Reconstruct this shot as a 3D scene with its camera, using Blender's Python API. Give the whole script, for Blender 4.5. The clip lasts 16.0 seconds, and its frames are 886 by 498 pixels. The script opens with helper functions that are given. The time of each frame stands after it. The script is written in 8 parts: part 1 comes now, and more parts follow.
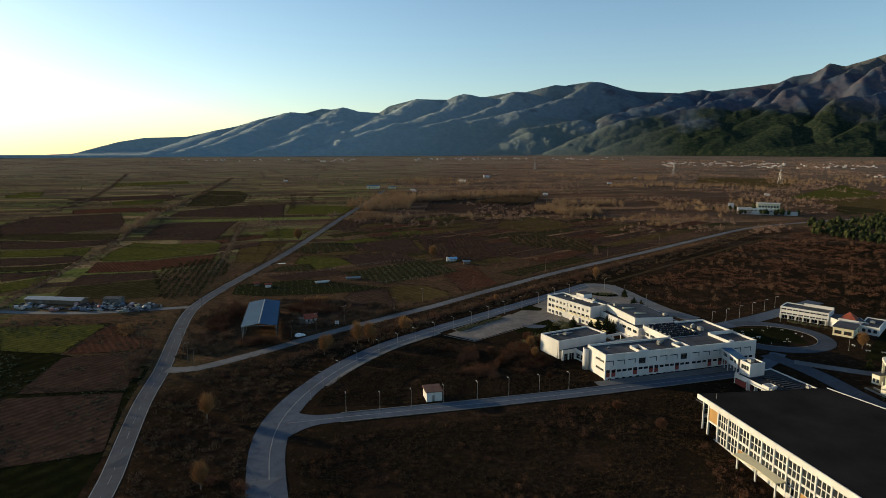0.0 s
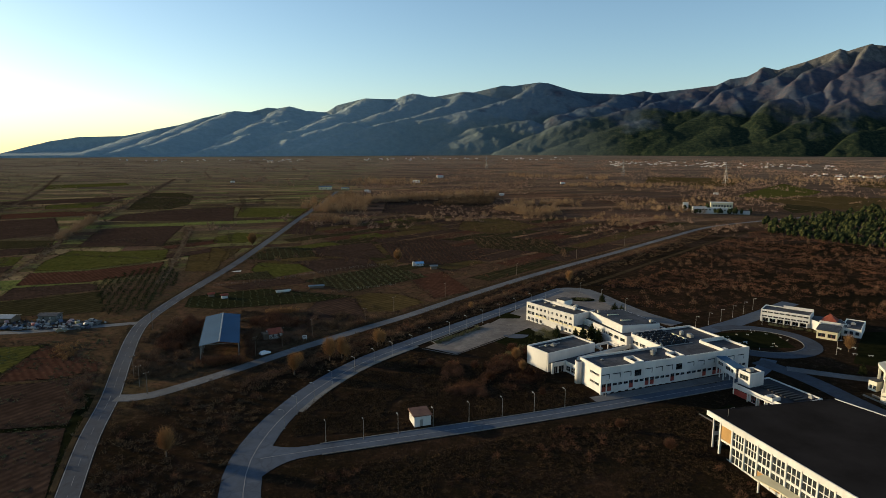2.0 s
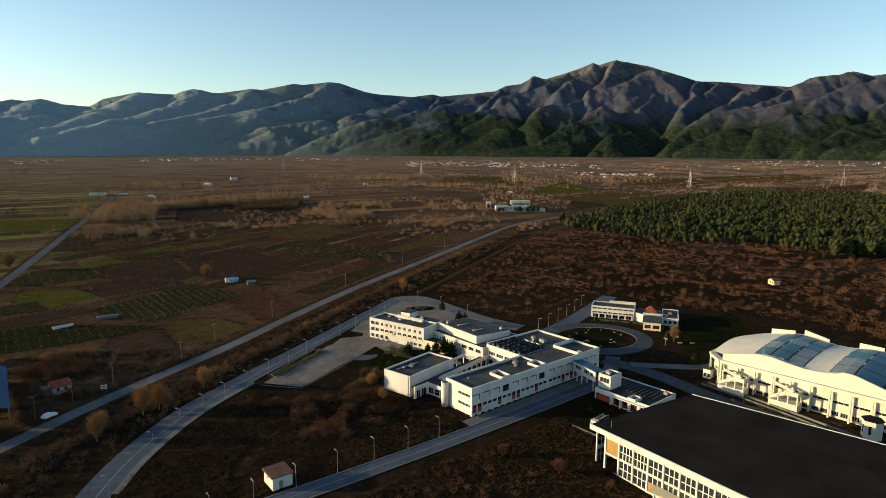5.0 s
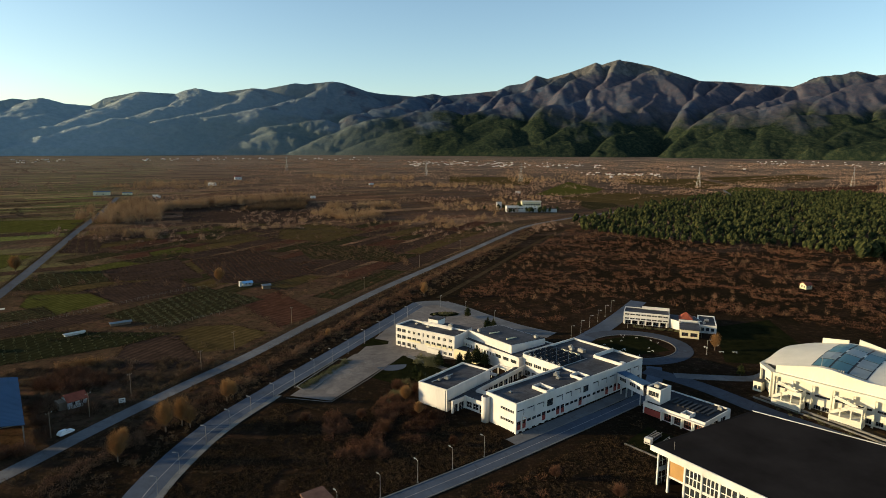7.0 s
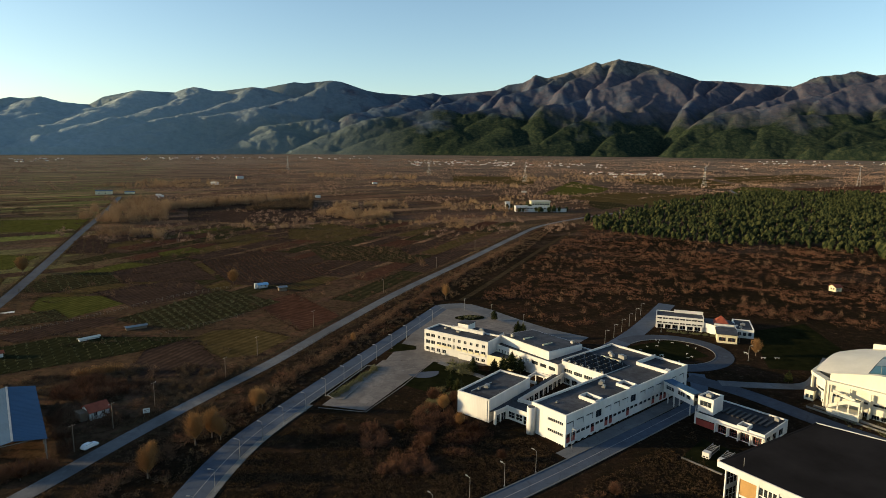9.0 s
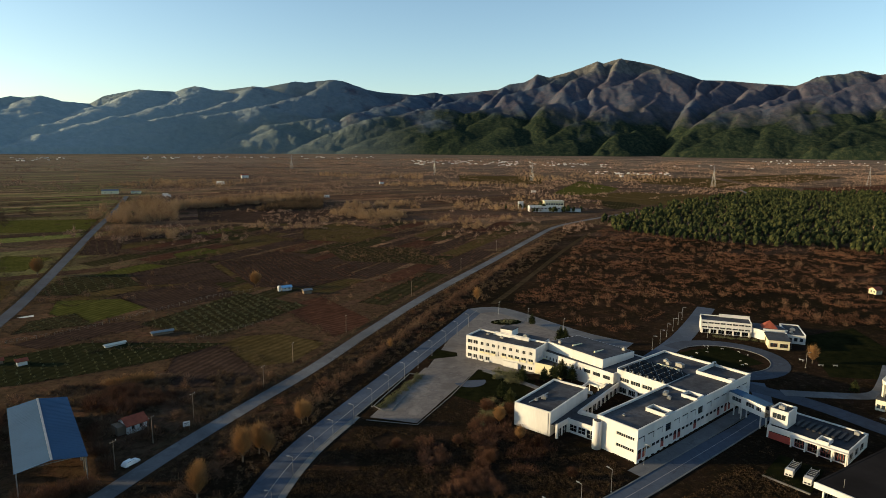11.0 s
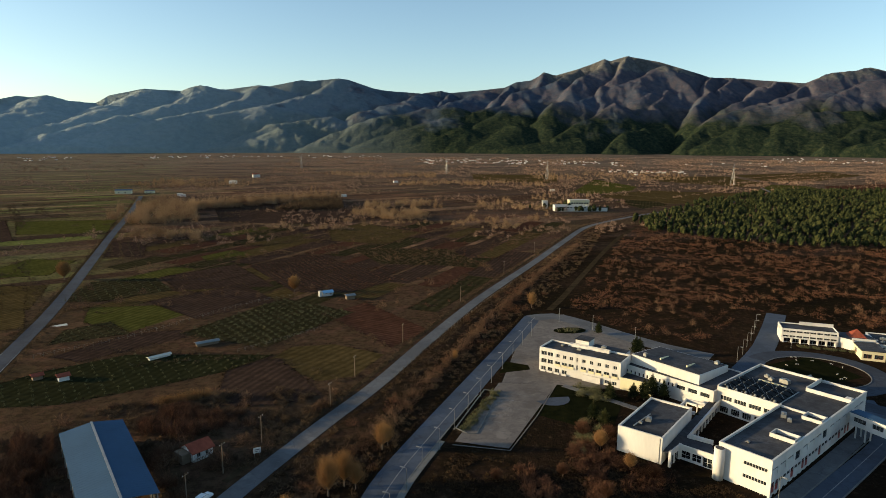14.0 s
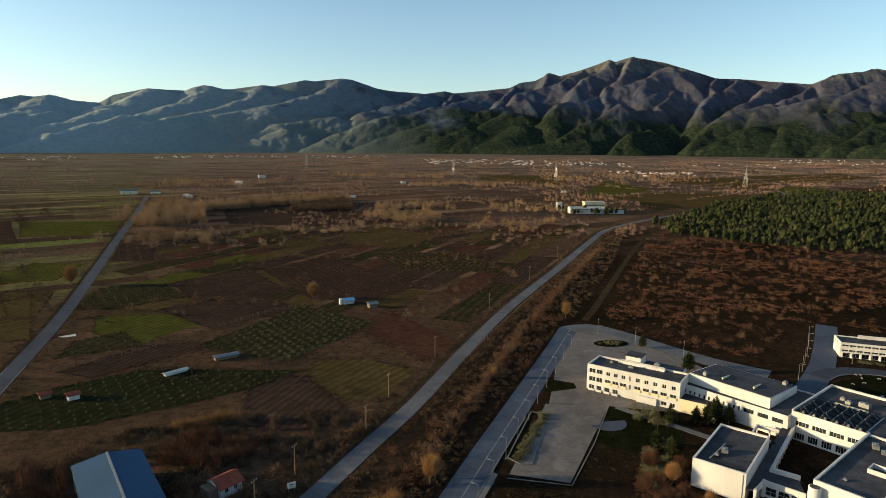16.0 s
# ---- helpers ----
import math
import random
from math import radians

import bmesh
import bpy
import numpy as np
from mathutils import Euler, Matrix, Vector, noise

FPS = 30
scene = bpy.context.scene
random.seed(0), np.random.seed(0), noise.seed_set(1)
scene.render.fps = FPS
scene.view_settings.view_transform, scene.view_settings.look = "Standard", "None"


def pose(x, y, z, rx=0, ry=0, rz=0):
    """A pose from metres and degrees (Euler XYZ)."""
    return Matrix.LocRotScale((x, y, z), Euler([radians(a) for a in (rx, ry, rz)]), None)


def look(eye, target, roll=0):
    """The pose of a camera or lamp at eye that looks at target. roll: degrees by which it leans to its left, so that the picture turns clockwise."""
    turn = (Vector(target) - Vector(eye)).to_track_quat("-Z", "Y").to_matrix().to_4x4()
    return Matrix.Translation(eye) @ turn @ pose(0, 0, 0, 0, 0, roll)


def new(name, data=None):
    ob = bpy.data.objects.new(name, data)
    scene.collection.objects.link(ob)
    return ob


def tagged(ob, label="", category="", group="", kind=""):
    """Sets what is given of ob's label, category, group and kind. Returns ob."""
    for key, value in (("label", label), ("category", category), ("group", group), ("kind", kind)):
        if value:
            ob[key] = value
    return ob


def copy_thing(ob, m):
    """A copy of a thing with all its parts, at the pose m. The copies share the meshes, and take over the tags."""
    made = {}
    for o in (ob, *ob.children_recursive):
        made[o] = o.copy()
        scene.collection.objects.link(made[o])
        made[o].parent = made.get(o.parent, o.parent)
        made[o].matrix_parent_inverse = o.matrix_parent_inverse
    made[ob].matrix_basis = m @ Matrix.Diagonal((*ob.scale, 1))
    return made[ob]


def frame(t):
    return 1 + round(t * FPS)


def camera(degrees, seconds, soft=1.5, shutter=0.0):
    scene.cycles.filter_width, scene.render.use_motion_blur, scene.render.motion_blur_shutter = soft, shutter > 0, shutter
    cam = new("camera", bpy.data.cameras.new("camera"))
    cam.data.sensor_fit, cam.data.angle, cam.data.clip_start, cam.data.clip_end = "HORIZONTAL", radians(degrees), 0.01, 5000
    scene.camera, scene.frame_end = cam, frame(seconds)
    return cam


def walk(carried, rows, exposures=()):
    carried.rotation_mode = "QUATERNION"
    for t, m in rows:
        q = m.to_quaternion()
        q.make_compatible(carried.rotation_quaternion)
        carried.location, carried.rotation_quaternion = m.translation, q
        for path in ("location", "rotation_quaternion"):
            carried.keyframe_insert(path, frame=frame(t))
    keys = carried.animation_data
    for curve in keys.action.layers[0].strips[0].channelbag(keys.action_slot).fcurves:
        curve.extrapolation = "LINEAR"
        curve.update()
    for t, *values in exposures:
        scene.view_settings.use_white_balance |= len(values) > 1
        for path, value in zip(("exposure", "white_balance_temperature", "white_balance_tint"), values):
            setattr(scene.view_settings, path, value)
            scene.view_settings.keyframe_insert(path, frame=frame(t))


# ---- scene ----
cam = camera(71.4, 16.0, 0.5)
PATH = [
    (0, look((53.357, -63.430, 77.387), (28.522, 32.143, 61.609), 0.204)),
    (0.5, look((49.595, -59.895, 77.306), (26.798, 36.185, 61.530), 0.257)),
    (1, look((45.821, -56.340, 77.300), (27.415, 40.679, 61.535), 0.255)),
    (1.5, look((42.092, -52.731, 77.364), (24.814, 44.492, 61.579), 0.170)),
    (2, look((38.473, -49.203, 77.491), (21.669, 48.106, 61.724), 0.217)),
    (2.5, look((34.929, -45.940, 77.661), (26.877, 52.495, 61.987), 0.433)),
    (3, look((31.411, -42.648, 77.899), (41.758, 55.581, 62.278), 0.426)),
    (3.5, look((28.051, -38.880, 78.117), (43.673, 58.649, 62.493), 0.195)),
    (4, look((25.164, -34.496, 78.262), (40.946, 63.008, 62.642), 0.335)),
    (6.5, look((12.794, -14.498, 78.290), (28.352, 83.066, 62.826), 0.417)),
    (7, look((10.291, -12.081, 78.137), (25.889, 85.454, 62.530), 0.449)),
    (7.5, look((7.787, -9.512, 77.998), (23.456, 88.004, 62.339), 0.535)),
    (8, look((5.171, -6.790, 77.842), (20.930, 90.709, 62.173), 0.548)),
    (8.5, look((2.351, -3.929, 77.653), (18.242, 93.546, 61.963), 0.563)),
    (9, look((-0.744, -0.948, 77.440), (15.206, 96.516, 61.750), 0.536)),
    (11.5, look((-18.499, 14.608, 76.605), (-2.418, 112.039, 60.835), 0.542)),
    (12, look((-22.102, 17.634, 76.453), (-6.074, 115.072, 60.674), 0.475)),
    (12.5, look((-25.793, 20.797, 76.322), (-9.820, 118.240, 60.516), 0.438)),
    (13, look((-29.330, 24.234, 76.188), (-13.467, 121.675, 60.264), 0.382)),
    (13.5, look((-32.459, 27.981, 76.056), (-16.724, 125.427, 60.038), 0.302)),
    (14, look((-35.150, 32.011, 75.929), (-19.607, 129.497, 59.967), 0.405)),
    (14.5, look((-37.599, 36.253, 75.813), (-22.123, 133.762, 59.924), 0.493)),
    (15, look((-39.961, 40.654, 75.736), (-24.564, 138.183, 59.894), 0.507)),
    (15.5, look((-42.284, 45.178, 75.723), (-27.025, 142.728, 59.877), 0.557)),
    (16, look((-44.560, 49.764, 75.797), (-29.335, 147.314, 59.913), 0.551)),
]
walk(cam, PATH, [(0.0, 0.66, 6350, 6.0), (2.0, 0.70, 6400, 6.0), (3.0, 0.77, 6550, 6.0), (4.2, 0.93, 6750, 6.0), (16.0, 0.97, 6750, 6.0)])

# ---- light ----
SUN_AZ, SUN_EL = -82.0, 9.2          # degrees from +y (to the right), degrees up
world = bpy.data.worlds.new("world")
scene.world = world
world.use_nodes = True
wn = world.node_tree.nodes
sky = wn.new("ShaderNodeTexSky")
sky.sky_type = "NISHITA"
sky.sun_disc = False
sky.sun_elevation = radians(SUN_EL)
sky.sun_rotation = radians(SUN_AZ)
sky.air_density, sky.dust_density, sky.ozone_density = 0.88, 0.6, 1.8
world.node_tree.links.new(sky.outputs[0], wn["Background"].inputs[0])
wn["Background"].inputs[1].default_value = 0.13
sun_data = bpy.data.lights.new("sun", "SUN")
sun_data.energy, sun_data.angle, sun_data.color = 4.2, radians(0.6), (1.0, 0.77, 0.46)
sun = new("sun", sun_data)
sun_way = Vector((math.sin(radians(SUN_AZ)) * math.cos(radians(SUN_EL)),
                  math.cos(radians(SUN_AZ)) * math.cos(radians(SUN_EL)), math.sin(radians(SUN_EL))))
sun.matrix_world = look(sun_way * 300, (0, 0, 0))


# ---- materials ----
def material(name, rough=0.8, metal=0.0):
    m = bpy.data.materials.new(name)
    m.use_nodes = True
    b = m.node_tree.nodes["Principled BSDF"]
    b.inputs["Roughness"].default_value = rough
    b.inputs["Metallic"].default_value = metal
    b.inputs["Specular IOR Level"].default_value = 0.12
    return m, m.node_tree.nodes, m.node_tree.links, b


def coords(n, l, scale=1.0, turn=0.0):
    geo = n.new("ShaderNodeNewGeometry")
    mp = n.new("ShaderNodeMapping")
    mp.inputs["Rotation"].default_value = (0, 0, radians(turn))
    mp.inputs["Scale"].default_value = (scale, scale, scale) if not isinstance(scale, tuple) else scale
    l.new(geo.outputs["Position"], mp.inputs["Vector"])
    return mp.outputs["Vector"]


def noise_of(n, l, vec, scale, detail=4.0, rough=0.6):
    t = n.new("ShaderNodeTexNoise")
    t.inputs["Scale"].default_value = scale
    t.inputs["Detail"].default_value = detail
    t.inputs["Roughness"].default_value = rough
    l.new(vec, t.inputs["Vector"])
    return t.outputs["Fac"]


def ramp_of(n, l, fac, stops):
    r = n.new("ShaderNodeValToRGB")
    e = r.color_ramp.elements
    while len(e) < len(stops):
        e.new(0.5)
    for k, (p, c) in enumerate(stops):
        e[k].position = p
        e[k].color = (*c, 1) if len(c) == 3 else c
    l.new(fac, r.inputs["Fac"])
    return r.outputs["Color"]


def mix_of(n, l, fac, a, b, kind="MIX"):
    m = n.new("ShaderNodeMix")
    m.data_type, m.blend_type = "RGBA", kind
    for sock, v in ((m.inputs["Factor"], fac), (m.inputs["A"], a), (m.inputs["B"], b)):
        if isinstance(v, (int, float)):
            sock.default_value = v
        elif isinstance(v, tuple):
            sock.default_value = (*v, 1)
        else:
            l.new(v, sock)
    return m.outputs["Result"]


def math_of(n, l, op, a, b=0.0):
    m = n.new("ShaderNodeMath")
    m.operation = op
    for sock, v in ((m.inputs[0], a), (m.inputs[1], b)):
        if isinstance(v, (int, float)):
            sock.default_value = v
        else:
            l.new(v, sock)
    return m.outputs[0]


def bump_to(n, l, b, fac, strength=0.3, dist=0.1):
    bp = n.new("ShaderNodeBump")
    bp.inputs["Strength"].default_value = strength
    bp.inputs["Distance"].default_value = dist
    l.new(fac, bp.inputs["Height"])
    l.new(bp.outputs[0], b.inputs["Normal"])


def plain(name, colour, rough=0.8, vary=0.25, size=1.0, metal=0.0, bump=0.2, streak=False):
    """A surface with stains at one scale and grain at another."""
    m, n, l, b = material(name, rough, metal)
    v = coords(n, l, (1, 1, 0.25) if streak else 1.0)
    big = noise_of(n, l, v, 0.35 / size, 5)
    small = noise_of(n, l, v, 6.0 / size, 3)
    dark = tuple(c * (1 - vary) for c in colour)
    light = tuple(min(1, c * (1 + vary * 0.6)) for c in colour)
    c1 = ramp_of(n, l, big, [(0.3, dark), (0.62, light)])
    c2 = mix_of(n, l, math_of(n, l, "MULTIPLY", small, 0.35), c1, tuple(c * 0.6 for c in colour))
    l.new(c2, b.inputs["Base Color"])
    bump_to(n, l, b, small, bump, 0.02)
    return m


def worn(name, colour, rough=0.9, patch=0.5, crack=0.0, size=1.0):
    """Felt or asphalt: repairs and stains with edges of their own, grain, and cracks."""
    m, n, l, b = material(name, rough)
    v = coords(n, l)
    big, mid, fine = noise_of(n, l, v, 0.07 / size, 5, 0.6), noise_of(n, l, v, 0.45 / size, 5, 0.7), noise_of(n, l, v, 5.0, 3)
    dark, light = tuple(k * (1 - patch) for k in colour), tuple(k * (1 + patch) for k in colour)
    c = ramp_of(n, l, big, [(0.40, dark), (0.47, colour), (0.55, colour), (0.62, light)])
    c = mix_of(n, l, ramp_of(n, l, mid, [(0.48, (0, 0, 0)), (0.60, (0.6, 0.6, 0.6))]), c, dark)
    c = mix_of(n, l, ramp_of(n, l, mid, [(0.34, (0.6, 0.6, 0.6)), (0.42, (0, 0, 0))]), c, light)
    c = mix_of(n, l, math_of(n, l, "MULTIPLY", fine, 0.4), c, tuple(k * 0.5 for k in colour))
    if crack:
        vo = n.new("ShaderNodeTexVoronoi")
        vo.feature = "DISTANCE_TO_EDGE"
        vo.inputs["Scale"].default_value = crack
        bend = n.new("ShaderNodeTexNoise")
        bend.inputs["Scale"].default_value = 0.25
        l.new(v, bend.inputs["Vector"])
        bv = n.new("ShaderNodeVectorMath")
        bv.operation = "MULTIPLY_ADD"
        l.new(bend.outputs["Color"], bv.inputs[0])
        bv.inputs[1].default_value = (5, 5, 0)
        l.new(v, bv.inputs[2])
        l.new(bv.outputs[0], vo.inputs["Vector"])
        c = mix_of(n, l, ramp_of(n, l, vo.outputs["Distance"], [(0.004, (0.32, 0.32, 0.32)), (0.02, (0, 0, 0))]), c, tuple(k * 0.35 for k in colour))
    l.new(c, b.inputs["Base Color"])
    bump_to(n, l, b, mid, 0.2, 0.03)
    return m


def per_object(name, stops, rough=0.8, vary=0.3):
    """Colour by the object's own random number, with grain."""
    m, n, l, b = material(name, rough)
    info = n.new("ShaderNodeObjectInfo")
    c = ramp_of(n, l, info.outputs["Random"], stops)
    g = noise_of(n, l, coords(n, l), 1.5, 4)
    l.new(mix_of(n, l, math_of(n, l, "MULTIPLY", g, vary * 2), c, (0.05, 0.04, 0.03)), b.inputs["Base Color"])
    return m


def leafy(name, stops, rough=0.85, size=14.0, spread=0.35):
    """Twigs or needles: colour from clump to clump and from blade to blade."""
    m, n, l, b = material(name, rough)
    geo = n.new("ShaderNodeNewGeometry")
    patch = noise_of(n, l, coords(n, l), 1.0 / size, 3)
    f = math_of(n, l, "ADD", math_of(n, l, "MULTIPLY", patch, 1.2 - spread), math_of(n, l, "MULTIPLY", geo.outputs["Random Per Island"], spread))
    l.new(ramp_of(n, l, f, stops), b.inputs["Base Color"])
    b.inputs["Specular IOR Level"].default_value = 0.0
    return m


def ground_material():
    """Meadow and scrub by the buildings, strip fields beyond the straight road."""
    m, n, l, b = material("earth", 0.95)
    b.inputs["Specular IOR Level"].default_value = 0.0
    v = coords(n, l)
    geo = n.new("ShaderNodeNewGeometry")
    sep = n.new("ShaderNodeSeparateXYZ")
    l.new(geo.outputs["Position"], sep.inputs[0])
    x, y = sep.outputs[0], sep.outputs[1]
    # scrub and dead grass, with foreground shade put into the dark tones
    big = noise_of(n, l, v, 0.012, 6, 0.65)
    mid = noise_of(n, l, v, 0.12, 5, 0.7)
    fine = noise_of(n, l, v, 1.3, 5, 0.75)
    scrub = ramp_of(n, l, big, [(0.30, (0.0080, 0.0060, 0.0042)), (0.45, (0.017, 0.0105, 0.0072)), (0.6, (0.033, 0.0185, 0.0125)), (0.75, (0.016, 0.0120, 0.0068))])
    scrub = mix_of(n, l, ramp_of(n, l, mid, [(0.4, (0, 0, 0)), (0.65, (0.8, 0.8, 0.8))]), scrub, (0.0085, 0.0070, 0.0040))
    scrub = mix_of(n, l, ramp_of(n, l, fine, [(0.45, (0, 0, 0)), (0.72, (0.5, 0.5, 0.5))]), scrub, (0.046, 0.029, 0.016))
    # strip fields
    fields = None
    for size, turn, seed in ((1.0, -28.0, 0.0), (0.55, -28.0, 37.0)):
        br = n.new("ShaderNodeTexBrick")
        br.offset, br.squash = 0.37, 1.0
        br.inputs["Scale"].default_value = 1.0
        br.inputs["Brick Width"].default_value = 190.0 * size
        br.inputs["Row Height"].default_value = 25.0 * size
        br.inputs["Mortar Size"].default_value = 0.9 * size
        br.inputs["Mortar Smooth"].default_value = 0.6
        br.inputs["Bias"].default_value = 0.0
        br.inputs["Color1"].default_value = (0, 0, 0, 1)
        br.inputs["Color2"].default_value = (1, 1, 1, 1)
        br.inputs["Mortar"].default_value = (0.5, 0.5, 0.5, 1)
        wob = n.new("ShaderNodeTexNoise")
        wob.inputs["Scale"].default_value = 0.006
        l.new(v, wob.inputs["Vector"])
        vm = n.new("ShaderNodeVectorMath")
        vm.operation = "MULTIPLY_ADD"
        l.new(wob.outputs["Color"], vm.inputs[0])
        vm.inputs[1].default_value = (16, 16, 0)
        l.new(coords(n, l, 1.0, turn), vm.inputs[2])
        l.new(vm.outputs[0], br.inputs["Vector"])
        c = ramp_of(n, l, br.outputs["Color"], [(p, tuple(1.3 * k for k in q)) for p, q in [(0.04, (0.0483, 0.03041, 0.02116)), (0.16, (0.1642, 0.1091, 0.06072)), (0.28, (0.05603, 0.05009, 0.02208)), (0.40, (0.0966, 0.05545, 0.03772)), (0.52, (0.1082, 0.1234, 0.03312)), (0.62, (0.04057, 0.02594, 0.01932)), (0.74, (0.1256, 0.1145, 0.046)), (0.85, (0.06762, 0.08228, 0.02392)), (0.95, (0.2076, 0.1431, 0.07728))]])
        tilled = ramp_of(n, l, br.outputs["Color"], [(p, tuple(1.3 * k for k in q)) for p, q in [(0.04, (0.05, 0.028, 0.01944)), (0.25, (0.15, 0.08512, 0.05184)), (0.42, (0.0575, 0.04256, 0.02484)), (0.55, (0.1025, 0.05376, 0.03456)), (0.70, (0.0375, 0.0224, 0.01728)), (0.84, (0.1375, 0.09184, 0.04752)), (0.95, (0.2063, 0.121, 0.07128))]])
        west = math_of(n, l, "ADD", math_of(n, l, "MULTIPLY", math_of(n, l, "ADD", x, math_of(n, l, "MULTIPLY", y, 0.22)), 0.0035), math_of(n, l, "MULTIPLY", big, 1.2))
        c = mix_of(n, l, ramp_of(n, l, west, [(0.10, (0, 0, 0)), (0.45, (1, 1, 1))]), c, tilled)
        fields = c if fields is None else mix_of(n, l, ramp_of(n, l, noise_of(n, l, v, 0.003, 2), [(0.45, (0, 0, 0)), (0.55, (1, 1, 1))]), fields, c)
    fields = mix_of(n, l, ramp_of(n, l, mid, [(0.40, (0, 0, 0)), (0.75, (0.5, 0.5, 0.5))]), fields, (0.030, 0.022, 0.012))
    near = math_of(n, l, "ADD", math_of(n, l, "MULTIPLY", y, 0.0016), math_of(n, l, "MULTIPLY", big, 0.5))
    near = math_of(n, l, "ADD", near, math_of(n, l, "MULTIPLY", math_of(n, l, "MAXIMUM", math_of(n, l, "SUBTRACT", -165.0, x), 0.0), 0.006))
    # nearer fields: foreground shade is put into these darker browns
    fallow = ramp_of(n, l, mid, [(0.3, (0.0504, 0.02756, 0.0189)), (0.5, (0.06, 0.03922, 0.02205)), (0.62, (0.0936, 0.04876, 0.0315)), (0.75, (0.0744, 0.053, 0.02625))])
    fields = mix_of(n, l, ramp_of(n, l, near, [(0.75, (0.85, 0.85, 0.85)), (1.15, (0, 0, 0))]), fields, fallow)
    # which side of the straight road, and how far out
    side = math_of(n, l, "SUBTRACT", math_of(n, l, "MULTIPLY", math_of(n, l, "ADD", x, 93.0), 0.855), math_of(n, l, "MULTIPLY", math_of(n, l, "SUBTRACT", y, 116.0), 0.5186))
    side = math_of(n, l, "ADD", side, math_of(n, l, "MULTIPLY", math_of(n, l, "SUBTRACT", big, 0.5), 60.0))
    isf = ramp_of(n, l, math_of(n, l, "ADD", math_of(n, l, "MULTIPLY", side, -0.02), 0.35), [(0.0, (0, 0, 0)), (0.6, (1, 1, 1))])
    # orchards and winter woods between the fields to the north-east
    east = math_of(n, l, "ADD", math_of(n, l, "MULTIPLY", x, 0.0011), math_of(n, l, "MULTIPLY", big, 1.0))
    woods = ramp_of(n, l, east, [(0.55, (0, 0, 0)), (0.85, (0.8, 0.8, 0.8))])
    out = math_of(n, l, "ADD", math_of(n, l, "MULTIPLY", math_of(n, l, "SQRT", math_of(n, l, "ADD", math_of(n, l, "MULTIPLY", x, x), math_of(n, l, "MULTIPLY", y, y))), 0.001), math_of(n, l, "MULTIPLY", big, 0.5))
    isf = math_of(n, l, "MAXIMUM", isf, ramp_of(n, l, out, [(0.80, (0, 0, 0)), (1.0, (1, 1, 1))]))
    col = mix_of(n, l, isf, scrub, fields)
    col = mix_of(n, l, math_of(n, l, "MULTIPLY", woods, isf), col, (0.058, 0.036, 0.025))
    speck = noise_of(n, l, v, 0.42, 5, 0.8)
    col = mix_of(n, l, ramp_of(n, l, speck, [(0.42, (0.75, 0.75, 0.75)), (0.52, (0, 0, 0))]), col, mix_of(n, l, 0.62, col, (0.010, 0.009, 0.006)))
    col = mix_of(n, l, ramp_of(n, l, speck, [(0.56, (0, 0, 0)), (0.70, (0.45, 0.45, 0.45))]), col, (0.105, 0.075, 0.045))
    # haze over the far plain is put into the ground colour
    far_haze = math_of(n, l, "MULTIPLY", ramp_of(n, l, math_of(n, l, "MULTIPLY", out, 0.33), [(0.38, (0, 0, 0)), (0.88, (0.58, 0.58, 0.58))]), isf)
    col = mix_of(n, l, far_haze, col, (0.200, 0.158, 0.118))
    band = noise_of(n, l, coords(n, l, (0.35, 1.0, 1.0), -14.0), 0.016, 5, 0.65)
    thicket = math_of(n, l, "MULTIPLY", ramp_of(n, l, band, [(0.52, (0, 0, 0)), (0.60, (0.7, 0.7, 0.7))]), ramp_of(n, l, out, [(0.62, (0, 0, 0)), (0.95, (1, 1, 1))]))
    col = mix_of(n, l, thicket, col, ramp_of(n, l, speck, [(0.40, (0.030, 0.022, 0.020)), (0.62, (0.090, 0.064, 0.050))]))
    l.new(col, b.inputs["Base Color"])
    bump_to(n, l, b, math_of(n, l, "ADD", fine, math_of(n, l, "MULTIPLY", mid, 2.0)), 0.8, 0.5)
    return m


def field_material(name, a, c, row=0.0, turn=0.0):
    """Tilled or sown land with rows."""
    m, n, l, b = material(name, 0.95)
    b.inputs["Specular IOR Level"].default_value = 0.0
    v = coords(n, l)
    big = noise_of(n, l, v, 0.05, 5)
    fine = noise_of(n, l, v, 1.2, 4, 0.7)
    col = ramp_of(n, l, big, [(0.3, a), (0.7, c)])
    col = mix_of(n, l, math_of(n, l, "MULTIPLY", fine, 0.7), col, tuple(k * 0.45 for k in a))
    weed = noise_of(n, l, v, 0.3, 5, 0.75)
    col = mix_of(n, l, ramp_of(n, l, weed, [(0.40, (0.7, 0.7, 0.7)), (0.52, (0, 0, 0))]), col, tuple(k * 0.5 for k in a))
    col = mix_of(n, l, ramp_of(n, l, weed, [(0.58, (0, 0, 0)), (0.72, (0.5, 0.5, 0.5))]), col, (c[0] * 1.7, c[1] * 1.5, c[2] * 1.3))
    if row:
        w = n.new("ShaderNodeTexWave")
        w.inputs["Scale"].default_value = 0.31 / row
        w.inputs["Distortion"].default_value = 1.2
        l.new(coords(n, l, 1.0, turn), w.inputs["Vector"])
        col = mix_of(n, l, math_of(n, l, "MULTIPLY", w.outputs["Fac"], 0.60), col, tuple(k * 0.45 for k in a))
    l.new(col, b.inputs["Base Color"])
    bump_to(n, l, b, fine, 0.6, 0.3)
    return m


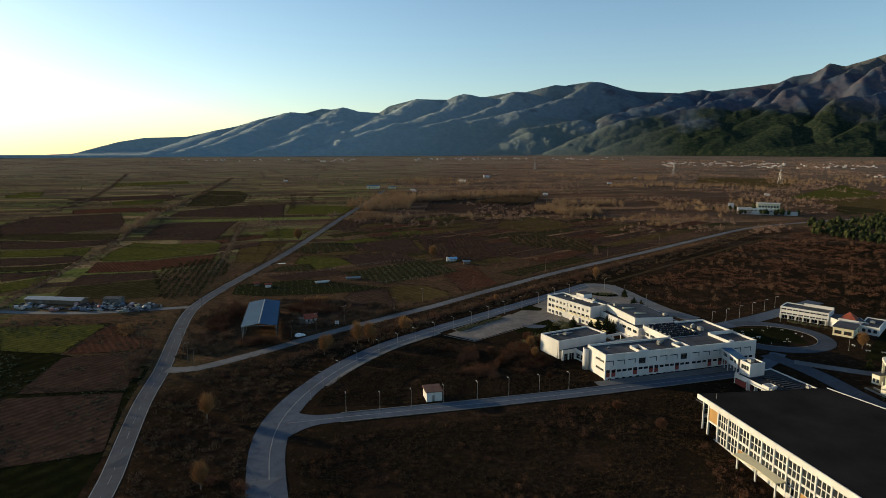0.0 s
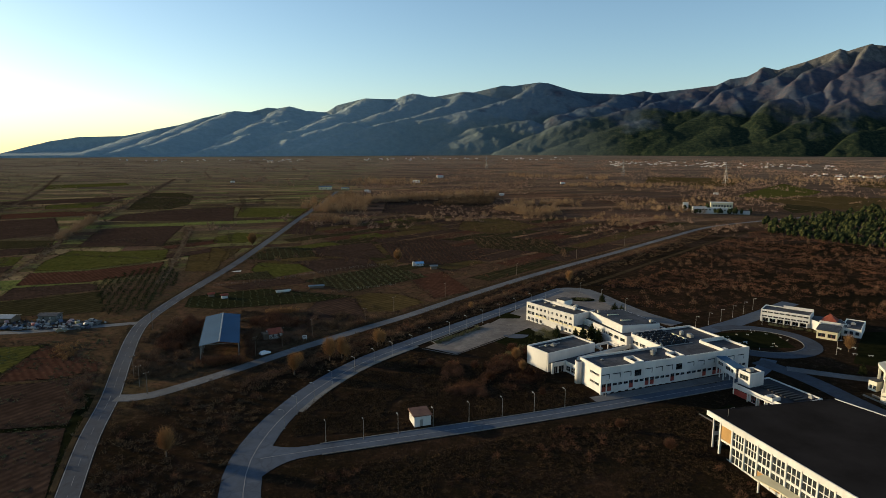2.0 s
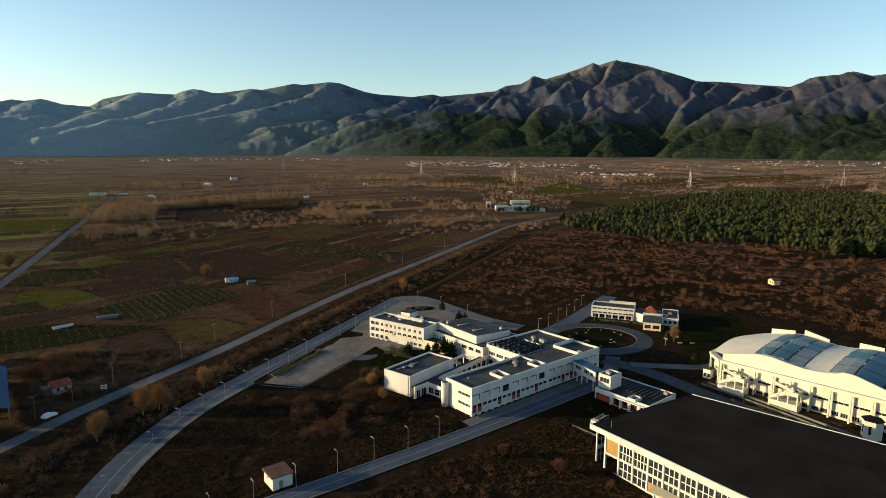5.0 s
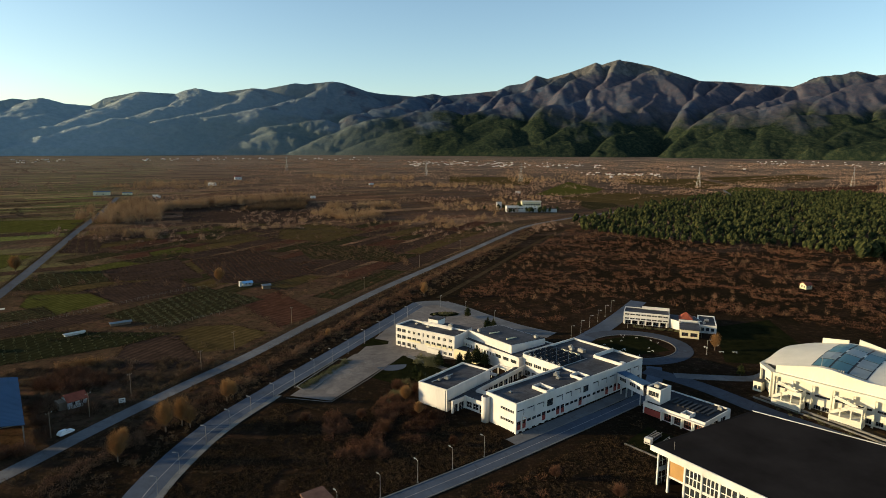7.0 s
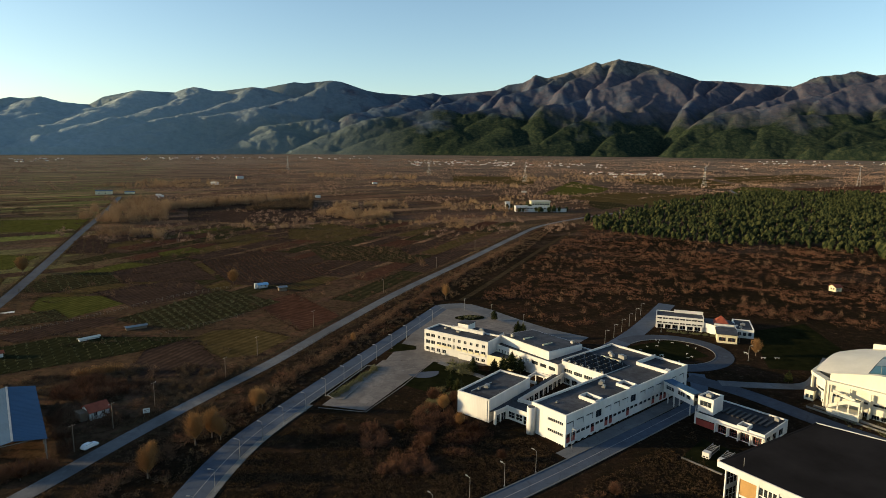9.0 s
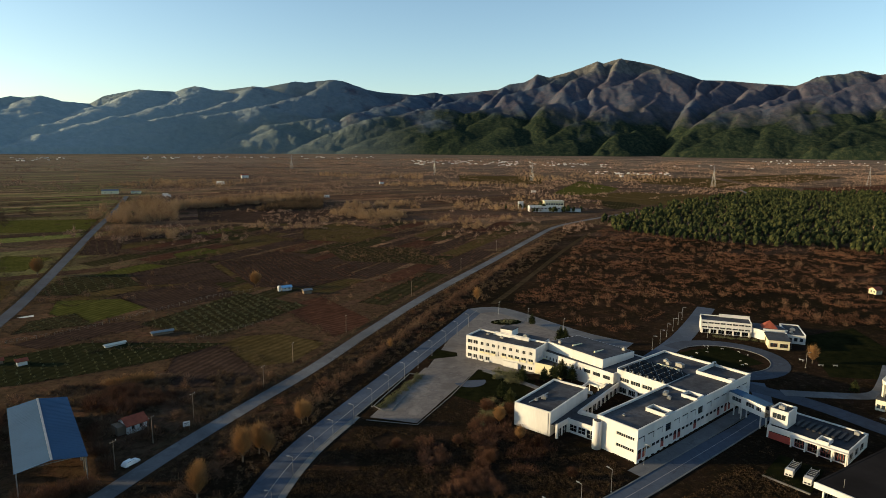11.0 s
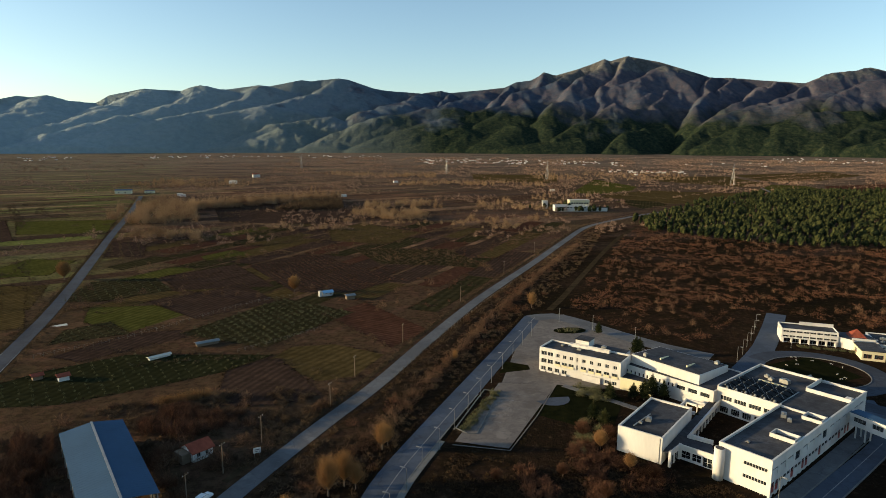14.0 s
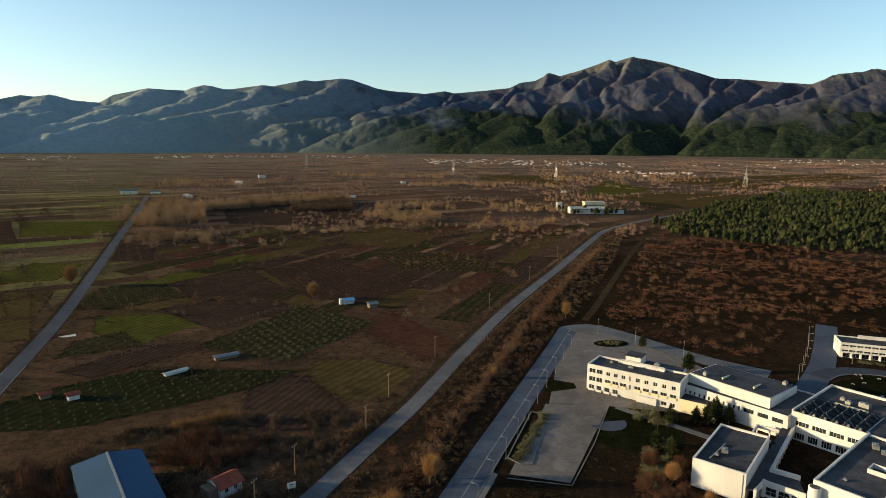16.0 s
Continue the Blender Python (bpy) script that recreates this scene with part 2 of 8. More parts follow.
def mountain_material():
    m, n, l, b = material("mountain", 0.95)
    b.inputs["Specular IOR Level"].default_value = 0.0
    v = coords(n, l)
    geo = n.new("ShaderNodeNewGeometry")
    sep = n.new("ShaderNodeSeparateXYZ")
    l.new(geo.outputs["Position"], sep.inputs[0])
    big = noise_of(n, l, v, 0.0028, 5, 0.6)
    fine = noise_of(n, l, v, 0.03, 6, 0.7)
    hgt = math_of(n, l, "ADD", math_of(n, l, "MULTIPLY", sep.outputs[2], 0.0016), math_of(n, l, "MULTIPLY", math_of(n, l, "SUBTRACT", big, 0.5), 0.9))
    grain = noise_of(n, l, v, 0.05, 6, 0.75)
    forest = ramp_of(n, l, grain, [(0.38, (0.010, 0.018, 0.014)), (0.50, (0.019, 0.028, 0.018)), (0.64, (0.045, 0.050, 0.027))])
    # blue shade is put into both slope colours, haze into the pale one
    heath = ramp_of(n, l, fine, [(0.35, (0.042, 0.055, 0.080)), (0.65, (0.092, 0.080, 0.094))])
    haze_blue = ramp_of(n, l, fine, [(0.35, (0.036, 0.058, 0.090)), (0.65, (0.062, 0.080, 0.112))])
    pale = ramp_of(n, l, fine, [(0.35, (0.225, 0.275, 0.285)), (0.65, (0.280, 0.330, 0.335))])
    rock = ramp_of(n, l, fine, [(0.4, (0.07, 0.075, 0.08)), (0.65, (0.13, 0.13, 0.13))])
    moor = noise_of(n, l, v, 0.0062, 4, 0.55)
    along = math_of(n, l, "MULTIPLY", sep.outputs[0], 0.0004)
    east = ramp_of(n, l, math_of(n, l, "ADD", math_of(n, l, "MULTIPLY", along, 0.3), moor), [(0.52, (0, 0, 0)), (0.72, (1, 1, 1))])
    # painted haze: slopes and forest turn pale towards the west
    haze_blue = mix_of(n, l, ramp_of(n, l, math_of(n, l, "SUBTRACT", 0.30, along), [(0.0, (0, 0, 0)), (0.9, (0.95, 0.95, 0.95))]), haze_blue, pale)
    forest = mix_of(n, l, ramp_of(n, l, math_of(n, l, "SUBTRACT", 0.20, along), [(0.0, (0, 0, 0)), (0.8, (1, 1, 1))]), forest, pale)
    high = mix_of(n, l, east, haze_blue, heath)
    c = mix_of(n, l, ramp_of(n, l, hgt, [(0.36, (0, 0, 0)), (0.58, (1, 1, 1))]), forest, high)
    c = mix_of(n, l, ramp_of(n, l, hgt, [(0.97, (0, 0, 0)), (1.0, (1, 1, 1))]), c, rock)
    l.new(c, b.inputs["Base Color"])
    bump_to(n, l, b, grain, 0.8, 11.0)
    return m


M = {}
M["earth"] = ground_material()
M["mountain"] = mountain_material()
M["asphalt"] = worn("asphalt", (0.066, 0.081, 0.108), 0.9, 0.22, 0.11)
M["asphalt_main"] = worn("road_asphalt", (0.046, 0.054, 0.070), 0.9, 0.22, 0.11)
M["asphalt_old"] = worn("worn_asphalt", (0.120, 0.120, 0.124), 0.9, 0.25, 0.14)
M["concrete"] = plain("concrete", (0.15, 0.145, 0.135), 0.85, 0.25, 1.0)
M["paint_line"] = plain("road_paint", (0.19, 0.19, 0.19), 0.7, 0.4, 0.6)
M["white_wall"] = plain("white_render", (0.55, 0.535, 0.505), 0.8, 0.20, 2.5, 0.0, 0.15, True)
M["cream_wall"] = plain("cream_render", (0.63, 0.57, 0.38), 0.8, 0.12, 2.5, 0.0, 0.15, True)
M["roof_felt"] = worn("roof_felt", (0.056, 0.056, 0.061), 0.8, 0.45, 0.0, 0.7)
M["roof_dark"] = plain("dark_roof_felt", (0.0210, 0.0185, 0.0175), 1.0, 0.35, 4.0)
M["roof_dark"].node_tree.nodes["Principled BSDF"].inputs["Specular IOR Level"].default_value = 0.0
M["roof_slate"] = worn("slate_grey_felt", (0.026, 0.027, 0.032), 0.8, 0.4, 0.0, 0.7)
M["roof_white"] = plain("white_roof_sheet", (0.55, 0.52, 0.44), 0.5, 0.12, 3.0)
M["roof_blue"] = plain("blue_roof_sheet", (0.050, 0.125, 0.160), 0.4, 0.15, 4.0)
M["steel_blue"] = plain("blue_grey_sheet", (0.036, 0.084, 0.150), 0.8, 0.12, 3.0)
M["tile_red"] = plain("red_roof_tile", (0.24, 0.062, 0.036), 0.8, 0.3, 0.6)
M["yard"] = worn("worn_yard", (0.160, 0.138, 0.122), 0.9, 0.3, 0.16)
M["tile_brown"] = plain("brown_roof_sheet", (0.115, 0.062, 0.046), 0.8, 0.3, 0.6)
M["frame"] = plain("window_frame", (0.55, 0.53, 0.50), 0.5, 0.1)
M["frame_red"] = plain("red_frame", (0.24, 0.05, 0.04), 0.5, 0.2)
M["orange"] = plain("orange_panel", (0.34, 0.20, 0.075), 0.7, 0.15)
M["galv"] = plain("galvanised_steel", (0.28, 0.28, 0.27), 0.45, 0.2, 1.0, 0.6)
M["wood"] = plain("weathered_wood", (0.16, 0.12, 0.085), 0.85, 0.3)
M["dark"] = plain("dark_metal", (0.03, 0.03, 0.032), 0.6, 0.3)
M["bark"] = plain("bark", (0.13, 0.10, 0.075), 0.9, 0.3, 0.3)
gm, gn, gl, gb = material("window_glass", 0.06)
gb.inputs["Base Color"].default_value = (0.16, 0.19, 0.21, 1)
gb.inputs["Transmission Weight"].default_value = 0.85
gb.inputs["Specular IOR Level"].default_value = 0.5
M["glass"] = gm
M["twig_red"] = leafy("red_brown_twigs", [(0.30, (0.01309, 0.008044, 0.005875)), (0.5, (0.04762, 0.0254, 0.01673)), (0.74, (0.1333, 0.06774, 0.0408))], size=24.0, spread=0.3)
M["twig_gold"] = leafy("golden_twigs", [(0.25, (0.085, 0.04505, 0.01865)), (0.5, (0.185, 0.09964, 0.04196)), (0.75, (0.31, 0.1776, 0.07615))])
M["twig_grey"] = leafy("grey_brown_twigs", [(0.25, (0.028, 0.020, 0.014)), (0.5, (0.060, 0.040, 0.026)), (0.75, (0.120, 0.082, 0.048))])
M["twig_russet"] = leafy("russet_twigs", [(0.25, (0.036, 0.021, 0.015)), (0.5, (0.086, 0.050, 0.033)), (0.75, (0.16, 0.098, 0.060))])
M["twig_tan"] = leafy("tan_twigs", [(0.25, (0.1078, 0.0648, 0.0379)), (0.5, (0.2043, 0.1296, 0.07382)), (0.75, (0.3179, 0.2106, 0.1197))], size=60.0)
M["twig_plain"] = leafy("winter_woods", [(0.25, (0.04176, 0.02754, 0.02185)), (0.5, (0.1276, 0.0816, 0.0589)), (0.75, (0.3132, 0.204, 0.1425))], size=90.0, spread=0.6)
# well below dry grass: the dim foreground is put into these tones
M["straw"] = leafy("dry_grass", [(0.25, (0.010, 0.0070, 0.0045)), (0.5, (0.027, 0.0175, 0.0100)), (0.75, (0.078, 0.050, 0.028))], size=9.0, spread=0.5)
M["needles"] = leafy("pine_needles", [(0.30, (0.006, 0.0105, 0.006)), (0.52, (0.018, 0.024, 0.011)), (0.80, (0.056, 0.058, 0.022))], size=7.0, spread=0.35)
M["leaf_olive"] = leafy("olive_leaves", [(0.25, (0.0345, 0.0391, 0.0198)), (0.5, (0.07475, 0.0759, 0.0396)), (0.75, (0.1265, 0.1207, 0.066))])
M["track"] = field_material("dry_track", (0.05, 0.036, 0.02), (0.075, 0.052, 0.03))
M["dirt"] = field_material("dry_dirt", (0.12, 0.086, 0.052), (0.18, 0.130, 0.080))
M["car_white"] = plain("white_car_paint", (0.75, 0.75, 0.74), 0.25, 0.05)


# ---- geometry helpers ----
def lay(x, y):
    """Height of the land, a gentle slope that lifts towards the hills."""
    u = np.maximum(np.asarray(y, float) - 147.0, -85.0)
    r = np.hypot(x, y)
    return 0.0075 * (y - 147.0) + 1.0 - np.exp(-u / 52.0) + (4.4 + 3.0 * np.tanh(np.asarray(x, float) / 1500.0)) * np.log1p(np.exp((r - 1700.0) / 400.0))


def mesh_of(name, bm, mat, smooth=False):
    me = bpy.data.meshes.new(name)
    bm.normal_update()
    bm.to_mesh(me)
    bm.free()
    me.materials.append(mat)
    if smooth:
        me.polygons.foreach_set("use_smooth", [True] * len(me.polygons))
    return me


def part(name, bm, mat, parent, label="", smooth=False):
    """One mesh under a thing or under one of its parts, in the parent's own axes."""
    ob = new(name, mesh_of(name, bm, mat, smooth))
    ob.parent = parent
    return tagged(ob, label)


def thing(name, m, label, category, group="", kind=""):
    ob = new(name)
    ob.empty_display_size = 0.5
    ob.matrix_world = m
    return tagged(ob, label, category, group, kind)


def at(x, y, turn=0.0, up=0.0):
    return pose(x, y, float(lay(x, y)) + up, 0, 0, turn)


def box(bm, x0, x1, y0, y1, z0, z1):
    vs = [bm.verts.new((x, y, z)) for z in (z0, z1) for x, y in ((x0, y0), (x1, y0), (x1, y1), (x0, y1))]
    for f in ((3, 2, 1, 0), (4, 5, 6, 7), (0, 1, 5, 4), (1, 2, 6, 5), (2, 3, 7, 6), (3, 0, 4, 7)):
        bm.faces.new([vs[k] for k in f])
    return bm


def boxes(*rows):
    bm = bmesh.new()
    for r in rows:
        box(bm, *r)
    return bm


def prism(bm, pts, z0, z1):
    """An upright block over a plan, whose top may tilt: z1 a number or one for each corner."""
    area = sum(a[0] * b[1] - b[0] * a[1] for a, b in zip(pts, pts[1:] + pts[:1]))
    tops = [z1] * len(pts) if isinstance(z1, (int, float)) else list(z1)
    lows = [z0] * len(pts) if isinstance(z0, (int, float)) else list(z0)
    if area < 0:
        pts, tops, lows = pts[::-1], tops[::-1], lows[::-1]
    lo = [bm.verts.new((x, y, z)) for (x, y), z in zip(pts, lows)]
    hi = [bm.verts.new((x, y, z)) for (x, y), z in zip(pts, tops)]
    bm.faces.new(lo[::-1]), bm.faces.new(hi)
    for k in range(len(pts)):
        j = (k + 1) % len(pts)
        bm.faces.new((lo[k], lo[j], hi[j], hi[k]))
    return bm


def tube(bm, a, b, r0, r1=None, sides=6):
    a, b = Vector(a), Vector(b)
    r1 = r0 if r1 is None else r1
    q = (b - a).to_track_quat("Z", "Y")
    ring = [[bm.verts.new(c + q @ Vector((r * math.cos(k * 2 * math.pi / sides), r * math.sin(k * 2 * math.pi / sides), 0))) for k in range(sides)] for c, r in ((a, r0), (b, r1))]
    for k in range(sides):
        j = (k + 1) % sides
        bm.faces.new((ring[0][k], ring[0][j], ring[1][j], ring[1][k]))
    bm.faces.new(ring[0][::-1]), bm.faces.new(ring[1])
    return bm


def smooth_line(pts, step=6.0):
    """A Catmull-Rom line through the points, at even steps; straight from corner to corner where the step is below zero."""
    p = [Vector((*q, 0)) for q in pts]
    if step < 0:
        return [a.lerp(b, k / 4) for a, b in zip(p, p[1:]) for k in range(4)] + [p[-1]]
    p = [p[0] * 2 - p[1]] + p + [p[-1] * 2 - p[-2]]
    out = []
    for k in range(1, len(p) - 2):
        n = max(2, int((p[k + 1] - p[k]).length / step))
        for s in range(n):
            t = s / n
            out.append(0.5 * (2 * p[k] + (p[k + 1] - p[k - 1]) * t + (2 * p[k - 1] - 5 * p[k] + 4 * p[k + 1] - p[k + 2]) * t * t + (3 * p[k] - p[k - 1] - 3 * p[k + 1] + p[k + 2]) * t ** 3))
    out.append(p[-2])
    return out


def strip(pts, off0, off1, up, thick=0.4, step=6.0, dash=None):
    """A band that follows the land along a line, between two offsets to its right."""
    line = smooth_line(pts, step)
    bm, rows = bmesh.new(), []
    for k, q in enumerate(line):
        d = (line[min(k + 1, len(line) - 1)] - line[max(k - 1, 0)]).normalized()
        right = Vector((d.y, -d.x, 0))
        row = []
        for o in (off0, off1):
            e = q + right * (o(q) if callable(o) else o)
            z = float(lay(e.x, e.y)) + up
            row += [(e.x, e.y, z), (e.x, e.y, z - thick)]
        rows.append(row)
    dist = 0.0
    for k in range(len(rows) - 1):
        dist += (line[k + 1] - line[k]).length
        if dash and (dist % dash) > dash * 0.5:
            continue
        a, b = ([bm.verts.new(c) for c in rows[j]] for j in (k, k + 1))
        bm.faces.new((a[0], a[2], b[2], b[0]))
        bm.faces.new((a[1], a[0], b[0], b[1]))
        bm.faces.new((a[2], a[3], b[3], b[2]))
    return bm


def patch_of_land(pts, up, thick=0.3, cuts=6):
    """A flat piece that follows the land over a plan of four or more corners."""
    bm = bmesh.new()
    c = [Vector((*p, 0)) for p in pts]
    if sum(a.x * b.y - b.x * a.y for a, b in zip(c, c[1:] + c[:1])) < 0:
        c = c[::-1]
    if len(c) > 4:
        bm.faces.new([bm.verts.new(p) for p in c])
        bmesh.ops.triangulate(bm, faces=bm.faces)
        bmesh.ops.subdivide_edges(bm, edges=bm.edges, cuts=3, use_grid_fill=True)
        for v in bm.verts:
            v.co.z = float(lay(v.co.x, v.co.y)) + up
        return bm
    grid = []
    for i in range(cuts + 1):
        row = []
        for j in range(cuts + 1):
            s, t = i / cuts, j / cuts
            q = (c[0] * (1 - s) + c[1] * s) * (1 - t) + (c[3] * (1 - s) + c[2] * s) * t
            row.append(bm.verts.new((q.x, q.y, float(lay(q.x, q.y)) + up)))
        grid.append(row)
    for i in range(cuts):
        for j in range(cuts):
            bm.faces.new((grid[i][j], grid[i + 1][j], grid[i + 1][j + 1], grid[i][j + 1]))
    return bm


def facade(length, height, openings, deep=0.3):
    """A wall along x, outside towards -y, from z 0, with real holes: openings are x0, x1, z0, z1."""
    bm = bmesh.new()
    xs = sorted({0.0, length, *(round(o[k], 3) for o in openings for k in (0, 1))})
    zs = sorted({0.0, height, *(round(o[k], 3) for o in openings for k in (2, 3))})
    for x0, x1 in zip(xs, xs[1:]):
        run = None
        for z0, z1 in zip(zs, zs[1:]):
            cx, cz = (x0 + x1) / 2, (z0 + z1) / 2
            if any(o[0] < cx < o[1] and o[2] < cz < o[3] for o in openings):
                if run is not None:
                    box(bm, x0, x1, 0, deep, run, z0)
                run = None
            elif run is None:
                run = z0
        if run is not None:
            box(bm, x0, x1, 0, deep, run, height)
    if openings:
        bmesh.ops.remove_doubles(bm, verts=bm.verts, dist=1e-4)
    return bm


WINDOWS = {}


def window(parent, m, w, h, bars=1, rails=0, mat="frame", name="window", bar=0.03):
    """A framed window in a hole: frame with bars, and a pane of glass behind. m places its lower left corner."""
    key = (round(w, 2), round(h, 2), bars, rails, mat, bar)
    if key not in WINDOWS:
        t = 0.07
        xs = [t] + [w * k / (bars + 1) + d for k in range(1, bars + 1) for d in (-bar, bar)] + [w - t]
        zs = [t] + [h * k / (rails + 1) + d for k in range(1, rails + 1) for d in (-bar, bar)] + [h - t]
        bm = facade(w, h, [(x0, x1, z0, z1) for x0, x1 in zip(xs[::2], xs[1::2]) for z0, z1 in zip(zs[::2], zs[1::2])], 0.08)
        bmesh.ops.translate(bm, verts=bm.verts, vec=(0, 0.12, 0))
        WINDOWS[key] = (mesh_of("window_frame", bm, M[mat]), mesh_of("pane", boxes((t, w - t, 0.15, 0.17, t, h - t)), M["glass"]))
    fr, gl_ = WINDOWS[key]
    ob = new(name, fr)
    ob.parent = parent
    ob.matrix_local = m
    p = new("pane", gl_)
    p.parent = ob
    return ob


def wall(parent, m, length, height, openings, mat, bars=1, rails=0, frame_mat="frame", deep=0.3, glaze=True):
    """A wall with its windows. m: the lower left corner seen from outside, x along it, -y outwards."""
    w = part("wall", facade(length, height, openings, deep), M[mat], parent)
    w.matrix_local = m
    if glaze:
        for x0, x1, z0, z1 in openings:
            window(parent, m @ pose(x0, 0, z0), x1 - x0, z1 - z0, bars, rails, frame_mat)
    return w


def row_of(x0, x1, count, w, z0, z1):
    """Openings at even steps."""
    step = (x1 - x0) / count
    return [(x0 + step * (k + 0.5) - w / 2, x0 + step * (k + 0.5) + w / 2, z0, z1) for k in range(count)]


def sides_of(lx, ly):
    """Where the four walls of a block start: front, right, back, left."""
    return (pose(0, 0, 0), pose(lx, 0, 0, 0, 0, 90), pose(lx, ly, 0, 0, 0, 180), pose(0, ly, 0, 0, 0, 270))


def shell(parent, m, lx, ly, h, mat, holes=((), (), (), ()), roof="roof_felt", parapet=0.6, looks=((1, 0),) * 4, frame_mat="frame"):
    """A block of four walls with windows, a floor slab, a sunk roof and a parapet coping."""
    for k, s in enumerate(sides_of(lx, ly)):
        cut = 0.3 if k in (1, 3) else 0.0
        length = (lx if k in (0, 2) else ly - 0.6)
        s = s @ pose(cut, 0, 0)
        wall(parent, m @ s, length, h, [(a - cut, b - cut, c, d) for a, b, c, d in holes[k]], mat, looks[k][0], looks[k][1], frame_mat)
    r = part("roof", boxes((0.3, lx - 0.3, 0.3, ly - 0.3, h - parapet - 0.3, h - parapet)), M[roof], parent)
    r.matrix_local = m
    f = part("floor_slab", boxes((0.3, lx - 0.3, 0.3, ly - 0.3, -0.3, 0.05)), M["concrete"], parent)
    f.matrix_local = m
    c = part("coping", boxes((-0.05, lx + 0.05, -0.05, 0.38, h, h + 0.08), (-0.05, lx + 0.05, ly - 0.38, ly + 0.05, h, h + 0.08),
                             (-0.05, 0.38, 0.38, ly - 0.38, h, h + 0.08), (lx - 0.38, lx + 0.05, 0.38, ly - 0.38, h, h + 0.08)), M["white_wall"], parent)
    c.matrix_local = m
    return r


# ---- land ----
def build_ground():
    az = np.linspace(0, 2 * np.pi, 481)[:-1]
    rr = np.concatenate([[3.0], np.geomspace(12.0, 4940.0, 150)])
    A, R = np.meshgrid(az, rr)
    X, Y = R * np.sin(A), R * np.cos(A)
    Z = lay(X, Y)
    v = np.stack([X, Y, Z], -1).reshape(-1, 3)
    n, k = len(rr), len(az)
    i, j = np.meshgrid(np.arange(n - 1), np.arange(k), indexing="ij")
    j2 = (j + 1) % k
    quads = np.stack([i * k + j, i * k + j2, (i + 1) * k + j2, (i + 1) * k + j], -1).reshape(-1, 4)
    faces = quads[:, ::-1].tolist() + [list(range(k))]
    me = bpy.data.meshes.new("ground")
    me.from_pydata(v.tolist(), [], faces)
    me.validate()
    bm = bmesh.new()
    bm.from_mesh(me)
    bmesh.ops.recalc_face_normals(bm, faces=bm.faces)
    if bm.faces[0].normal.z < 0:
        bmesh.ops.reverse_faces(bm, faces=bm.faces)
    bm.to_mesh(me)
    bm.free()
    me.polygons.foreach_set("use_smooth", [True] * len(me.polygons))
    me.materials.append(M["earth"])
    tagged(new("ground", me), "brown winter scrubland and strip fields on a wide plain", "ground", kind="structure")


build_ground()

# the far range: bearings and angles of its summits and saddles
RANGE_WEST = [(-60, -0.5), (-47, -0.42), (-45.3, -0.34), (-43.3, 0.26), (-42, 0.63), (-40.1, 0.98), (-36.8, 1.11), (-34.5, 1.67), (-32.6, 2.09), (-30.7, 2.71), (-28, 3.39), (-26.7, 3.32), (-25.2, 3.75), (-24.4, 3.68),
              (-23.3, 3.9), (-21.9, 3.47), (-20.1, 3.44), (-19.1, 4.07), (-16.6, 4.72), (-13.8, 4.66), (-12.3, 5.19), (-10.7, 4.84), (-7.6, 5.37), (-6.8, 5.3), (-4, 5.92), (-3.2, 5.85), (-0.8, 6.16), (0, 6.08), (2.3, 5.35)]
RANGE_EAST = [(3.4, 5.17), (6.6, 4.97), (8.3, 5.23), (9.1, 5.04), (12, 5.31), (14, 5.51), (15, 5.99), (16.3, 6.13), (17.6, 6.8), (18.5, 6.55), (20.5, 7.1), (21.4, 7.41), (22.6, 7.86), (23.1, 7.66), (24.5, 8.04), (27.1, 7.49),
              (29.4, 6.73), (31.2, 6.07), (33, 5.96), (35.5, 5.64), (38.1, 5.36), (39.8, 6.05), (41.6, 6.11), (42.2, 6.32), (43.4, 5.92), (46, 6.1), (52, 5.0), (60, 4.0), (70, 3.0)]
RANGE = RANGE_WEST + RANGE_EAST
# crests of the spurs, each from its head to its foot: bearing, depth and angle three times
PEAK_SPURS = [(27.8, .92, 7.1, 25.3, .78, 6.2, 22.3, .62, 4.7), (20.0, .97, 7.0, 18.8, .80, 5.9, 14.6, .66, 4.9), (15.3, .60, 4.4, 13.6, .54, 3.9, 11.3, .47, 3.4), (21.8, .62, 4.7, 20.4, .55, 4.4, 17.9, .47, 4.1),
              (31.2, .97, 6.0, 30.7, .70, 4.6, 30.2, .52, 3.6), (22.6, .97, 7.7, 21.0, .80, 6.4, 19.6, .70, 5.5), (34.9, .74, 5.2, 33.8, .54, 4.0, 32.3, .46, 3.5), (37.8, .74, 5.1, 37.0, .66, 4.7, 36.0, .54, 4.0),
              (44.0, .82, 5.7, 41.7, .68, 5.0, 39.6, .52, 4.2), (42.2, .98, 6.2, 40.2, .86, 5.9, 38.7, .76, 5.4)]
PINE_SPURS = [(23.5, .48, 4.1, 21.6, .36, 2.8, 18.5, .17, 1.1), (26.1, .28, 1.9, 24.6, .20, 1.5, 23.4, .08, 0.3), (20.7, .18, 1.1, 16.7, .12, 0.6, 13.2, .04, 0.0), (35.2, .50, 3.9, 31.5, .34, 2.8, 29.4, .06, 0.3),
              (39.7, .60, 4.6, 37.3, .50, 4.1, 34.5, .40, 3.3), (41.9, .42, 3.0, 38.5, .36, 3.1, 36.0, .24, 2.1), (35.8, .28, 2.2, 33.3, .20, 1.9, 30.5, .05, 0.4), (44.4, .42, 2.6, 42.4, .30, 2.1, 39.9, .06, 0.5),
              (44.5, .18, 1.3, 42.9, .10, 0.9, 41.5, .04, 0.4), (50.0, .50, 3.6, 47.0, .30, 2.6, 45.0, .06, 0.4)]
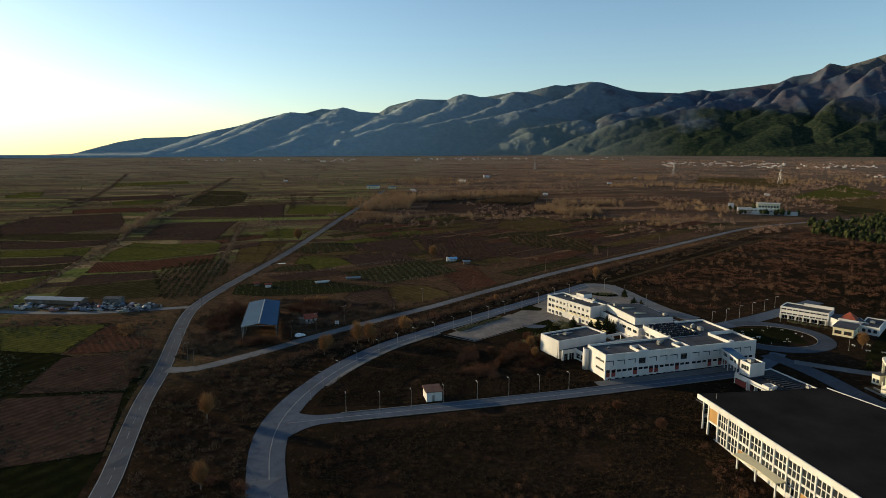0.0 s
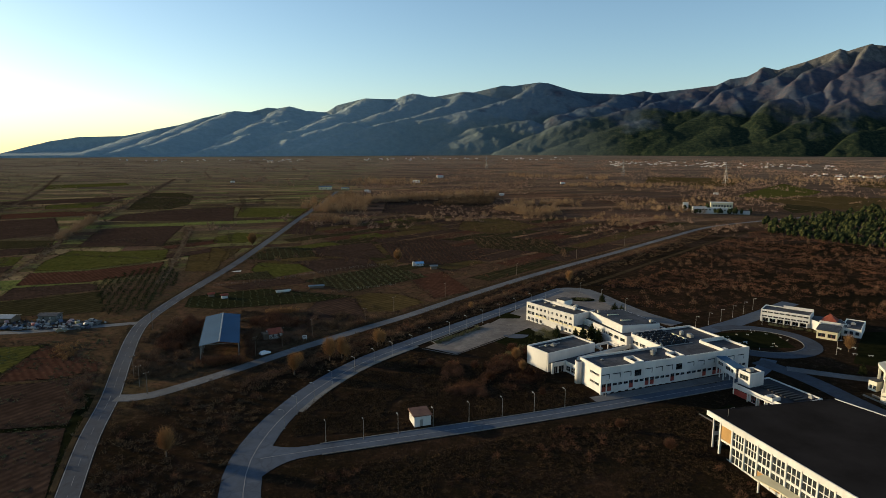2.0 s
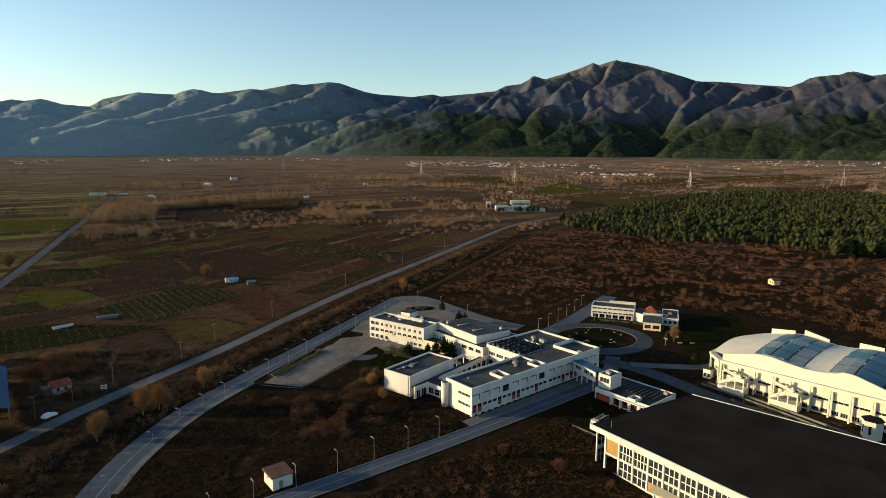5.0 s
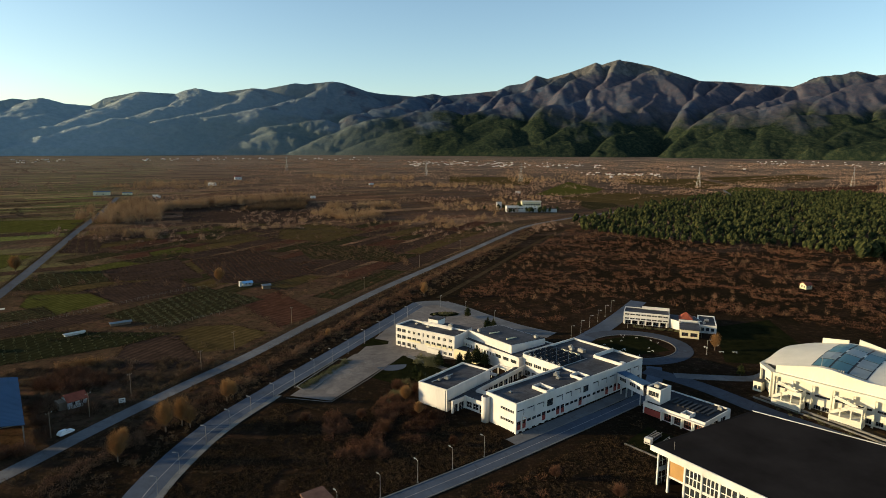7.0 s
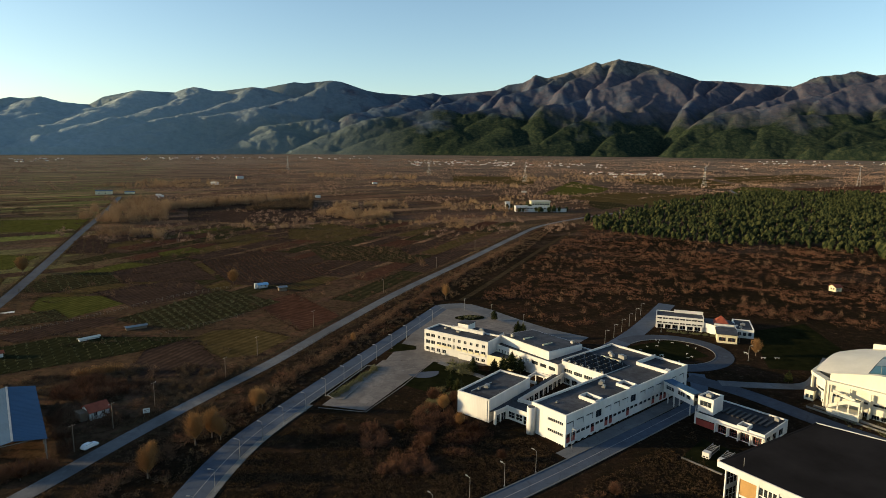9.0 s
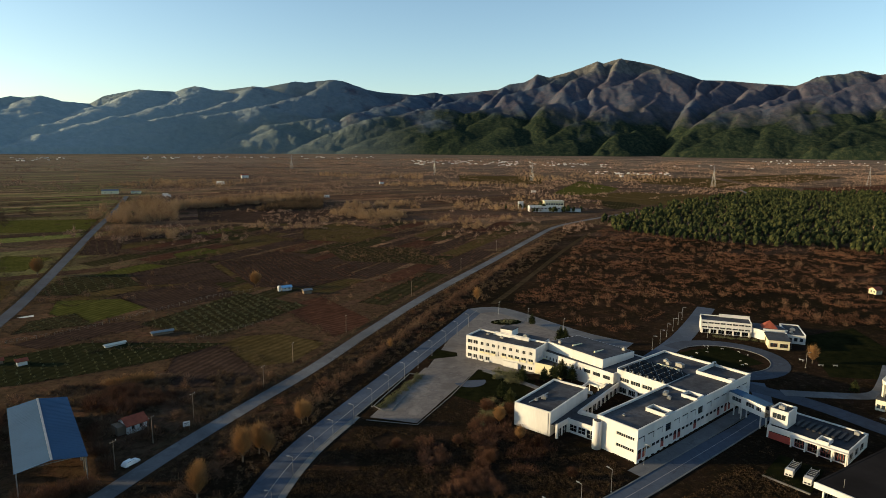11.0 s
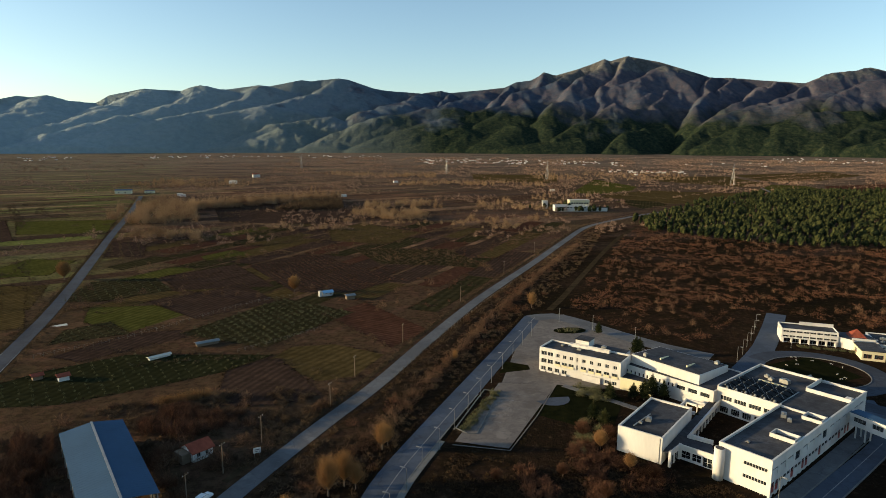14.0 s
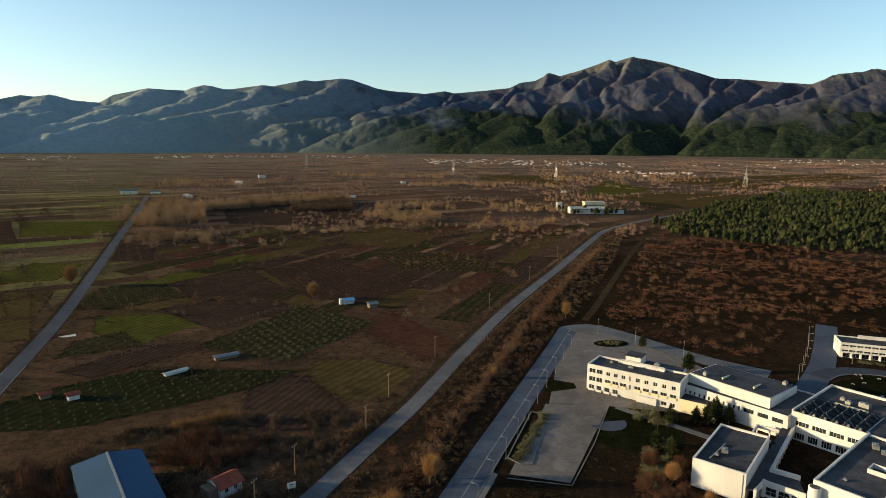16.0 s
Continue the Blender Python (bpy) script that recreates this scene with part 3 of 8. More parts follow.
LOW_SPURS = [(9.2, .50, 3.8, 1.8, .34, 2.7, -4.5, .05, 0.0), (8.4, .36, 2.8, 4.3, .22, 1.6, -0.3, .04, -0.1), (10.0, .26, 1.9, 6.9, .14, 0.8, 4.3, .04, 0.0), (-2.0, .44, 2.8, -6.7, .32, 2.0, -12.3, .04, -0.2),
             (-7.1, .56, 3.7, -13.5, .36, 2.2, -19.8, .05, -0.1), (-13.1, .46, 2.9, -18.6, .28, 1.6, -23.2, .05, -0.1), (-18.6, .42, 2.5, -23.0, .22, 1.0, -26.3, .05, -0.2), (-5.9, .26, 1.6, -8.1, .15, 0.8, -10.3, .05, 0.0),
             (-14.5, .26, 1.3, -16.4, .13, 0.4, -18.1, .04, -0.2), (13.6, .46, 3.4, 11.6, .32, 2.2, 8.7, .05, 0.1), (14.6, .32, 2.2, 13.1, .18, 1.2, 10.6, .04, 0.0)]
WEST_SPURS = [(-0.8, .98, 6.1, -3.2, .78, 4.7, -6.8, .58, 3.6), (-7.6, .98, 5.3, -9.4, .76, 4.0, -12.2, .54, 3.0), (-12.3, .98, 5.1, -14.3, .72, 3.6, -17.1, .52, 2.7), (-16.5, .98, 4.6, -18.9, .72, 3.3, -22.5, .40, 1.8),
              (-23.3, .98, 3.8, -24.6, .76, 2.9, -26.8, .50, 1.9), (6.6, .98, 4.9, 4.3, .70, 4.0, 0.3, .48, 3.0), (12.0, .97, 5.2, 9.9, .78, 4.3, 6.9, .60, 3.6), (-28.0, .98, 3.3, -30.7, .66, 2.0, -34.5, .24, 0.4),
              (-30.7, .98, 2.6, -33.6, .58, 1.2, -36.9, .10, -0.1), (-34.5, .98, 1.6, -36.8, .66, 0.7, -39.1, .15, -0.1), (-23.7, .66, 2.6, -27.2, .38, 1.3, -30.5, .08, 0.0)]


# short spurs added under the eastern skyline so that its face falls in shade
HEAD_SPURS = []
for a_ in (9.2, 14.4, 17.6, 24.6, 29.2, 33.0, 35.9, 39.6, 46.5, 51.0, 56.0):
    r_ = float(np.interp(a_, *zip(*RANGE)))
    HEAD_SPURS.append((a_, .98, r_ - 0.05, a_ - 1.0, .80, r_ * 0.80, a_ - 2.3, .58, r_ * 0.56))


def build_mountains():
    az = np.linspace(-58, 66, 1150)
    s = np.linspace(0, 1.08, 135)
    A, Q = np.meshgrid(az, s, indexing="ij")
    start = np.interp(A, [-12, 16], [3950, 3450])
    R = start + (4850 - start) * Q
    X, Y = R * np.sin(np.radians(A)), R * np.cos(np.radians(A))
    far = np.interp(az, *zip(*RANGE))[:, None] + 0 * Q
    foot = -0.5

    def field(fn, f, seed, octaves):
        return np.array([fn(Vector((x * f, y * f, seed)), 1.0, 2.0, octaves) for x, y in zip(X.ravel(), Y.ravel())]).reshape(X.shape)

    warp, warp2 = field(noise.fractal, 0.0032, 3.0, 4), field(noise.fractal, 0.0032, 9.0, 4)
    knoll, small = field(noise.fractal, 0.0065, 1.0, 3), field(noise.fractal, 0.013, 5.0, 4)
    gully = np.abs(field(noise.fractal, 0.0055, 14.0, 4))
    # apron and head wall
    E = foot + 0.25 * np.clip(far - foot, 0, 3) * np.clip(Q, 0, 1) ** 1.3 + (far - foot - 0.25 * np.clip(far - foot, 0, 3)) * np.clip((Q - 0.6) / 0.4, 0, 1) ** 9.0
    # spurs with steep flanks, bent by the warp
    AW, QW = A + 0.6 * warp, Q + 0.03 * warp2 * np.clip(Q / 0.15, 0, 1)
    S = np.full_like(E, -9.0)
    for line in PEAK_SPURS + PINE_SPURS + LOW_SPURS + WEST_SPURS + HEAD_SPURS:
        # steep towards the west, long and even towards the east
        steep, even, round_ = (1.9, 1.3, 22.0) if line in PEAK_SPURS + HEAD_SPURS else (1.5, 1.15, 34.0) if line in PINE_SPURS else (1.25, 0.62, 46.0) if line[0] > -4 else (0.80, 0.50, 90.0)
        for k in (0, 3):
            a0, q0, e0, a1, q1, e1 = line[k:k + 6]
            ux, uy = (a1 - a0) * 74.0, (q1 - q0) * 1150.0
            px_, py_ = (AW - a0) * 74.0, (QW - q0) * 1150.0
            t = np.clip((px_ * ux + py_ * uy) / (ux * ux + uy * uy), 0, 1)
            side = px_ - t * ux
            d = np.hypot(side * np.where(side < 0, steep, even), (py_ - t * uy) * 1.15)
            S = np.maximum(S, e0 + (e1 - e0) * t - 0.0095 * np.maximum(np.sqrt(d * d + round_ ** 2) - round_, 0))
    S = S - 1.2 * np.clip(1 - Q / 0.05, 0, 1)
    soft = 0.07
    E = np.where(Q < 0.985, soft * np.logaddexp(E / soft, S / soft), E)
    # side valleys, knolls and treetops
    amp = np.clip(far - foot, 0, None) / 6.5
    fall = np.clip(Q / 0.10, 0, 1) * (1 - np.clip((Q - 0.86) / 0.12, 0, 1))
    E = E + amp * fall * (0.20 * (gully - 0.22) + 0.08 * knoll) + (0.3 + 0.7 * amp) * np.clip(Q / 0.06, 0, 1) * 0.045 * small * (1 - 0.6 * np.clip((Q - 0.9) / 0.1, 0, 1))
    crag = 0.06 * amp * small * (1 + 1.3 * np.exp(-((A - 20) / 5.0) ** 2))
    E = np.minimum(E, far + crag - 0.03 * (Q < 0.97))
    E = E - np.clip(Q - 1.0, 0, 1) * 14.0 * np.maximum(0.3, amp)
    Z = 77.0 + R * np.tan(np.radians(E)) - 14.0 * (Q < 0.02)
    n = len(s)
    i, j = np.meshgrid(np.arange(len(az) - 1), np.arange(n - 1), indexing="ij")
    faces = np.stack([i * n + j, i * n + j + 1, (i + 1) * n + j + 1, (i + 1) * n + j], -1).reshape(-1, 4)
    me = bpy.data.meshes.new("mountain_range")
    me.from_pydata(np.stack([X, Y, Z], -1).reshape(-1, 3).tolist(), [], faces.tolist())
    me.polygons.foreach_set("use_smooth", [True] * len(faces))
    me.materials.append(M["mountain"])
    if me.polygons[len(faces) // 2].normal.z < 0:
        me.flip_normals()
    tagged(new("mountain_range", me), "wooded foothills below a long bare mountain range", "mountains", kind="structure")


build_mountains()


# ---- roads ----
def road(name, pts, half, mat, label, up=0.06, step=6.0):
    left = (lambda q: -half(q)) if callable(half) else -half
    ob = new(name, mesh_of(name, strip(pts, left, half, up, 0.4, step), M[mat]))
    return tagged(ob, label, "road", kind="structure")


def campus_half(q):
    """The drive narrows past the junction."""
    return float(np.interp(q.y, [85, 122], [4.9, 3.8]))


def access_half(q):
    """The drive opens out where it meets the wide one."""
    return 2.7 + 6.0 * max(0.0, 1 - math.hypot(q.x + 34, q.y - 91) / 12.0) ** 2.2


def extra(name, bm, mat, label, category="trim"):
    return tagged(new(name, mesh_of(name, bm, M[mat])), label, category, kind="structure")


MAIN = [(150, -420), (75, -230), (20, -118), (-18, -40), (-40, 8), (-60, 48), (-70.5, 66), (-86, 93), (-98, 117), (-114.5, 145), (-132, 176), (-141, 198), (-150, 237), (-156, 269), (-169, 336), (-195, 446), (-227, 578), (-262, 730), (-320, 960)]
MIDDLE = [(-96, 117), (-86, 121), (-72, 142), (-59, 166), (-42, 195), (-25, 223), (-2.5, 266), (32, 328), (85, 413), (138, 500), (186, 576), (230, 622), (285, 668), (360, 720), (480, 800), (640, 930), (720, 1060)]
INNER = [(150, -190), (95, -100), (50, -34), (16, 8), (-4, 32), (-21.6, 58), (-32, 76), (-37, 90), (-38.7, 104), (-38.4, 118), (-35.7, 136), (-28, 160), (-15.5, 183), (1, 211), (14, 233), (31, 262), (47, 290)]
ACCESS = [(-34, 91), (-20, 98), (12, 113.5), (45, 130.5), (78, 149), (103, 163.5), (114, 176), (121, 189)]
road("road_main", MAIN, 2.9, "asphalt_main", "grey two-lane country road between fields")
road("road_straight", MIDDLE, 2.6, "asphalt_old", "pale straight country lane beside a ditch", 0.075)
road("road_campus", INNER, campus_half, "asphalt", "wide curving asphalt drive with a white centre line", 0.06)
road("road_access", ACCESS, access_half, "asphalt", "narrow asphalt drive along the white building", 0.07, 2.0)
extra("trim_centre_line", strip(INNER[4:], 0.7, 0.95, 0.075, 0.02), "paint_line", "white centre line on the drive")
extra("trim_access_line", strip(ACCESS[:6], -0.1, 0.1, 0.085, 0.02), "paint_line", "worn white line on the drive")
extra("trim_main_dashes", strip(MAIN[3:13], -0.05, 0.05, 0.075, 0.02, 2.0, 8.0), "paint_line", "dashed centre line on the road")
for k, (o0, o1) in enumerate(((-2.8, -2.6), (2.6, 2.8))):
    extra("trim_main_edge", strip(MAIN[3:14], o0, o1, 0.074, 0.02), "paint_line", "faded white edge line on the road")
extra("kerb_inner", strip(INNER[9:14], 3.8, 4.1, 0.2, 0.5), "concrete", "raised concrete kerb along the drive", "kerb")
extra("pavement_inner", strip(INNER[9:13], 4.1, 5.5, 0.17, 0.5), "concrete", "narrow concrete pavement beside the drive", "pavement")
extra("kerb_access", strip(ACCESS[1:6], -3.0, -2.7, 0.2, 0.5), "concrete", "raised concrete kerb along the drive", "kerb")
extra("kerb_access_outer", strip(ACCESS[1:6], 2.7, 3.0, 0.2, 0.5), "concrete", "raised concrete kerb along the drive", "kerb")
extra("pavement_facade", strip([(54, 140.5), (80, 155.5), (106, 171)], -2.2, 1.6, 0.17, 0.5), "asphalt_old", "paved apron under the long facade", "pavement")
CAR_PARK = [(-8, 180), (5, 174.5), (31, 213), (13, 217)]
extra("car_park", patch_of_land(CAR_PARK, 0.055), "yard", "empty worn car park with faded marks", "car park")
extra("yard_north", patch_of_land([(14, 217), (31, 213), (52, 205), (66, 222), (79, 229), (72, 262), (62, 292), (44, 288)], 0.045), "yard", "worn paved yard behind the building", "yard")
road("road_back", [(46, 288), (56, 290), (64, 280), (73, 262), (84, 243), (96, 230)], 4.5, "asphalt_old", "paved drive behind the building", 0.065)
road("road_north", [(98, 215), (106, 222), (122, 237), (142, 259), (160, 280)], 4.0, "asphalt", "asphalt drive beside a row of lamps", 0.07)
RING = [(124 + 20 * math.cos(radians(a)), 212 + 18 * math.sin(radians(a))) for a in range(-130, 131, 20)]
road("road_ring", RING, 3.2, "asphalt_main", "curved drive round a round lawn", 0.08, 3.0)
extra("kerb_ring", strip(RING, -3.5, -3.2, 0.2, 0.5, 3.0), "concrete", "kerb round the lawn", "kerb")
road("road_east", [(116, 186), (124, 176), (130, 165), (137, 148), (150, 126), (168, 100), (185, 78)], 3.6, "asphalt_main", "asphalt drive between the halls", 0.085)
road("road_hall", [(124, 180), (138, 176), (152, 174), (164, 182), (180, 196)], 2.4, "asphalt_old", "pale path round the domed hall", 0.09, 3.0)
for pts_ in ([(-225, 152), (-291, 280), (-336, 361), (-389, 442), (-452, 560), (-568, 791), (-800, 1230)], [(-470, 318), (-516, 406), (-579, 524), (-654, 651), (-805, 855), (-1183, 1330)],
             [(-180, 262), (-193, 289), (-223, 347), (-266, 426), (-301, 489)], [(-1104, 1460), (-822, 1124), (-661, 928), (-620, 800)], [(-568, 791), (-444, 793), (-345, 900)]):
    road("road_track", pts_, 2.0, "dirt", "dry farm track between strip fields", 0.045, 12.0)
road("road_side", [(-141, 190), (-160, 180), (-185, 168), (-230, 160), (-300, 158)], 2.2, "asphalt_old", "dirt lane past a scrapyard", 0.08)


# ---- fields ----
M["field_green"] = field_material("green_field", (0.07124, 0.07153, 0.0181), (0.1282, 0.1134, 0.03232), 3.0, 28)
M["field_red"] = field_material("red_ploughed_field", (0.07906, 0.03729, 0.02401), (0.1173, 0.0565, 0.03545), 2.2, -52)
M["field_brown"] = field_material("brown_field", (0.05429, 0.03436, 0.02521), (0.08686, 0.05499, 0.03878), 2.5, 28)
M["field_yellow"] = field_material("straw_field", (0.08142, 0.05748, 0.02327), (0.1329, 0.08997, 0.03749), 3.0, 40)
M["field_olive"] = field_material("grove_soil", (0.04071, 0.03498, 0.0168), (0.06785, 0.05373, 0.02714), 4.0, 28)
M["lawn"] = field_material("winter_lawn", (0.010, 0.012, 0.005), (0.020, 0.019, 0.008))
# shade over the near land is put into this dark green
M["pasture"] = field_material("shaded_pasture", (0.0120, 0.0145, 0.0060), (0.0230, 0.0215, 0.0095), 6.0, 20)
M["garden"] = field_material("kitchen_garden", (0.025, 0.026, 0.0120), (0.043, 0.041, 0.0180), 3.0, 28)
FIELDS = [
    ("field_1", [(-146, 306), (-153, 331), (-124, 332), (-107, 313), (-122, 289)], "field_green", "bright green sown strip field"),
    ("field_2", [(-46, 306), (-26, 325), (-2, 277), (-19, 256)], "field_red", "freshly ploughed red-brown field"),
    ("field_3", [(-102, 284), (-66, 338), (-32, 308), (-66, 262)], "field_olive", "small grove of young olive bushes"),
    ("field_4", [(-63, 249), (-56, 262), (-40, 263), (-22, 249), (-33, 229), (-45, 226)], "field_yellow", "pale straw-coloured stubble field"),
    ("field_5", [(-130, 340), (-91, 372), (-68, 332), (-100, 305)], "field_brown", "dark brown tilled field"),
    ("field_6", [(-147, 276), (-149, 295), (-135, 306), (-121, 287)], "field_olive", "dark green vegetable field with rows"),
    ("field_8", [(-29, 480), (38, 473), (54, 404), (-14, 422)], "field_olive", "orchard in even rows"),
    ("field_9", [(-76, 239), (-61, 254), (-50, 231), (-43, 216), (-54, 209), (-74, 211)], "field_brown", "dark ploughed land behind the shed"),
    ("field_18", [(330, 830), (470, 905), (560, 850), (420, 790)], "field_green", "dark green far meadow"),
    ("field_13", [(-95, 425), (-61, 467), (-6, 376), (-33, 346), (-62, 350)], "field_brown", "brown vineyard in winter"),
    ("field_14", [(-194, 464), (-213, 536), (-185, 528), (-169, 465)], "field_brown", "orchard of young trees beside the road"),
    ("field_15", [(-301, 579), (-344, 670), (-257, 677), (-233, 583)], "field_green", "bright green sown field"),
    ("field_16", [(-132, 461), (-116, 486), (-98, 466), (-125, 445)], "field_green", "small green fallow patch"),
    ("field_17", [(-171, 344), (-173, 387), (-142, 395), (-124, 362), (-152, 342)], "field_olive", "dark green plot with rows of young trees"),
    ("field_19", [(-140, 396), (-104, 431), (-73, 365), (-122, 362)], "field_brown", "dark brown tilled plot"),
    ("field_20", [(-242, 432), (-228, 404), (-203, 409), (-207, 455), (-238, 464)], "field_green", "dull green strip beside the road"),
    ("field_21", [(-217, 383), (-190, 332), (-178, 330), (-192, 382)], "field_yellow", "straw-coloured strip beside the road"),
    ("field_22", [(-51, 585), (-20, 629), (30, 560), (-4, 500), (-46, 521)], "field_yellow", "pale dry ploughed field"),
    ("field_23", [(-516, 406), (-548, 472), (-486, 531), (-396, 436), (-414, 374), (-452, 353)], "field_brown", "dark ploughed field between tracks"),
    ("field_27", [(-185, 296), (-215, 349), (-200, 376), (-166, 300)], "field_yellow", "dry yellow-green field beside the road"),
    ("field_28", [(-121, 287), (-102, 290), (-98, 279), (-128, 255), (-140, 262)], "field_brown", "narrow brown garden strip"),
    ("field_29", [(-145, 237), (-136, 247), (-114, 261), (-75, 256), (-61, 254), (-76, 239), (-96, 228), (-119, 218), (-136, 218)], "garden", "dark green kitchen garden with small bushes"),
    ("field_200", [(-201, 141), (-178, 149), (-158, 157), (-152, 138), (-147, 121), (-160, 119), (-173, 118)], "field_green", "green strip field beside the lane"),
    ("field_201", [(-143, 118), (-127, 125), (-116, 134), (-108, 117), (-98, 99), (-119, 92), (-131, 88)], "field_brown", "brown furrowed field beside the road"),
    ("field_202", [(-133, 84), (-117, 90), (-97, 97), (-88, 84), (-76, 66), (-96, 52)], "field_brown", "dark fallow field beside the road"),
    ("field_203", [(-145, 121), (-151, 138), (-157, 156), (-137, 141), (-124, 144), (-118, 136), (-128, 127)], "field_red", "rough red-brown fallow patch"),
    ("field_204", [(-459, 358), (-427, 374), (-362, 392), (-341, 363), (-376, 344), (-434, 338)], "field_olive", "dull green strip between tracks"),
    ("field_205", [(-425, 330), (-374, 341), (-340, 360), (-327, 336), (-352, 310), (-386, 298)], "field_brown", "dark brown tilled strip between tracks"),
    ("field_206", [(-377, 290), (-360, 302), (-327, 324), (-306, 294), (-335, 279), (-356, 272)], "field_green", "yellow-green sown strip between tracks"),
    ("field_207", [(-352, 268), (-331, 276), (-304, 292), (-291, 271), (-307, 255), (-327, 247)], "field_brown", "brown ploughed strip between tracks"),
    ("field_208", [(-308, 232), (-323, 244), (-304, 252), (-289, 268), (-279, 250), (-291, 240)], "field_olive", "dull green strip between tracks"),
    ("field_209", [(-305, 229), (-288, 237), (-278, 247), (-269, 234), (-282, 210)], "field_brown", "brown fallow strip beside a track"),
    ("field_210", [(-278, 206), (-267, 231), (-254, 206), (-257, 188)], "field_green", "bright green strip field"),
    ("field_211", [(-321, 368), (-374, 459), (-359, 478), (-314, 500), (-285, 436), (-259, 382)], "field_brown", "dark brown tilled field beside a track"),
    ("field_212", [(-297, 309), (-312, 352), (-280, 352), (-245, 370), (-221, 330), (-250, 291), (-277, 279)], "field_green", "green sown field between tracks"),
    ("field_213", [(-275, 274), (-247, 287), (-217, 323), (-200, 291), (-223, 258), (-255, 243)], "field_red", "red-brown ploughed strip between tracks"),
    ("field_214", [(-252, 238), (-221, 255), (-213, 254), (-202, 243), (-237, 212)], "field_brown", "dark fallow strip behind the scrapyard"),
    ("field_215", [(-234, 209), (-217, 224), (-199, 241), (-169, 204), (-185, 195), (-220, 186)], "field_olive", "green-brown strip behind the scrapyard"),
    ("field_216", [(-716, 672), (-615, 778), (-588, 797), (-566, 715), (-648, 644)], "field_brown", "dark brown strip on the plain"),
    ("field_217", [(-604, 647), (-593, 678), (-553, 699), (-529, 634), (-567, 607)], "field_green", "green strip on the plain"),
    ("field_218", [(-570, 547), (-534, 586), (-477, 602), (-459, 564), (-534, 511)], "field_red", "red-brown strip on the plain"),
    ("field_219", [(-850, 697), (-877, 750), (-854, 770), (-773, 687), (-803, 657)], "field_green", "bright green plot on the plain"),
    ("field_220", [(-917, 990), (-826, 1100), (-770, 1035), (-840, 906)], "field_green", "green strip on the plain"),
    ("field_221", [(-617, 867), (-561, 883), (-502, 822), (-432, 696), (-421, 640), (-466, 620)], "field_olive", "dull green plot on the plain"),
    ("field_222", [(-417, 634), (-359, 682), (-287, 545), (-338, 536), (-410, 516), (-436, 571)], "field_brown", "brown plot on the plain"),
    ("field_230", [(323, 978), (433, 1189), (515, 1341), (500, 1108), (442, 1012), (359, 954)], "field_green", "dull green meadow on the plain"),
    ("field_231", [(364, 943), (478, 1024), (566, 971), (608, 946), (471, 820), (396, 790), (339, 901)], "field_yellow", "tan dry meadow beside the lane"),
    ("field_232", [(355, 862), (391, 824), (380, 775), (322, 734), (328, 786)], "field_olive", "dark green meadow beside the lane"),
    ("field_233", [(681, 1434), (894, 1435), (818, 1185), (705, 1089), (626, 1261)], "field_yellow", "tan dry meadow on the plain"),
    ("field_234", [(282, 1578), (487, 1505), (385, 1224), (229, 1277)], "field_yellow", "tan dry meadow on the plain"),
    ("field_235", [(696, 1032), (807, 1151), (846, 1102), (815, 1029), (671, 910)], "field_green", "green meadow beside the pines"),
    ("field_236", [(883, 1100), (1163, 1176), (938, 946), (795, 989)], "field_red", "red-brown fallow land on the plain"),
    ("field_237", [(-197, 833), (-114, 845), (-30, 753), (10, 673), (-57, 624), (-154, 649)], "field_brown", "dark brown land on the plain"),
    ("field_238", [(941, 1486), (1311, 1596), (1276, 1431), (1007, 1257), (855, 1221)], "field_yellow", "tan dry meadow on the plain"),
]
PLOTS = {f[0]: f[1] for f in FIELDS}
OPEN_LAND = [PLOTS["field_%d" % k] for k in range(230, 239) if k != 237]
for k, (nm, pts, mat, label) in enumerate(FIELDS):
    extra(nm, patch_of_land(pts, (0.02 if pts[0][1] > 160 else 0.075) + 0.002 * (k % 4), cuts=8), mat, label, "field")
extra("lawn_north", patch_of_land([(20, 236), (27, 231), (26.5, 227), (15, 225)], 0.07), "lawn", "small lawn beside the north wing", "lawn")
extra("bed_yard", prism(bmesh.new(), [(56 + 7 * math.cos(a * 0.524), 268 + 4 * math.sin(a * 0.524)) for a in range(12)], 1.5, 2.15), "lawn", "planted oval bed in the yard", "bed")
extra("pasture_south", patch_of_land([(-64, 44), (-104, 118), (-330, 130), (-300, -60)], 0.012, cuts=14), "pasture", "winter pasture darkened for shade beside the road", "field")
extra("lawn_round", patch_of_land([(113, 200), (136, 205), (133, 226), (110, 220)], 0.03), "lawn", "round lawn with low shrubs", "lawn")
extra("lawn_office", patch_of_land([(150, 190), (185, 180), (205, 240), (172, 232)], 0.03), "lawn", "dark mown lawn", "lawn")
extra("lawn_school", patch_of_land([(14, 196), (34, 178), (48, 200), (28, 222)], 0.03), "lawn", "overgrown lawn with a round sitting place", "lawn")
extra("sitting_place", prism(bmesh.new(), [(26 + 5.5 * math.cos(a * 0.393), 203 + 5.5 * math.sin(a * 0.393)) for a in range(16)], 1.0, 1.22), "asphalt", "round paved sitting place", "paving")
extra("path_school", strip([(33, 212), (44, 198), (50, 190)], -1.2, 1.2, 0.10, 0.3), "asphalt_old", "concrete footpath", "path")
extra("track_edge", strip([(a - 4.6, b + 2.5) for a, b in MIDDLE[3:11]], -0.9, 0.9, 0.05, 0.3), "track", "dry grass verge along the lane", "verge")
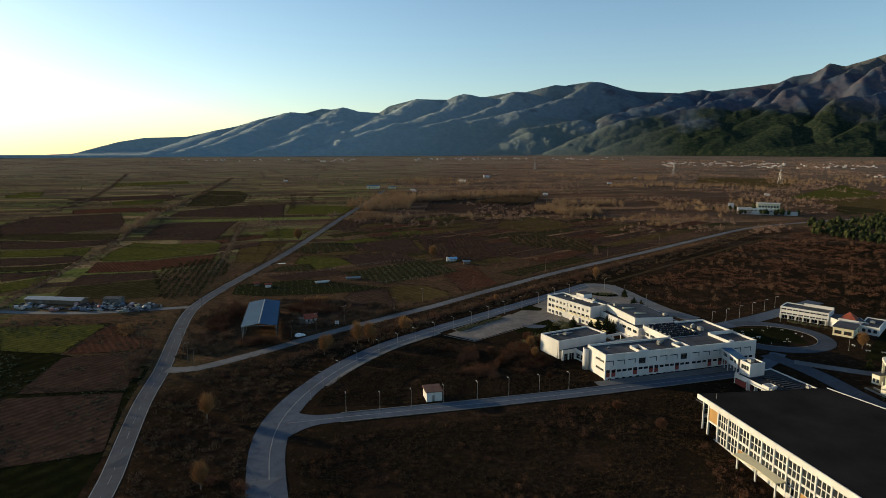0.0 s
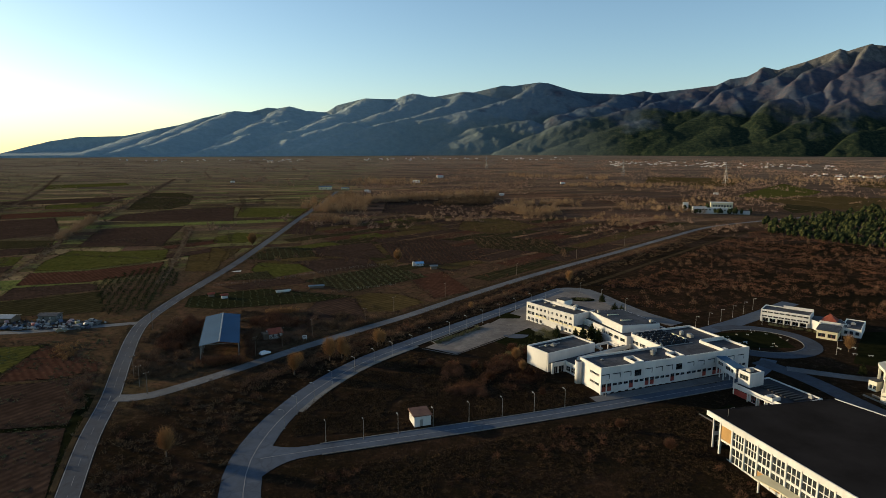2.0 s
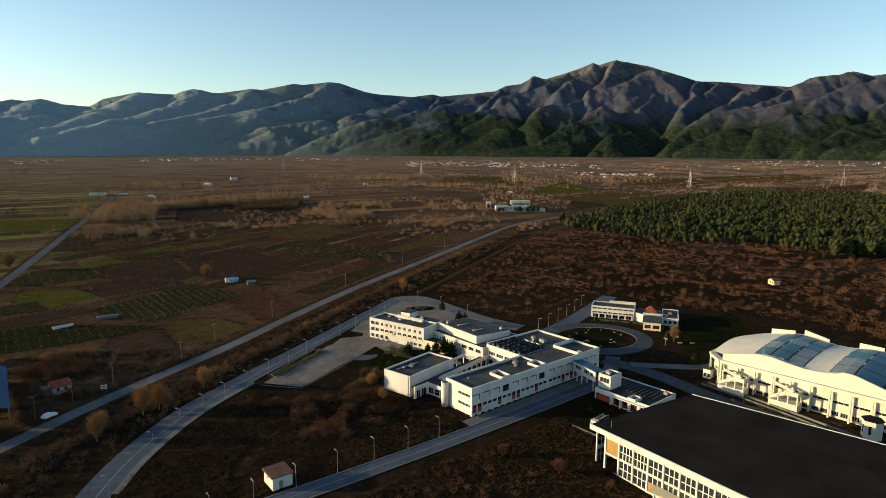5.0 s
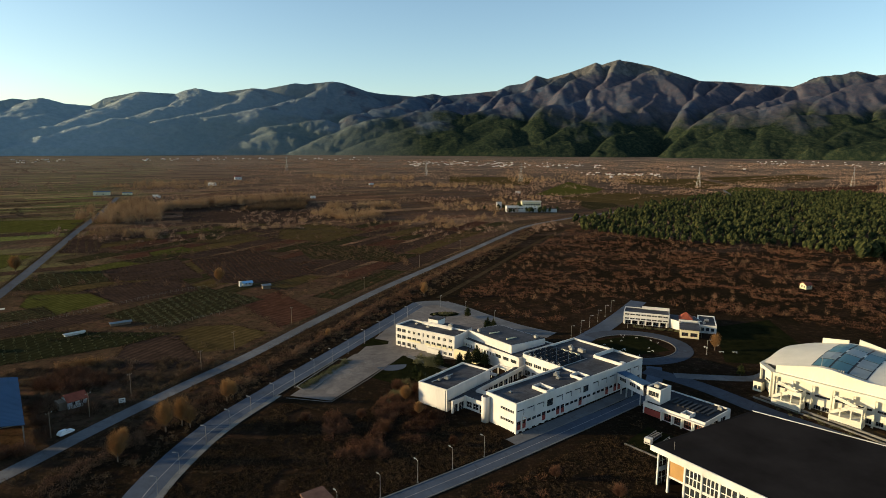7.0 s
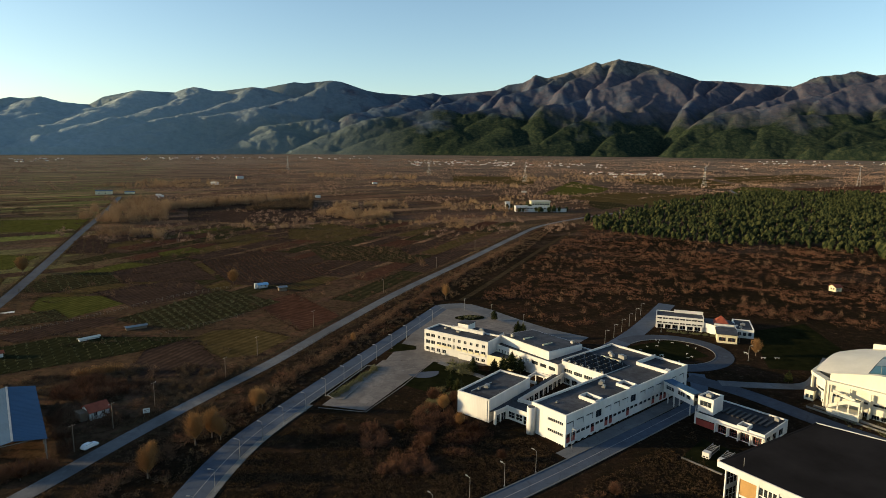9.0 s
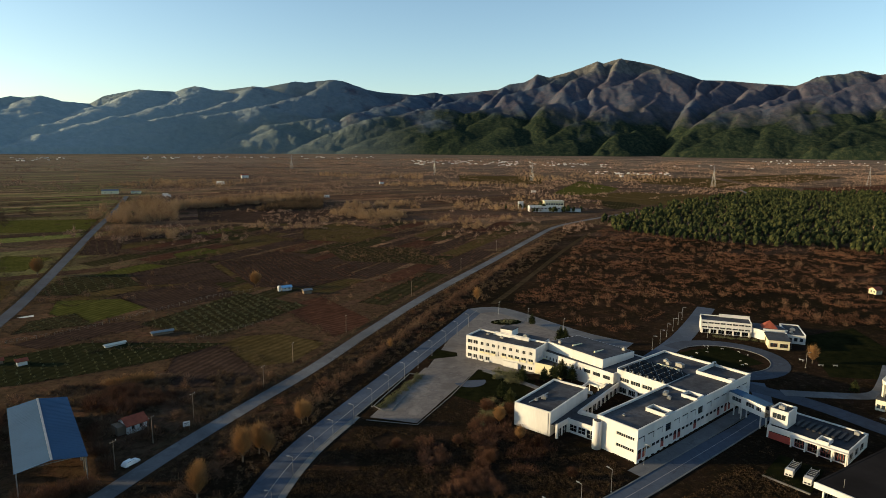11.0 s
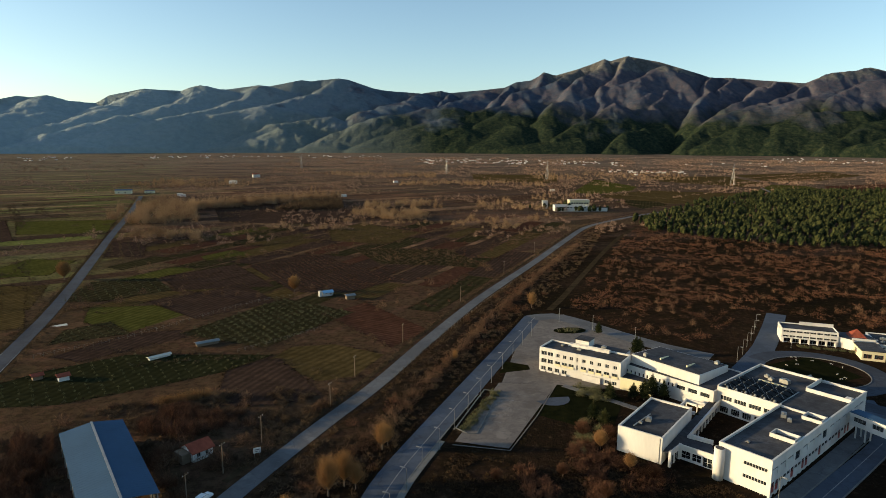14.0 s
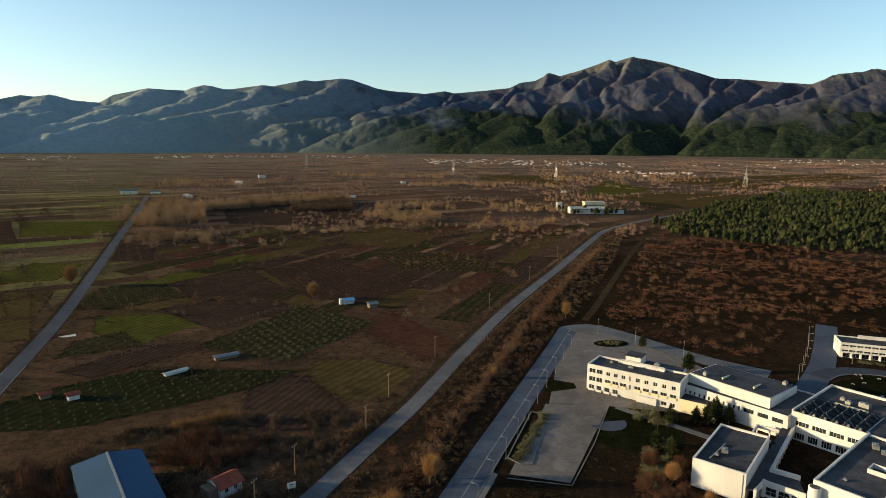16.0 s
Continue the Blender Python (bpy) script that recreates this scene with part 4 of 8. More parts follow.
extra("track_heath", strip([(58, 300), (74, 325), (111, 386), (150, 450), (190, 512), (236, 575)], -1.6, 1.6, 0.05, 0.3), "track", "overgrown dirt track through the scrub", "track")
extra("verge_main_left", strip(MAIN[6:17], -4.6, -3.1, 0.05, 0.3), "track", "dry grass verge along the road", "verge")
extra("plastic_sheet", patch_of_land([(-157, 302), (-152, 305.5), (-150.5, 302.5), (-154, 301)], 0.05, cuts=3), "roof_white", "white plastic sheet lying on a field", "sheet")
# planted island and kerbs of the car park
extra("kerb_island", strip([(-6.5, 187.5), (-4, 184), (-1.5, 183.5), (8, 203), (9.5, 211), (7, 212), (-6.5, 187.5)], -0.15, 0.15, 0.2, 0.5, -1), "concrete", "concrete kerb of a planted island", "kerb")
extra("trim_car_park", strip([(-9, 178.5), (5, 173.5), (18, 192), (31, 213)], -0.15, 0.15, 0.10, 0.2, -1), "yard", "worn flush edging of the car park", "edging")
for k in range(7):
    x, y = 6 + k * 2.9, 183 + k * 4.3
    extra("parking_line", patch_of_land([(x, y), (x + 0.15, y), (x - 4.2, y + 2.9), (x - 4.35, y + 2.9)], 0.065, cuts=1), "paint_line", "faded parking bay line")


# ---- school ----
def unit(parent, x, y, z, lx=1.6, ly=0.9, lz=0.9, turn=0.0):
    """A roof air handler: case, cowl and feet."""
    m = pose(x, y, z, 0, 0, turn)
    p = part("roof_unit", boxes((-lx / 2, lx / 2, -ly / 2, ly / 2, 0.15, lz)), M["galv"], parent, "grey roof ventilation unit")
    p.matrix_local = m
    bm = bmesh.new()
    tube(bm, (0, 0, lz), (0, 0, lz + 0.25), ly * 0.32, ly * 0.36, 10)
    part("cowl", bm, M["galv"], p)
    part("skid", boxes((-lx / 2, lx / 2, -ly / 2, -ly / 2 + 0.1, 0, 0.15), (-lx / 2, lx / 2, ly / 2 - 0.1, ly / 2, 0, 0.15)), M["dark"], p)


def upstand(parent, x0, x1, y0, y1, z, h=0.7, mat="white_wall", name="roof_upstand"):
    t = 0.25
    return part(name, boxes((x0, x1, y0, y0 + t, z, z + h), (x0, x1, y1 - t, y1, z, z + h), (x0, x0 + t, y0 + t, y1 - t, z, z + h), (x1 - t, x1, y0 + t, y1 - t, z, z + h)), M[mat], parent)


def build_school():
    t = thing("school_building", pose(56.4, 145.0, -0.35, 0, 0, 31.0), "long white rendered school with flat felt roofs", "school building")
    # low wing beside the drive: slit windows above, strip windows and dark red doors below
    def storeys(x0, count, step, glass_bays, doors):
        slits, lights, tall = [], [], []
        for k in range(count):
            x = x0 + k * step
            if k in glass_bays:
                lights.append((x + 0.2, x + 2.9, 5.0, 7.1))
            else:
                slits += [(x + 0.1, x + 3.2, 6.75, 7.1), (x + 2.85, x + 3.2, 5.3, 6.75)]
            for j in range(2):
                xl = x + 0.2 + j * step / 2
                if 2 * k + j in doors:
                    tall.append((xl, xl + 1.65, 1.3, 3.9))
                else:
                    lights.append((xl, xl + 1.7, 2.9, 3.75))
        return slits, lights, tall

    def front(m, length, slits, lights, tall, base):
        wall(t, m, length, 9.3, slits + lights + tall + base, "white_wall", glaze=False)
        for o in lights + base:
            window(t, m @ pose(o[0], 0, o[2]), o[1] - o[0], o[3] - o[2], 1, 0, "dark")
        for o in slits:
            part("slit_pane", boxes((o[0], o[1], 0.14, 0.18, o[2], o[3])), M["glass_dark"], t).matrix_local = m
        for o in tall:
            window(t, m @ pose(o[0], 0, o[2]), o[1] - o[0], o[3] - o[2], 1, 1, "frame_red", "balcony_door")
            part("door_panel", boxes((o[0] + 0.1, o[1] - 0.1, 0.06, 0.115, o[2] + 0.1, o[2] + 1.5)), M["frame_red"], t).matrix_local = m

    front(Matrix(), 34.5, *storeys(0.2, 8, 4.25, (3, 7), (0, 1, 5, 8, 9, 13)), row_of(0.6, 33.6, 12, 1.5, 0.35, 0.85))
    end = [(5.6, 10.8, 6.1, 7.0), (5.6, 10.8, 3.0, 3.9), (4.6, 11.2, 0.25, 0.75)]
    wall(t, pose(0, 12, 0, 0, 0, 270) @ pose(0.3, 0, 0), 11.4, 9.3, end, "white_wall", 7)
    wall(t, pose(34.5, 12, 0, 0, 0, 180), 34.5, 9.3, row_of(0.5, 34, 10, 2.2, 5.6, 6.9) + row_of(0.5, 34, 10, 2.2, 2.0, 3.4), "white_wall")
    part("roof", boxes((0.3, 34.2, 0.3, 11.7, 8.4, 8.7)), M["roof_felt"], t)
    part("floor_slab", boxes((0.3, 34.2, 0.3, 11.7, -0.3, 0.1), (0.3, 34.2, 0.3, 11.7, 4.3, 4.6)), M["concrete"], t)
    part("coping", boxes((-0.05, 34.5, -0.05, 0.4, 9.3, 9.38), (-0.05, 0.4, 0.4, 12.05, 9.3, 9.38), (0.4, 34.5, 11.6, 12.05, 9.3, 9.38)), M["white_wall"], t)
    part("string_course", boxes((0.0, 62.6, -0.06, 0.0, 4.25, 4.55)), M["white_wall"], t)
    # round stair drum on the corner
    bm = bmesh.new()
    tube(bm, (-0.9, 11.3, 0.2), (-0.9, 11.3, 8.3), 1.2, 1.2, 28)
    part("stair_drum", bm, M["white_wall"], t, "smooth white round stair drum", True)
    bm = bmesh.new()
    tube(bm, (-0.9, 11.3, 8.3), (-0.9, 11.3, 8.36), 1.0, 1.0, 28)
    part("drum_roof", bm, M["roof_felt"], t)
    upstand(t, 13.3, 17.0, 0.5, 6.2, 8.7, 1.0)
    upstand(t, 29.9, 34.0, 0.5, 5.2, 8.7, 0.9)
    part("parapet_step", boxes((33.6, 34.0, 5.4, 11.5, 8.7, 9.25)), M["white_wall"], t)
    unit(t, 27.6, 8.6, 8.7, 2.4, 1.3, 1.0, 20)
    unit(t, 25.6, 6.4, 8.7, 1.4, 1.0, 0.8, 20)
    unit(t, 6.0, 8.0, 8.7, 0.8, 0.8, 0.3)
    # tall hall
    x0, x1, y1 = 34.5, 62.6, 29.4
    front(pose(x0, 0, 0), x1 - x0, *storeys(0.3, 6, 4.5, (), (3, 5, 6, 9)), row_of(0.5, 27, 9, 1.5, 0.35, 0.85))
    wall(t, pose(x1, 0, 0, 0, 0, 90) @ pose(0.3, 0, 0), y1 - 0.6, 9.3, row_of(12, 28, 5, 1.8, 5.2, 6.6), "white_wall")
    wall(t, pose(x1, y1, 0, 0, 0, 180), x1 - x0, 9.3, [], "white_wall")
    west = row_of(0.4, 16.6, 4, 3.3, 5.3, 6.6) + row_of(0.4, 16.6, 5, 2.4, 1.6, 3.4)
    wall(t, pose(x0, y1, 0, 0, 0, 270) @ pose(0.3, 0, 0), y1 - 12.3, 8.9, west, "white_wall", 3)
    part("hall_roof", boxes((x0 + 0.3, x1 - 0.3, 0.3, y1 - 0.3, 8.35, 8.65)), M["roof_felt"], t)
    part("hall_floor", boxes((x0 + 0.3, x1 - 0.3, 0.3, y1 - 0.3, -0.3, 0.1), (x0 + 0.3, x1 - 0.3, 0.3, y1 - 0.3, 4.3, 4.6)), M["concrete"], t)
    part("hall_coping", boxes((x0, x1 + 0.05, -0.05, 0.4, 9.3, 9.38), (x1 - 0.4, x1 + 0.05, 0.4, y1 + 0.05, 9.3, 9.38), (x0 + 0.4, x1 - 0.4, y1 - 0.4, y1 + 0.05, 9.3, 9.38), (x0 - 0.05, x0 + 0.35, 12.05, y1 + 0.05, 8.9, 8.98)), M["white_wall"], t)
    part("stepped_parapet", boxes((51.0, 51.3, 0.5, 11.8, 8.65, 9.7), (51.3, 62.2, 11.5, 11.8, 8.65, 9.9), (52.2, 53.4, 0.6, 2.2, 8.65, 9.6)), M["white_wall"], t)
    # saw-tooth roof lights
    for k in range(6):
        for j in range(4):
            x, y = 36.0 + j * 3.1, 12.9 + k * 2.6
            bm = bmesh.new()
            prism(bm, [(x, y), (x + 2.5, y), (x + 2.5, y + 2.1), (x, y + 2.1)], 8.65, [8.9, 8.9, 9.55, 9.55])
            rl = part("roof_light", bm, M["roof_light"], t)
            part("light_frame", prism(bmesh.new(), [(x - 0.05, y + 1.95), (x + 2.55, y + 1.95), (x + 2.55, y + 2.15), (x - 0.05, y + 2.15)], 9.4, 9.52), M["galv"], rl)
            if (k + j) % 2:
                part("light_bar", prism(bmesh.new(), [(x + 0.1, y + 0.1), (x + 0.22, y + 0.1), (x + 2.4, y + 2.0), (x + 2.28, y + 2.0)], [8.9, 8.9, 9.5, 9.5], [8.98, 8.98, 9.58, 9.58]), M["galv"], rl)
        part("light_kerb", boxes((35.6, 48.6, 12.5 + k * 2.6, 12.75 + k * 2.6, 8.65, 8.85)), M["galv"], t)
        unit(t, 35.6, 14.0 + k * 2.6, 8.65, 0.7, 0.6, 0.5)
    part("duct", boxes((48.6, 49.2, 16.2, 24.0, 8.75, 9.2)), M["cream_wall"], t, "long pale roof duct")
    unit(t, 52.6, 18.0, 8.65, 2.6, 1.4, 1.3, 80)
    unit(t, 51.6, 21.5, 8.65, 1.4, 1.2, 1.0, 80)
    unit(t, 53.5, 23.5, 8.65, 1.2, 1.2, 0.9)
    # connecting wing to the north with its raised roof
    xw0, xw1, yw0, yw1 = 32.6, 55.0, 29.7, 59.5
    wall(t, pose(xw0, yw1, 0.9, 0, 0, 270), yw1 - yw0, 6.9, row_of(0.6, 18, 12, 0.6, 4.2, 5.4) + row_of(18, 29.4, 3, 2.8, 4.2, 5.5), "white_wall", 0)
    wall(t, pose(xw1, yw0, 0.9, 0, 0, 90), yw1 - yw0, 6.9, row_of(1, 29, 9, 1.6, 3.4, 5.0), "white_wall")
    wall(t, pose(xw1 - 0.3, yw1, 0.9, 0, 0, 180), xw1 - xw0 - 0.6, 6.9, [], "white_wall")
    part("wing_end", boxes((xw0, 34.5, yw0 - 0.3, yw0, 0.6, 7.8)), M["white_wall"], t)
    part("wing_roof", boxes((xw0 + 0.3, xw1 - 0.3, yw0, yw1 - 0.3, 7.1, 7.4)), M["roof_felt"], t)
    bm = bmesh.new()
    prism(bm, [(34.6, 35.0), (52.8, 35.0), (52.8, 59.0), (36.0, 59.0)], 7.4, [10.4, 9.5, 9.5, 10.4])
    part("raised_block", bm, M["white_wall"], t)
    bm = bmesh.new()
    for k in range(8):
        xa, xb = 35.6 + k * 2.1, 35.6 + (k + 1) * 2.1
        za, zb = (10.35 - 0.95 * (x - 34.6) / 18.2 - 0.55 * math.sin((x - 35.6) / 16.8 * math.pi) + 0.12 for x in (xa, xb))
        a = [bm.verts.new(c) for c in ((xa, 35.5, za), (xb, 35.5, zb), (xb, 58.6, zb), (xa, 58.6, za))]
        bm.faces.new(a)
    part("raised_roof", prism(bm, [(35.1, 35.4), (52.4, 35.4), (52.4, 58.6), (36.4, 58.6)], 9.0, [10.5, 9.6, 9.6, 10.5]), M["roof_felt"], t)
    for y in (41.0, 50.0):
        part("roof_fin", prism(bmesh.new(), [(38.5, y), (44.5, y + 0.6), (44.5, y + 1.0), (38.5, y + 0.4)], 9.6, [10.9, 10.1, 10.1, 10.9]), M["cream_wall"], t)
    unit(t, 37.6, 55.0, 10.3, 1.0, 1.0, 1.1)
    unit(t, 50.5, 37.5, 9.6, 1.4, 1.1, 1.0)


M["roof_light"] = plain("dark_roof_glass", (0.006, 0.007, 0.009), 0.7, 0.4, 0.6)
gd, gdn, gdl, gdb = material("dark_glass", 0.12)
gdb.inputs["Base Color"].default_value = (0.02, 0.028, 0.036, 1)
gdb.inputs["Specular IOR Level"].default_value = 0.6
M["glass_dark"] = gd
build_school()


def build_auditorium():
    t = thing("school_auditorium", pose(39.7, 161.8, 0.1, 0, 0, 42.5), "white windowless school block with a flat roof", "school building")
    shell(t, Matrix(), 23.0, 11.3, 7.2, "white_wall", parapet=0.5)
    unit(t, 8.5, 6.6, 6.7, 2.0, 1.4, 0.9, 15)
    unit(t, 5.6, 7.6, 6.7, 0.9, 0.9, 0.6)
    part("pipe_run", tube(bmesh.new(), (3.0, 8.4, 6.95), (12.5, 7.6, 6.95), 0.16), M["galv"], t)
    part("drain", tube(bmesh.new(), (-0.08, 0.6, 0.1), (-0.08, 0.6, 6.9), 0.06), M["galv"], t)


build_auditorium()


def build_corridor():
    t = thing("school_corridor", pose(39.7, 161.8, 0.1, 0, 0, 42.5), "low glazed corridor with a white concrete roof edge", "corridor")

    def run(a, b, h, holes, bars=1, rails=0):
        d = Vector(b) - Vector(a)
        m = pose(a[0], a[1], 0, 0, 0, math.degrees(math.atan2(d.y, d.x)))
        wall(t, m, d.length, h, holes, "white_wall", bars, rails)
        return m, d.length

    run((0.36, -1.9), (5.84, -2.5), 4.2, [(0.7, 2.3, 0.2, 2.8), (2.8, 5.0, 0.2, 2.8)], 1)
    run((5.84, -2.5), (5.3, -10.7), 4.2, [(0.4, 2.6, 0.9, 2.8), (3.0, 5.2, 0.9, 2.8), (5.6, 7.8, 0.4, 2.8)], 1, 1)
    run((11.8, -8.4), (11.5, -2.7), 4.2, [(0.6, 2.6, 0.6, 2.8), (3.0, 5.0, 0.6, 2.8)])
    run((11.5, -2.7), (40.0, -2.5), 4.2, row_of(0.6, 28.0, 9, 2.3, 0.5, 2.9), 1)
    part("pilaster", boxes((0.0, 0.7, -2.2, -1.6, -0.3, 4.3)), M["white_wall"], t)
    part("pilaster", boxes((5.5, 6.2, -2.8, -2.2, -0.3, 4.3)), M["white_wall"], t)
    part("roof", boxes((11.5, 40.0, -2.3, -0.1, 3.6, 3.85)), M["roof_felt"], t)
    part("entrance_roof", prism(bmesh.new(), [(0.3, -0.1), (0.4, -1.6), (5.9, -2.2), (5.65, -10.6), (11.4, -8.5), (11.4, -0.1)], 3.6, 3.8), M["roof_felt"], t)
    part("floor_slab", boxes((0.4, 40.0, -2.2, -0.1, -0.2, 0.05), (6.0, 11.3, -8.4, -2.2, -0.2, 0.05)), M["concrete"], t)
    part("roof_edge", boxes((11.5, 40.0, -3.05, -2.7, 3.5, 4.7), (11.85, 12.2, -8.6, -3.05, 3.5, 4.7)), M["white_wall"], t)
    # open frame beside the conifers
    part("loggia_beam", boxes((27.5, 36.0, 5.0, 5.4, 3.4, 4.3), (27.5, 27.9, 0.4, 5.0, 3.4, 4.3), (35.6, 36.0, 0.0, 5.0, 3.4, 4.3)), M["white_wall"], t)
    for x, y in ((27.55, 5.05), (31.5, 5.05), (35.65, 5.05), (35.65, 2.0)):
        part("column", boxes((x, x + 0.3, y, y + 0.3, 0, 3.4)), M["white_wall"], t)


build_corridor()


def build_north_wing():
    t = thing("school_north_wing", pose(29.6, 226.8, 1.15, 0, 0, -44.0), "three-storey white school wing with small windows", "school building")
    columns = (6.2, 8.6, 11.0, 15.4, 18.0, 20.6, 23.2, 25.9)
    holes = [(0.7, 2.7, 5.9, 7.3), (3.1, 5.0, 5.9, 7.3), (0.7, 2.7, 3.2, 4.7), (3.1, 5.0, 3.2, 4.7)]
    holes += [(x, x + 1.2, 5.95, 7.15) for x in columns] + [(x - 0.35, x + 1.5, 3.3, 4.6) for x in columns]
    holes += [(13.4, 14.0, 5.7, 7.3), (13.4, 14.0, 3.0, 4.7)]
    holes += [(x, x + 1.7, 0.6, 2.0) for x in (0.8, 3.2, 5.8, 8.4)] + [(23.2, 24.8, 0.7, 1.9), (25.7, 27.2, 0.7, 1.9)]
    for x in columns:
        part("balcony_panel", boxes((x - 0.45, x + 1.6, -0.28, -0.16, 3.0, 3.75), (x - 0.45, x + 1.6, -0.16, 0.0, 3.0, 3.12)), M["cream_wall"], t)
    wall(t, Matrix(), 28.3, 8.5, holes, "white_wall", 1)
    for s, length, hs in ((pose(28.3, 0.3, 0, 0, 0, 90), 9.3, []), (pose(28.3, 9.9, 0, 0, 0, 180), 28.3, row_of(1, 27, 10, 1.2, 6.2, 7.3) + row_of(1, 27, 10, 1.2, 3.5, 4.6)), (pose(0, 9.6, 0, 0, 0, 270), 9.3, [])):
        wall(t, s, length, 8.5, hs, "white_wall")
    part("roof", boxes((0.3, 28.0, 0.3, 9.6, 7.7, 8.0)), M["roof_felt"], t)
    part("floor_slab", boxes((0.3, 28.0, 0.3, 9.6, -0.3, 0.05), (0.3, 28.0, 0.3, 9.6, 2.5, 2.75), (0.3, 28.0, 0.3, 9.6, 5.2, 5.45)), M["concrete"], t)
    part("coping", boxes((-0.05, 28.35, -0.05, 0.4, 8.5, 8.58), (-0.05, 28.35, 9.5, 9.95, 8.5, 8.58), (-0.05, 0.4, 0.4, 9.5, 8.5, 8.58), (27.9, 28.35, 0.4, 9.5, 8.5, 8.58)), M["white_wall"], t)
    for x in (0.9, 3.3, 5.9, 8.5):
        part("balcony_front", boxes((x - 0.15, x + 1.75, -0.75, -0.6, 0.15, 1.0), (x - 0.15, x + 1.75, -0.6, 0, 0.15, 0.3)), M["white_wall"], t)
    part("screen_wall", boxes((16.0, 22.0, -0.7, -0.4, -0.3, 2.3)), M["white_wall"], t)
    upstand(t, 7.0, 21.5, 8.0, 9.4, 8.0, 1.0)
    part("stair_head", boxes((8.6, 13.4, 10.3, 15.4, -0.3, 10.1)), M["white_wall"], t)
    part("stair_head_roof", boxes((8.4, 13.6, 10.1, 15.6, 10.1, 10.3)), M["roof_felt"], t)
    part("rear_block", boxes((0.0, 26.0, 10.0, 10.25, -0.3, 8.2), (13.6, 26.0, 10.3, 16.0, -0.3, 7.9)), M["white_wall"], t)
    part("rear_roof", boxes((13.8, 25.8, 10.5, 15.8, 7.9, 8.0)), M["roof_felt"], t)
    unit(t, 12.0, 5.5, 8.0, 1.4, 1.0, 0.7)
    unit(t, 5.5, 6.5, 8.0, 0.9, 0.9, 0.6)
    unit(t, 18.0, 12.6, 8.0, 1.6, 1.2, 0.8)
    a = part("annex", boxes((28.4, 38.5, -0.3, 0.0, -0.4, 4.0), (28.4, 38.5, 6.0, 6.3, -0.4, 4.0), (38.2, 38.5, 0.0, 6.0, -0.4, 4.0)), M["cream_wall"], t, "low cream annex with a flat roof")
    part("annex_roof", boxes((28.4, 38.2, 0.0, 6.0, 3.4, 3.6)), M["roof_felt"], a)


build_north_wing()


def build_canteen():
    t = thing("canteen", pose(98.7, 153.6, -0.1, 0, 0, -58.9), "low white canteen with a felt roof and shopfront", "canteen building")
    bays = [(0.5, 6.0, 0.4, 2.4), (7.0, 9.6, 0.3, 2.6), (10.2, 12.6, 0.3, 2.6), (13.2, 15.8, 0.2, 2.7), (16.6, 19.0, 0.3, 2.6)]
    wall(t, Matrix(), 19.5, 3.9, bays, "white_wall", 3, 1, "frame_red")
    wall(t, pose(19.5, 0.3, 0, 0, 0, 90), 14.6, 3.9, [(1.0, 3.6, 0.6, 2.6), (5.0, 7.4, 0.6, 2.6), (9.0, 12.0, 0.6, 2.6)], "white_wall", 1)
    wall(t, pose(19.5, 15.2, 0, 0, 0, 180), 19.5, 3.9, [], "white_wall")
    wall(t, pose(0, 14.9, 0, 0, 0, 270), 14.6, 3.9, [], "white_wall")
    part("roof", boxes((0.3, 19.2, 0.3, 14.9, 3.2, 3.5)), M["roof_slate"], t)
    part("floor_slab", boxes((0.3, 19.2, 0.3, 14.9, -0.3, 0.1)), M["concrete"], t)
    part("shop_front", boxes((0.5, 6.2, -0.06, -0.01, 0.3, 2.2)), M["frame_red"], t, "dark red shopfront panel")
    for x in (6.3, 9.7, 12.7, 15.9, 19.1):
        part("pier", boxes((x, x + 0.35, -0.9, -0.55, -0.3, 3.0)), M["white_wall"], t)
    part("canopy", boxes((6.0, 19.6, -1.0, -0.02, 3.0, 3.25)), M["white_wall"], t)
    upstand(t, 12.2, 15.0, -0.4, 3.0, 3.5, 1.0)
    for k in range(9):
        part("roof_rib", boxes((4.6 + k * 1.5, 5.3 + k * 1.5, 6.0, 11.5, 3.5, 3.85)), M["dark"], t)
    unit(t, 17.6, 12.6, 3.5, 1.2, 1.0, 1.0)
    # stair tower at the end of the footbridge
    w = part("stair_tower", facade(4.6, 4.6, [(0.6, 4.0, 1.9, 3.5)]), M["white_wall"], t)
    w.matrix_local = pose(-0.4, 2.2, 3.5)
    window(t, pose(0.2, 2.2, 5.4), 3.4, 1.6, 2, 0)
    part("tower_side", boxes((-0.4, -0.1, 2.5, 8.2, 3.5, 8.1), (3.9, 4.2, 2.5, 8.2, 3.5, 8.1), (-0.1, 3.9, 7.9, 8.2, 3.5, 8.1)), M["white_wall"], t)
    part("tower_roof", boxes((-0.1, 3.9, 2.5, 7.9, 7.5, 7.7)), M["roof_felt"], t)
    unit(t, 1.8, 4.6, 7.7, 1.6, 1.4, 1.0)


build_canteen()


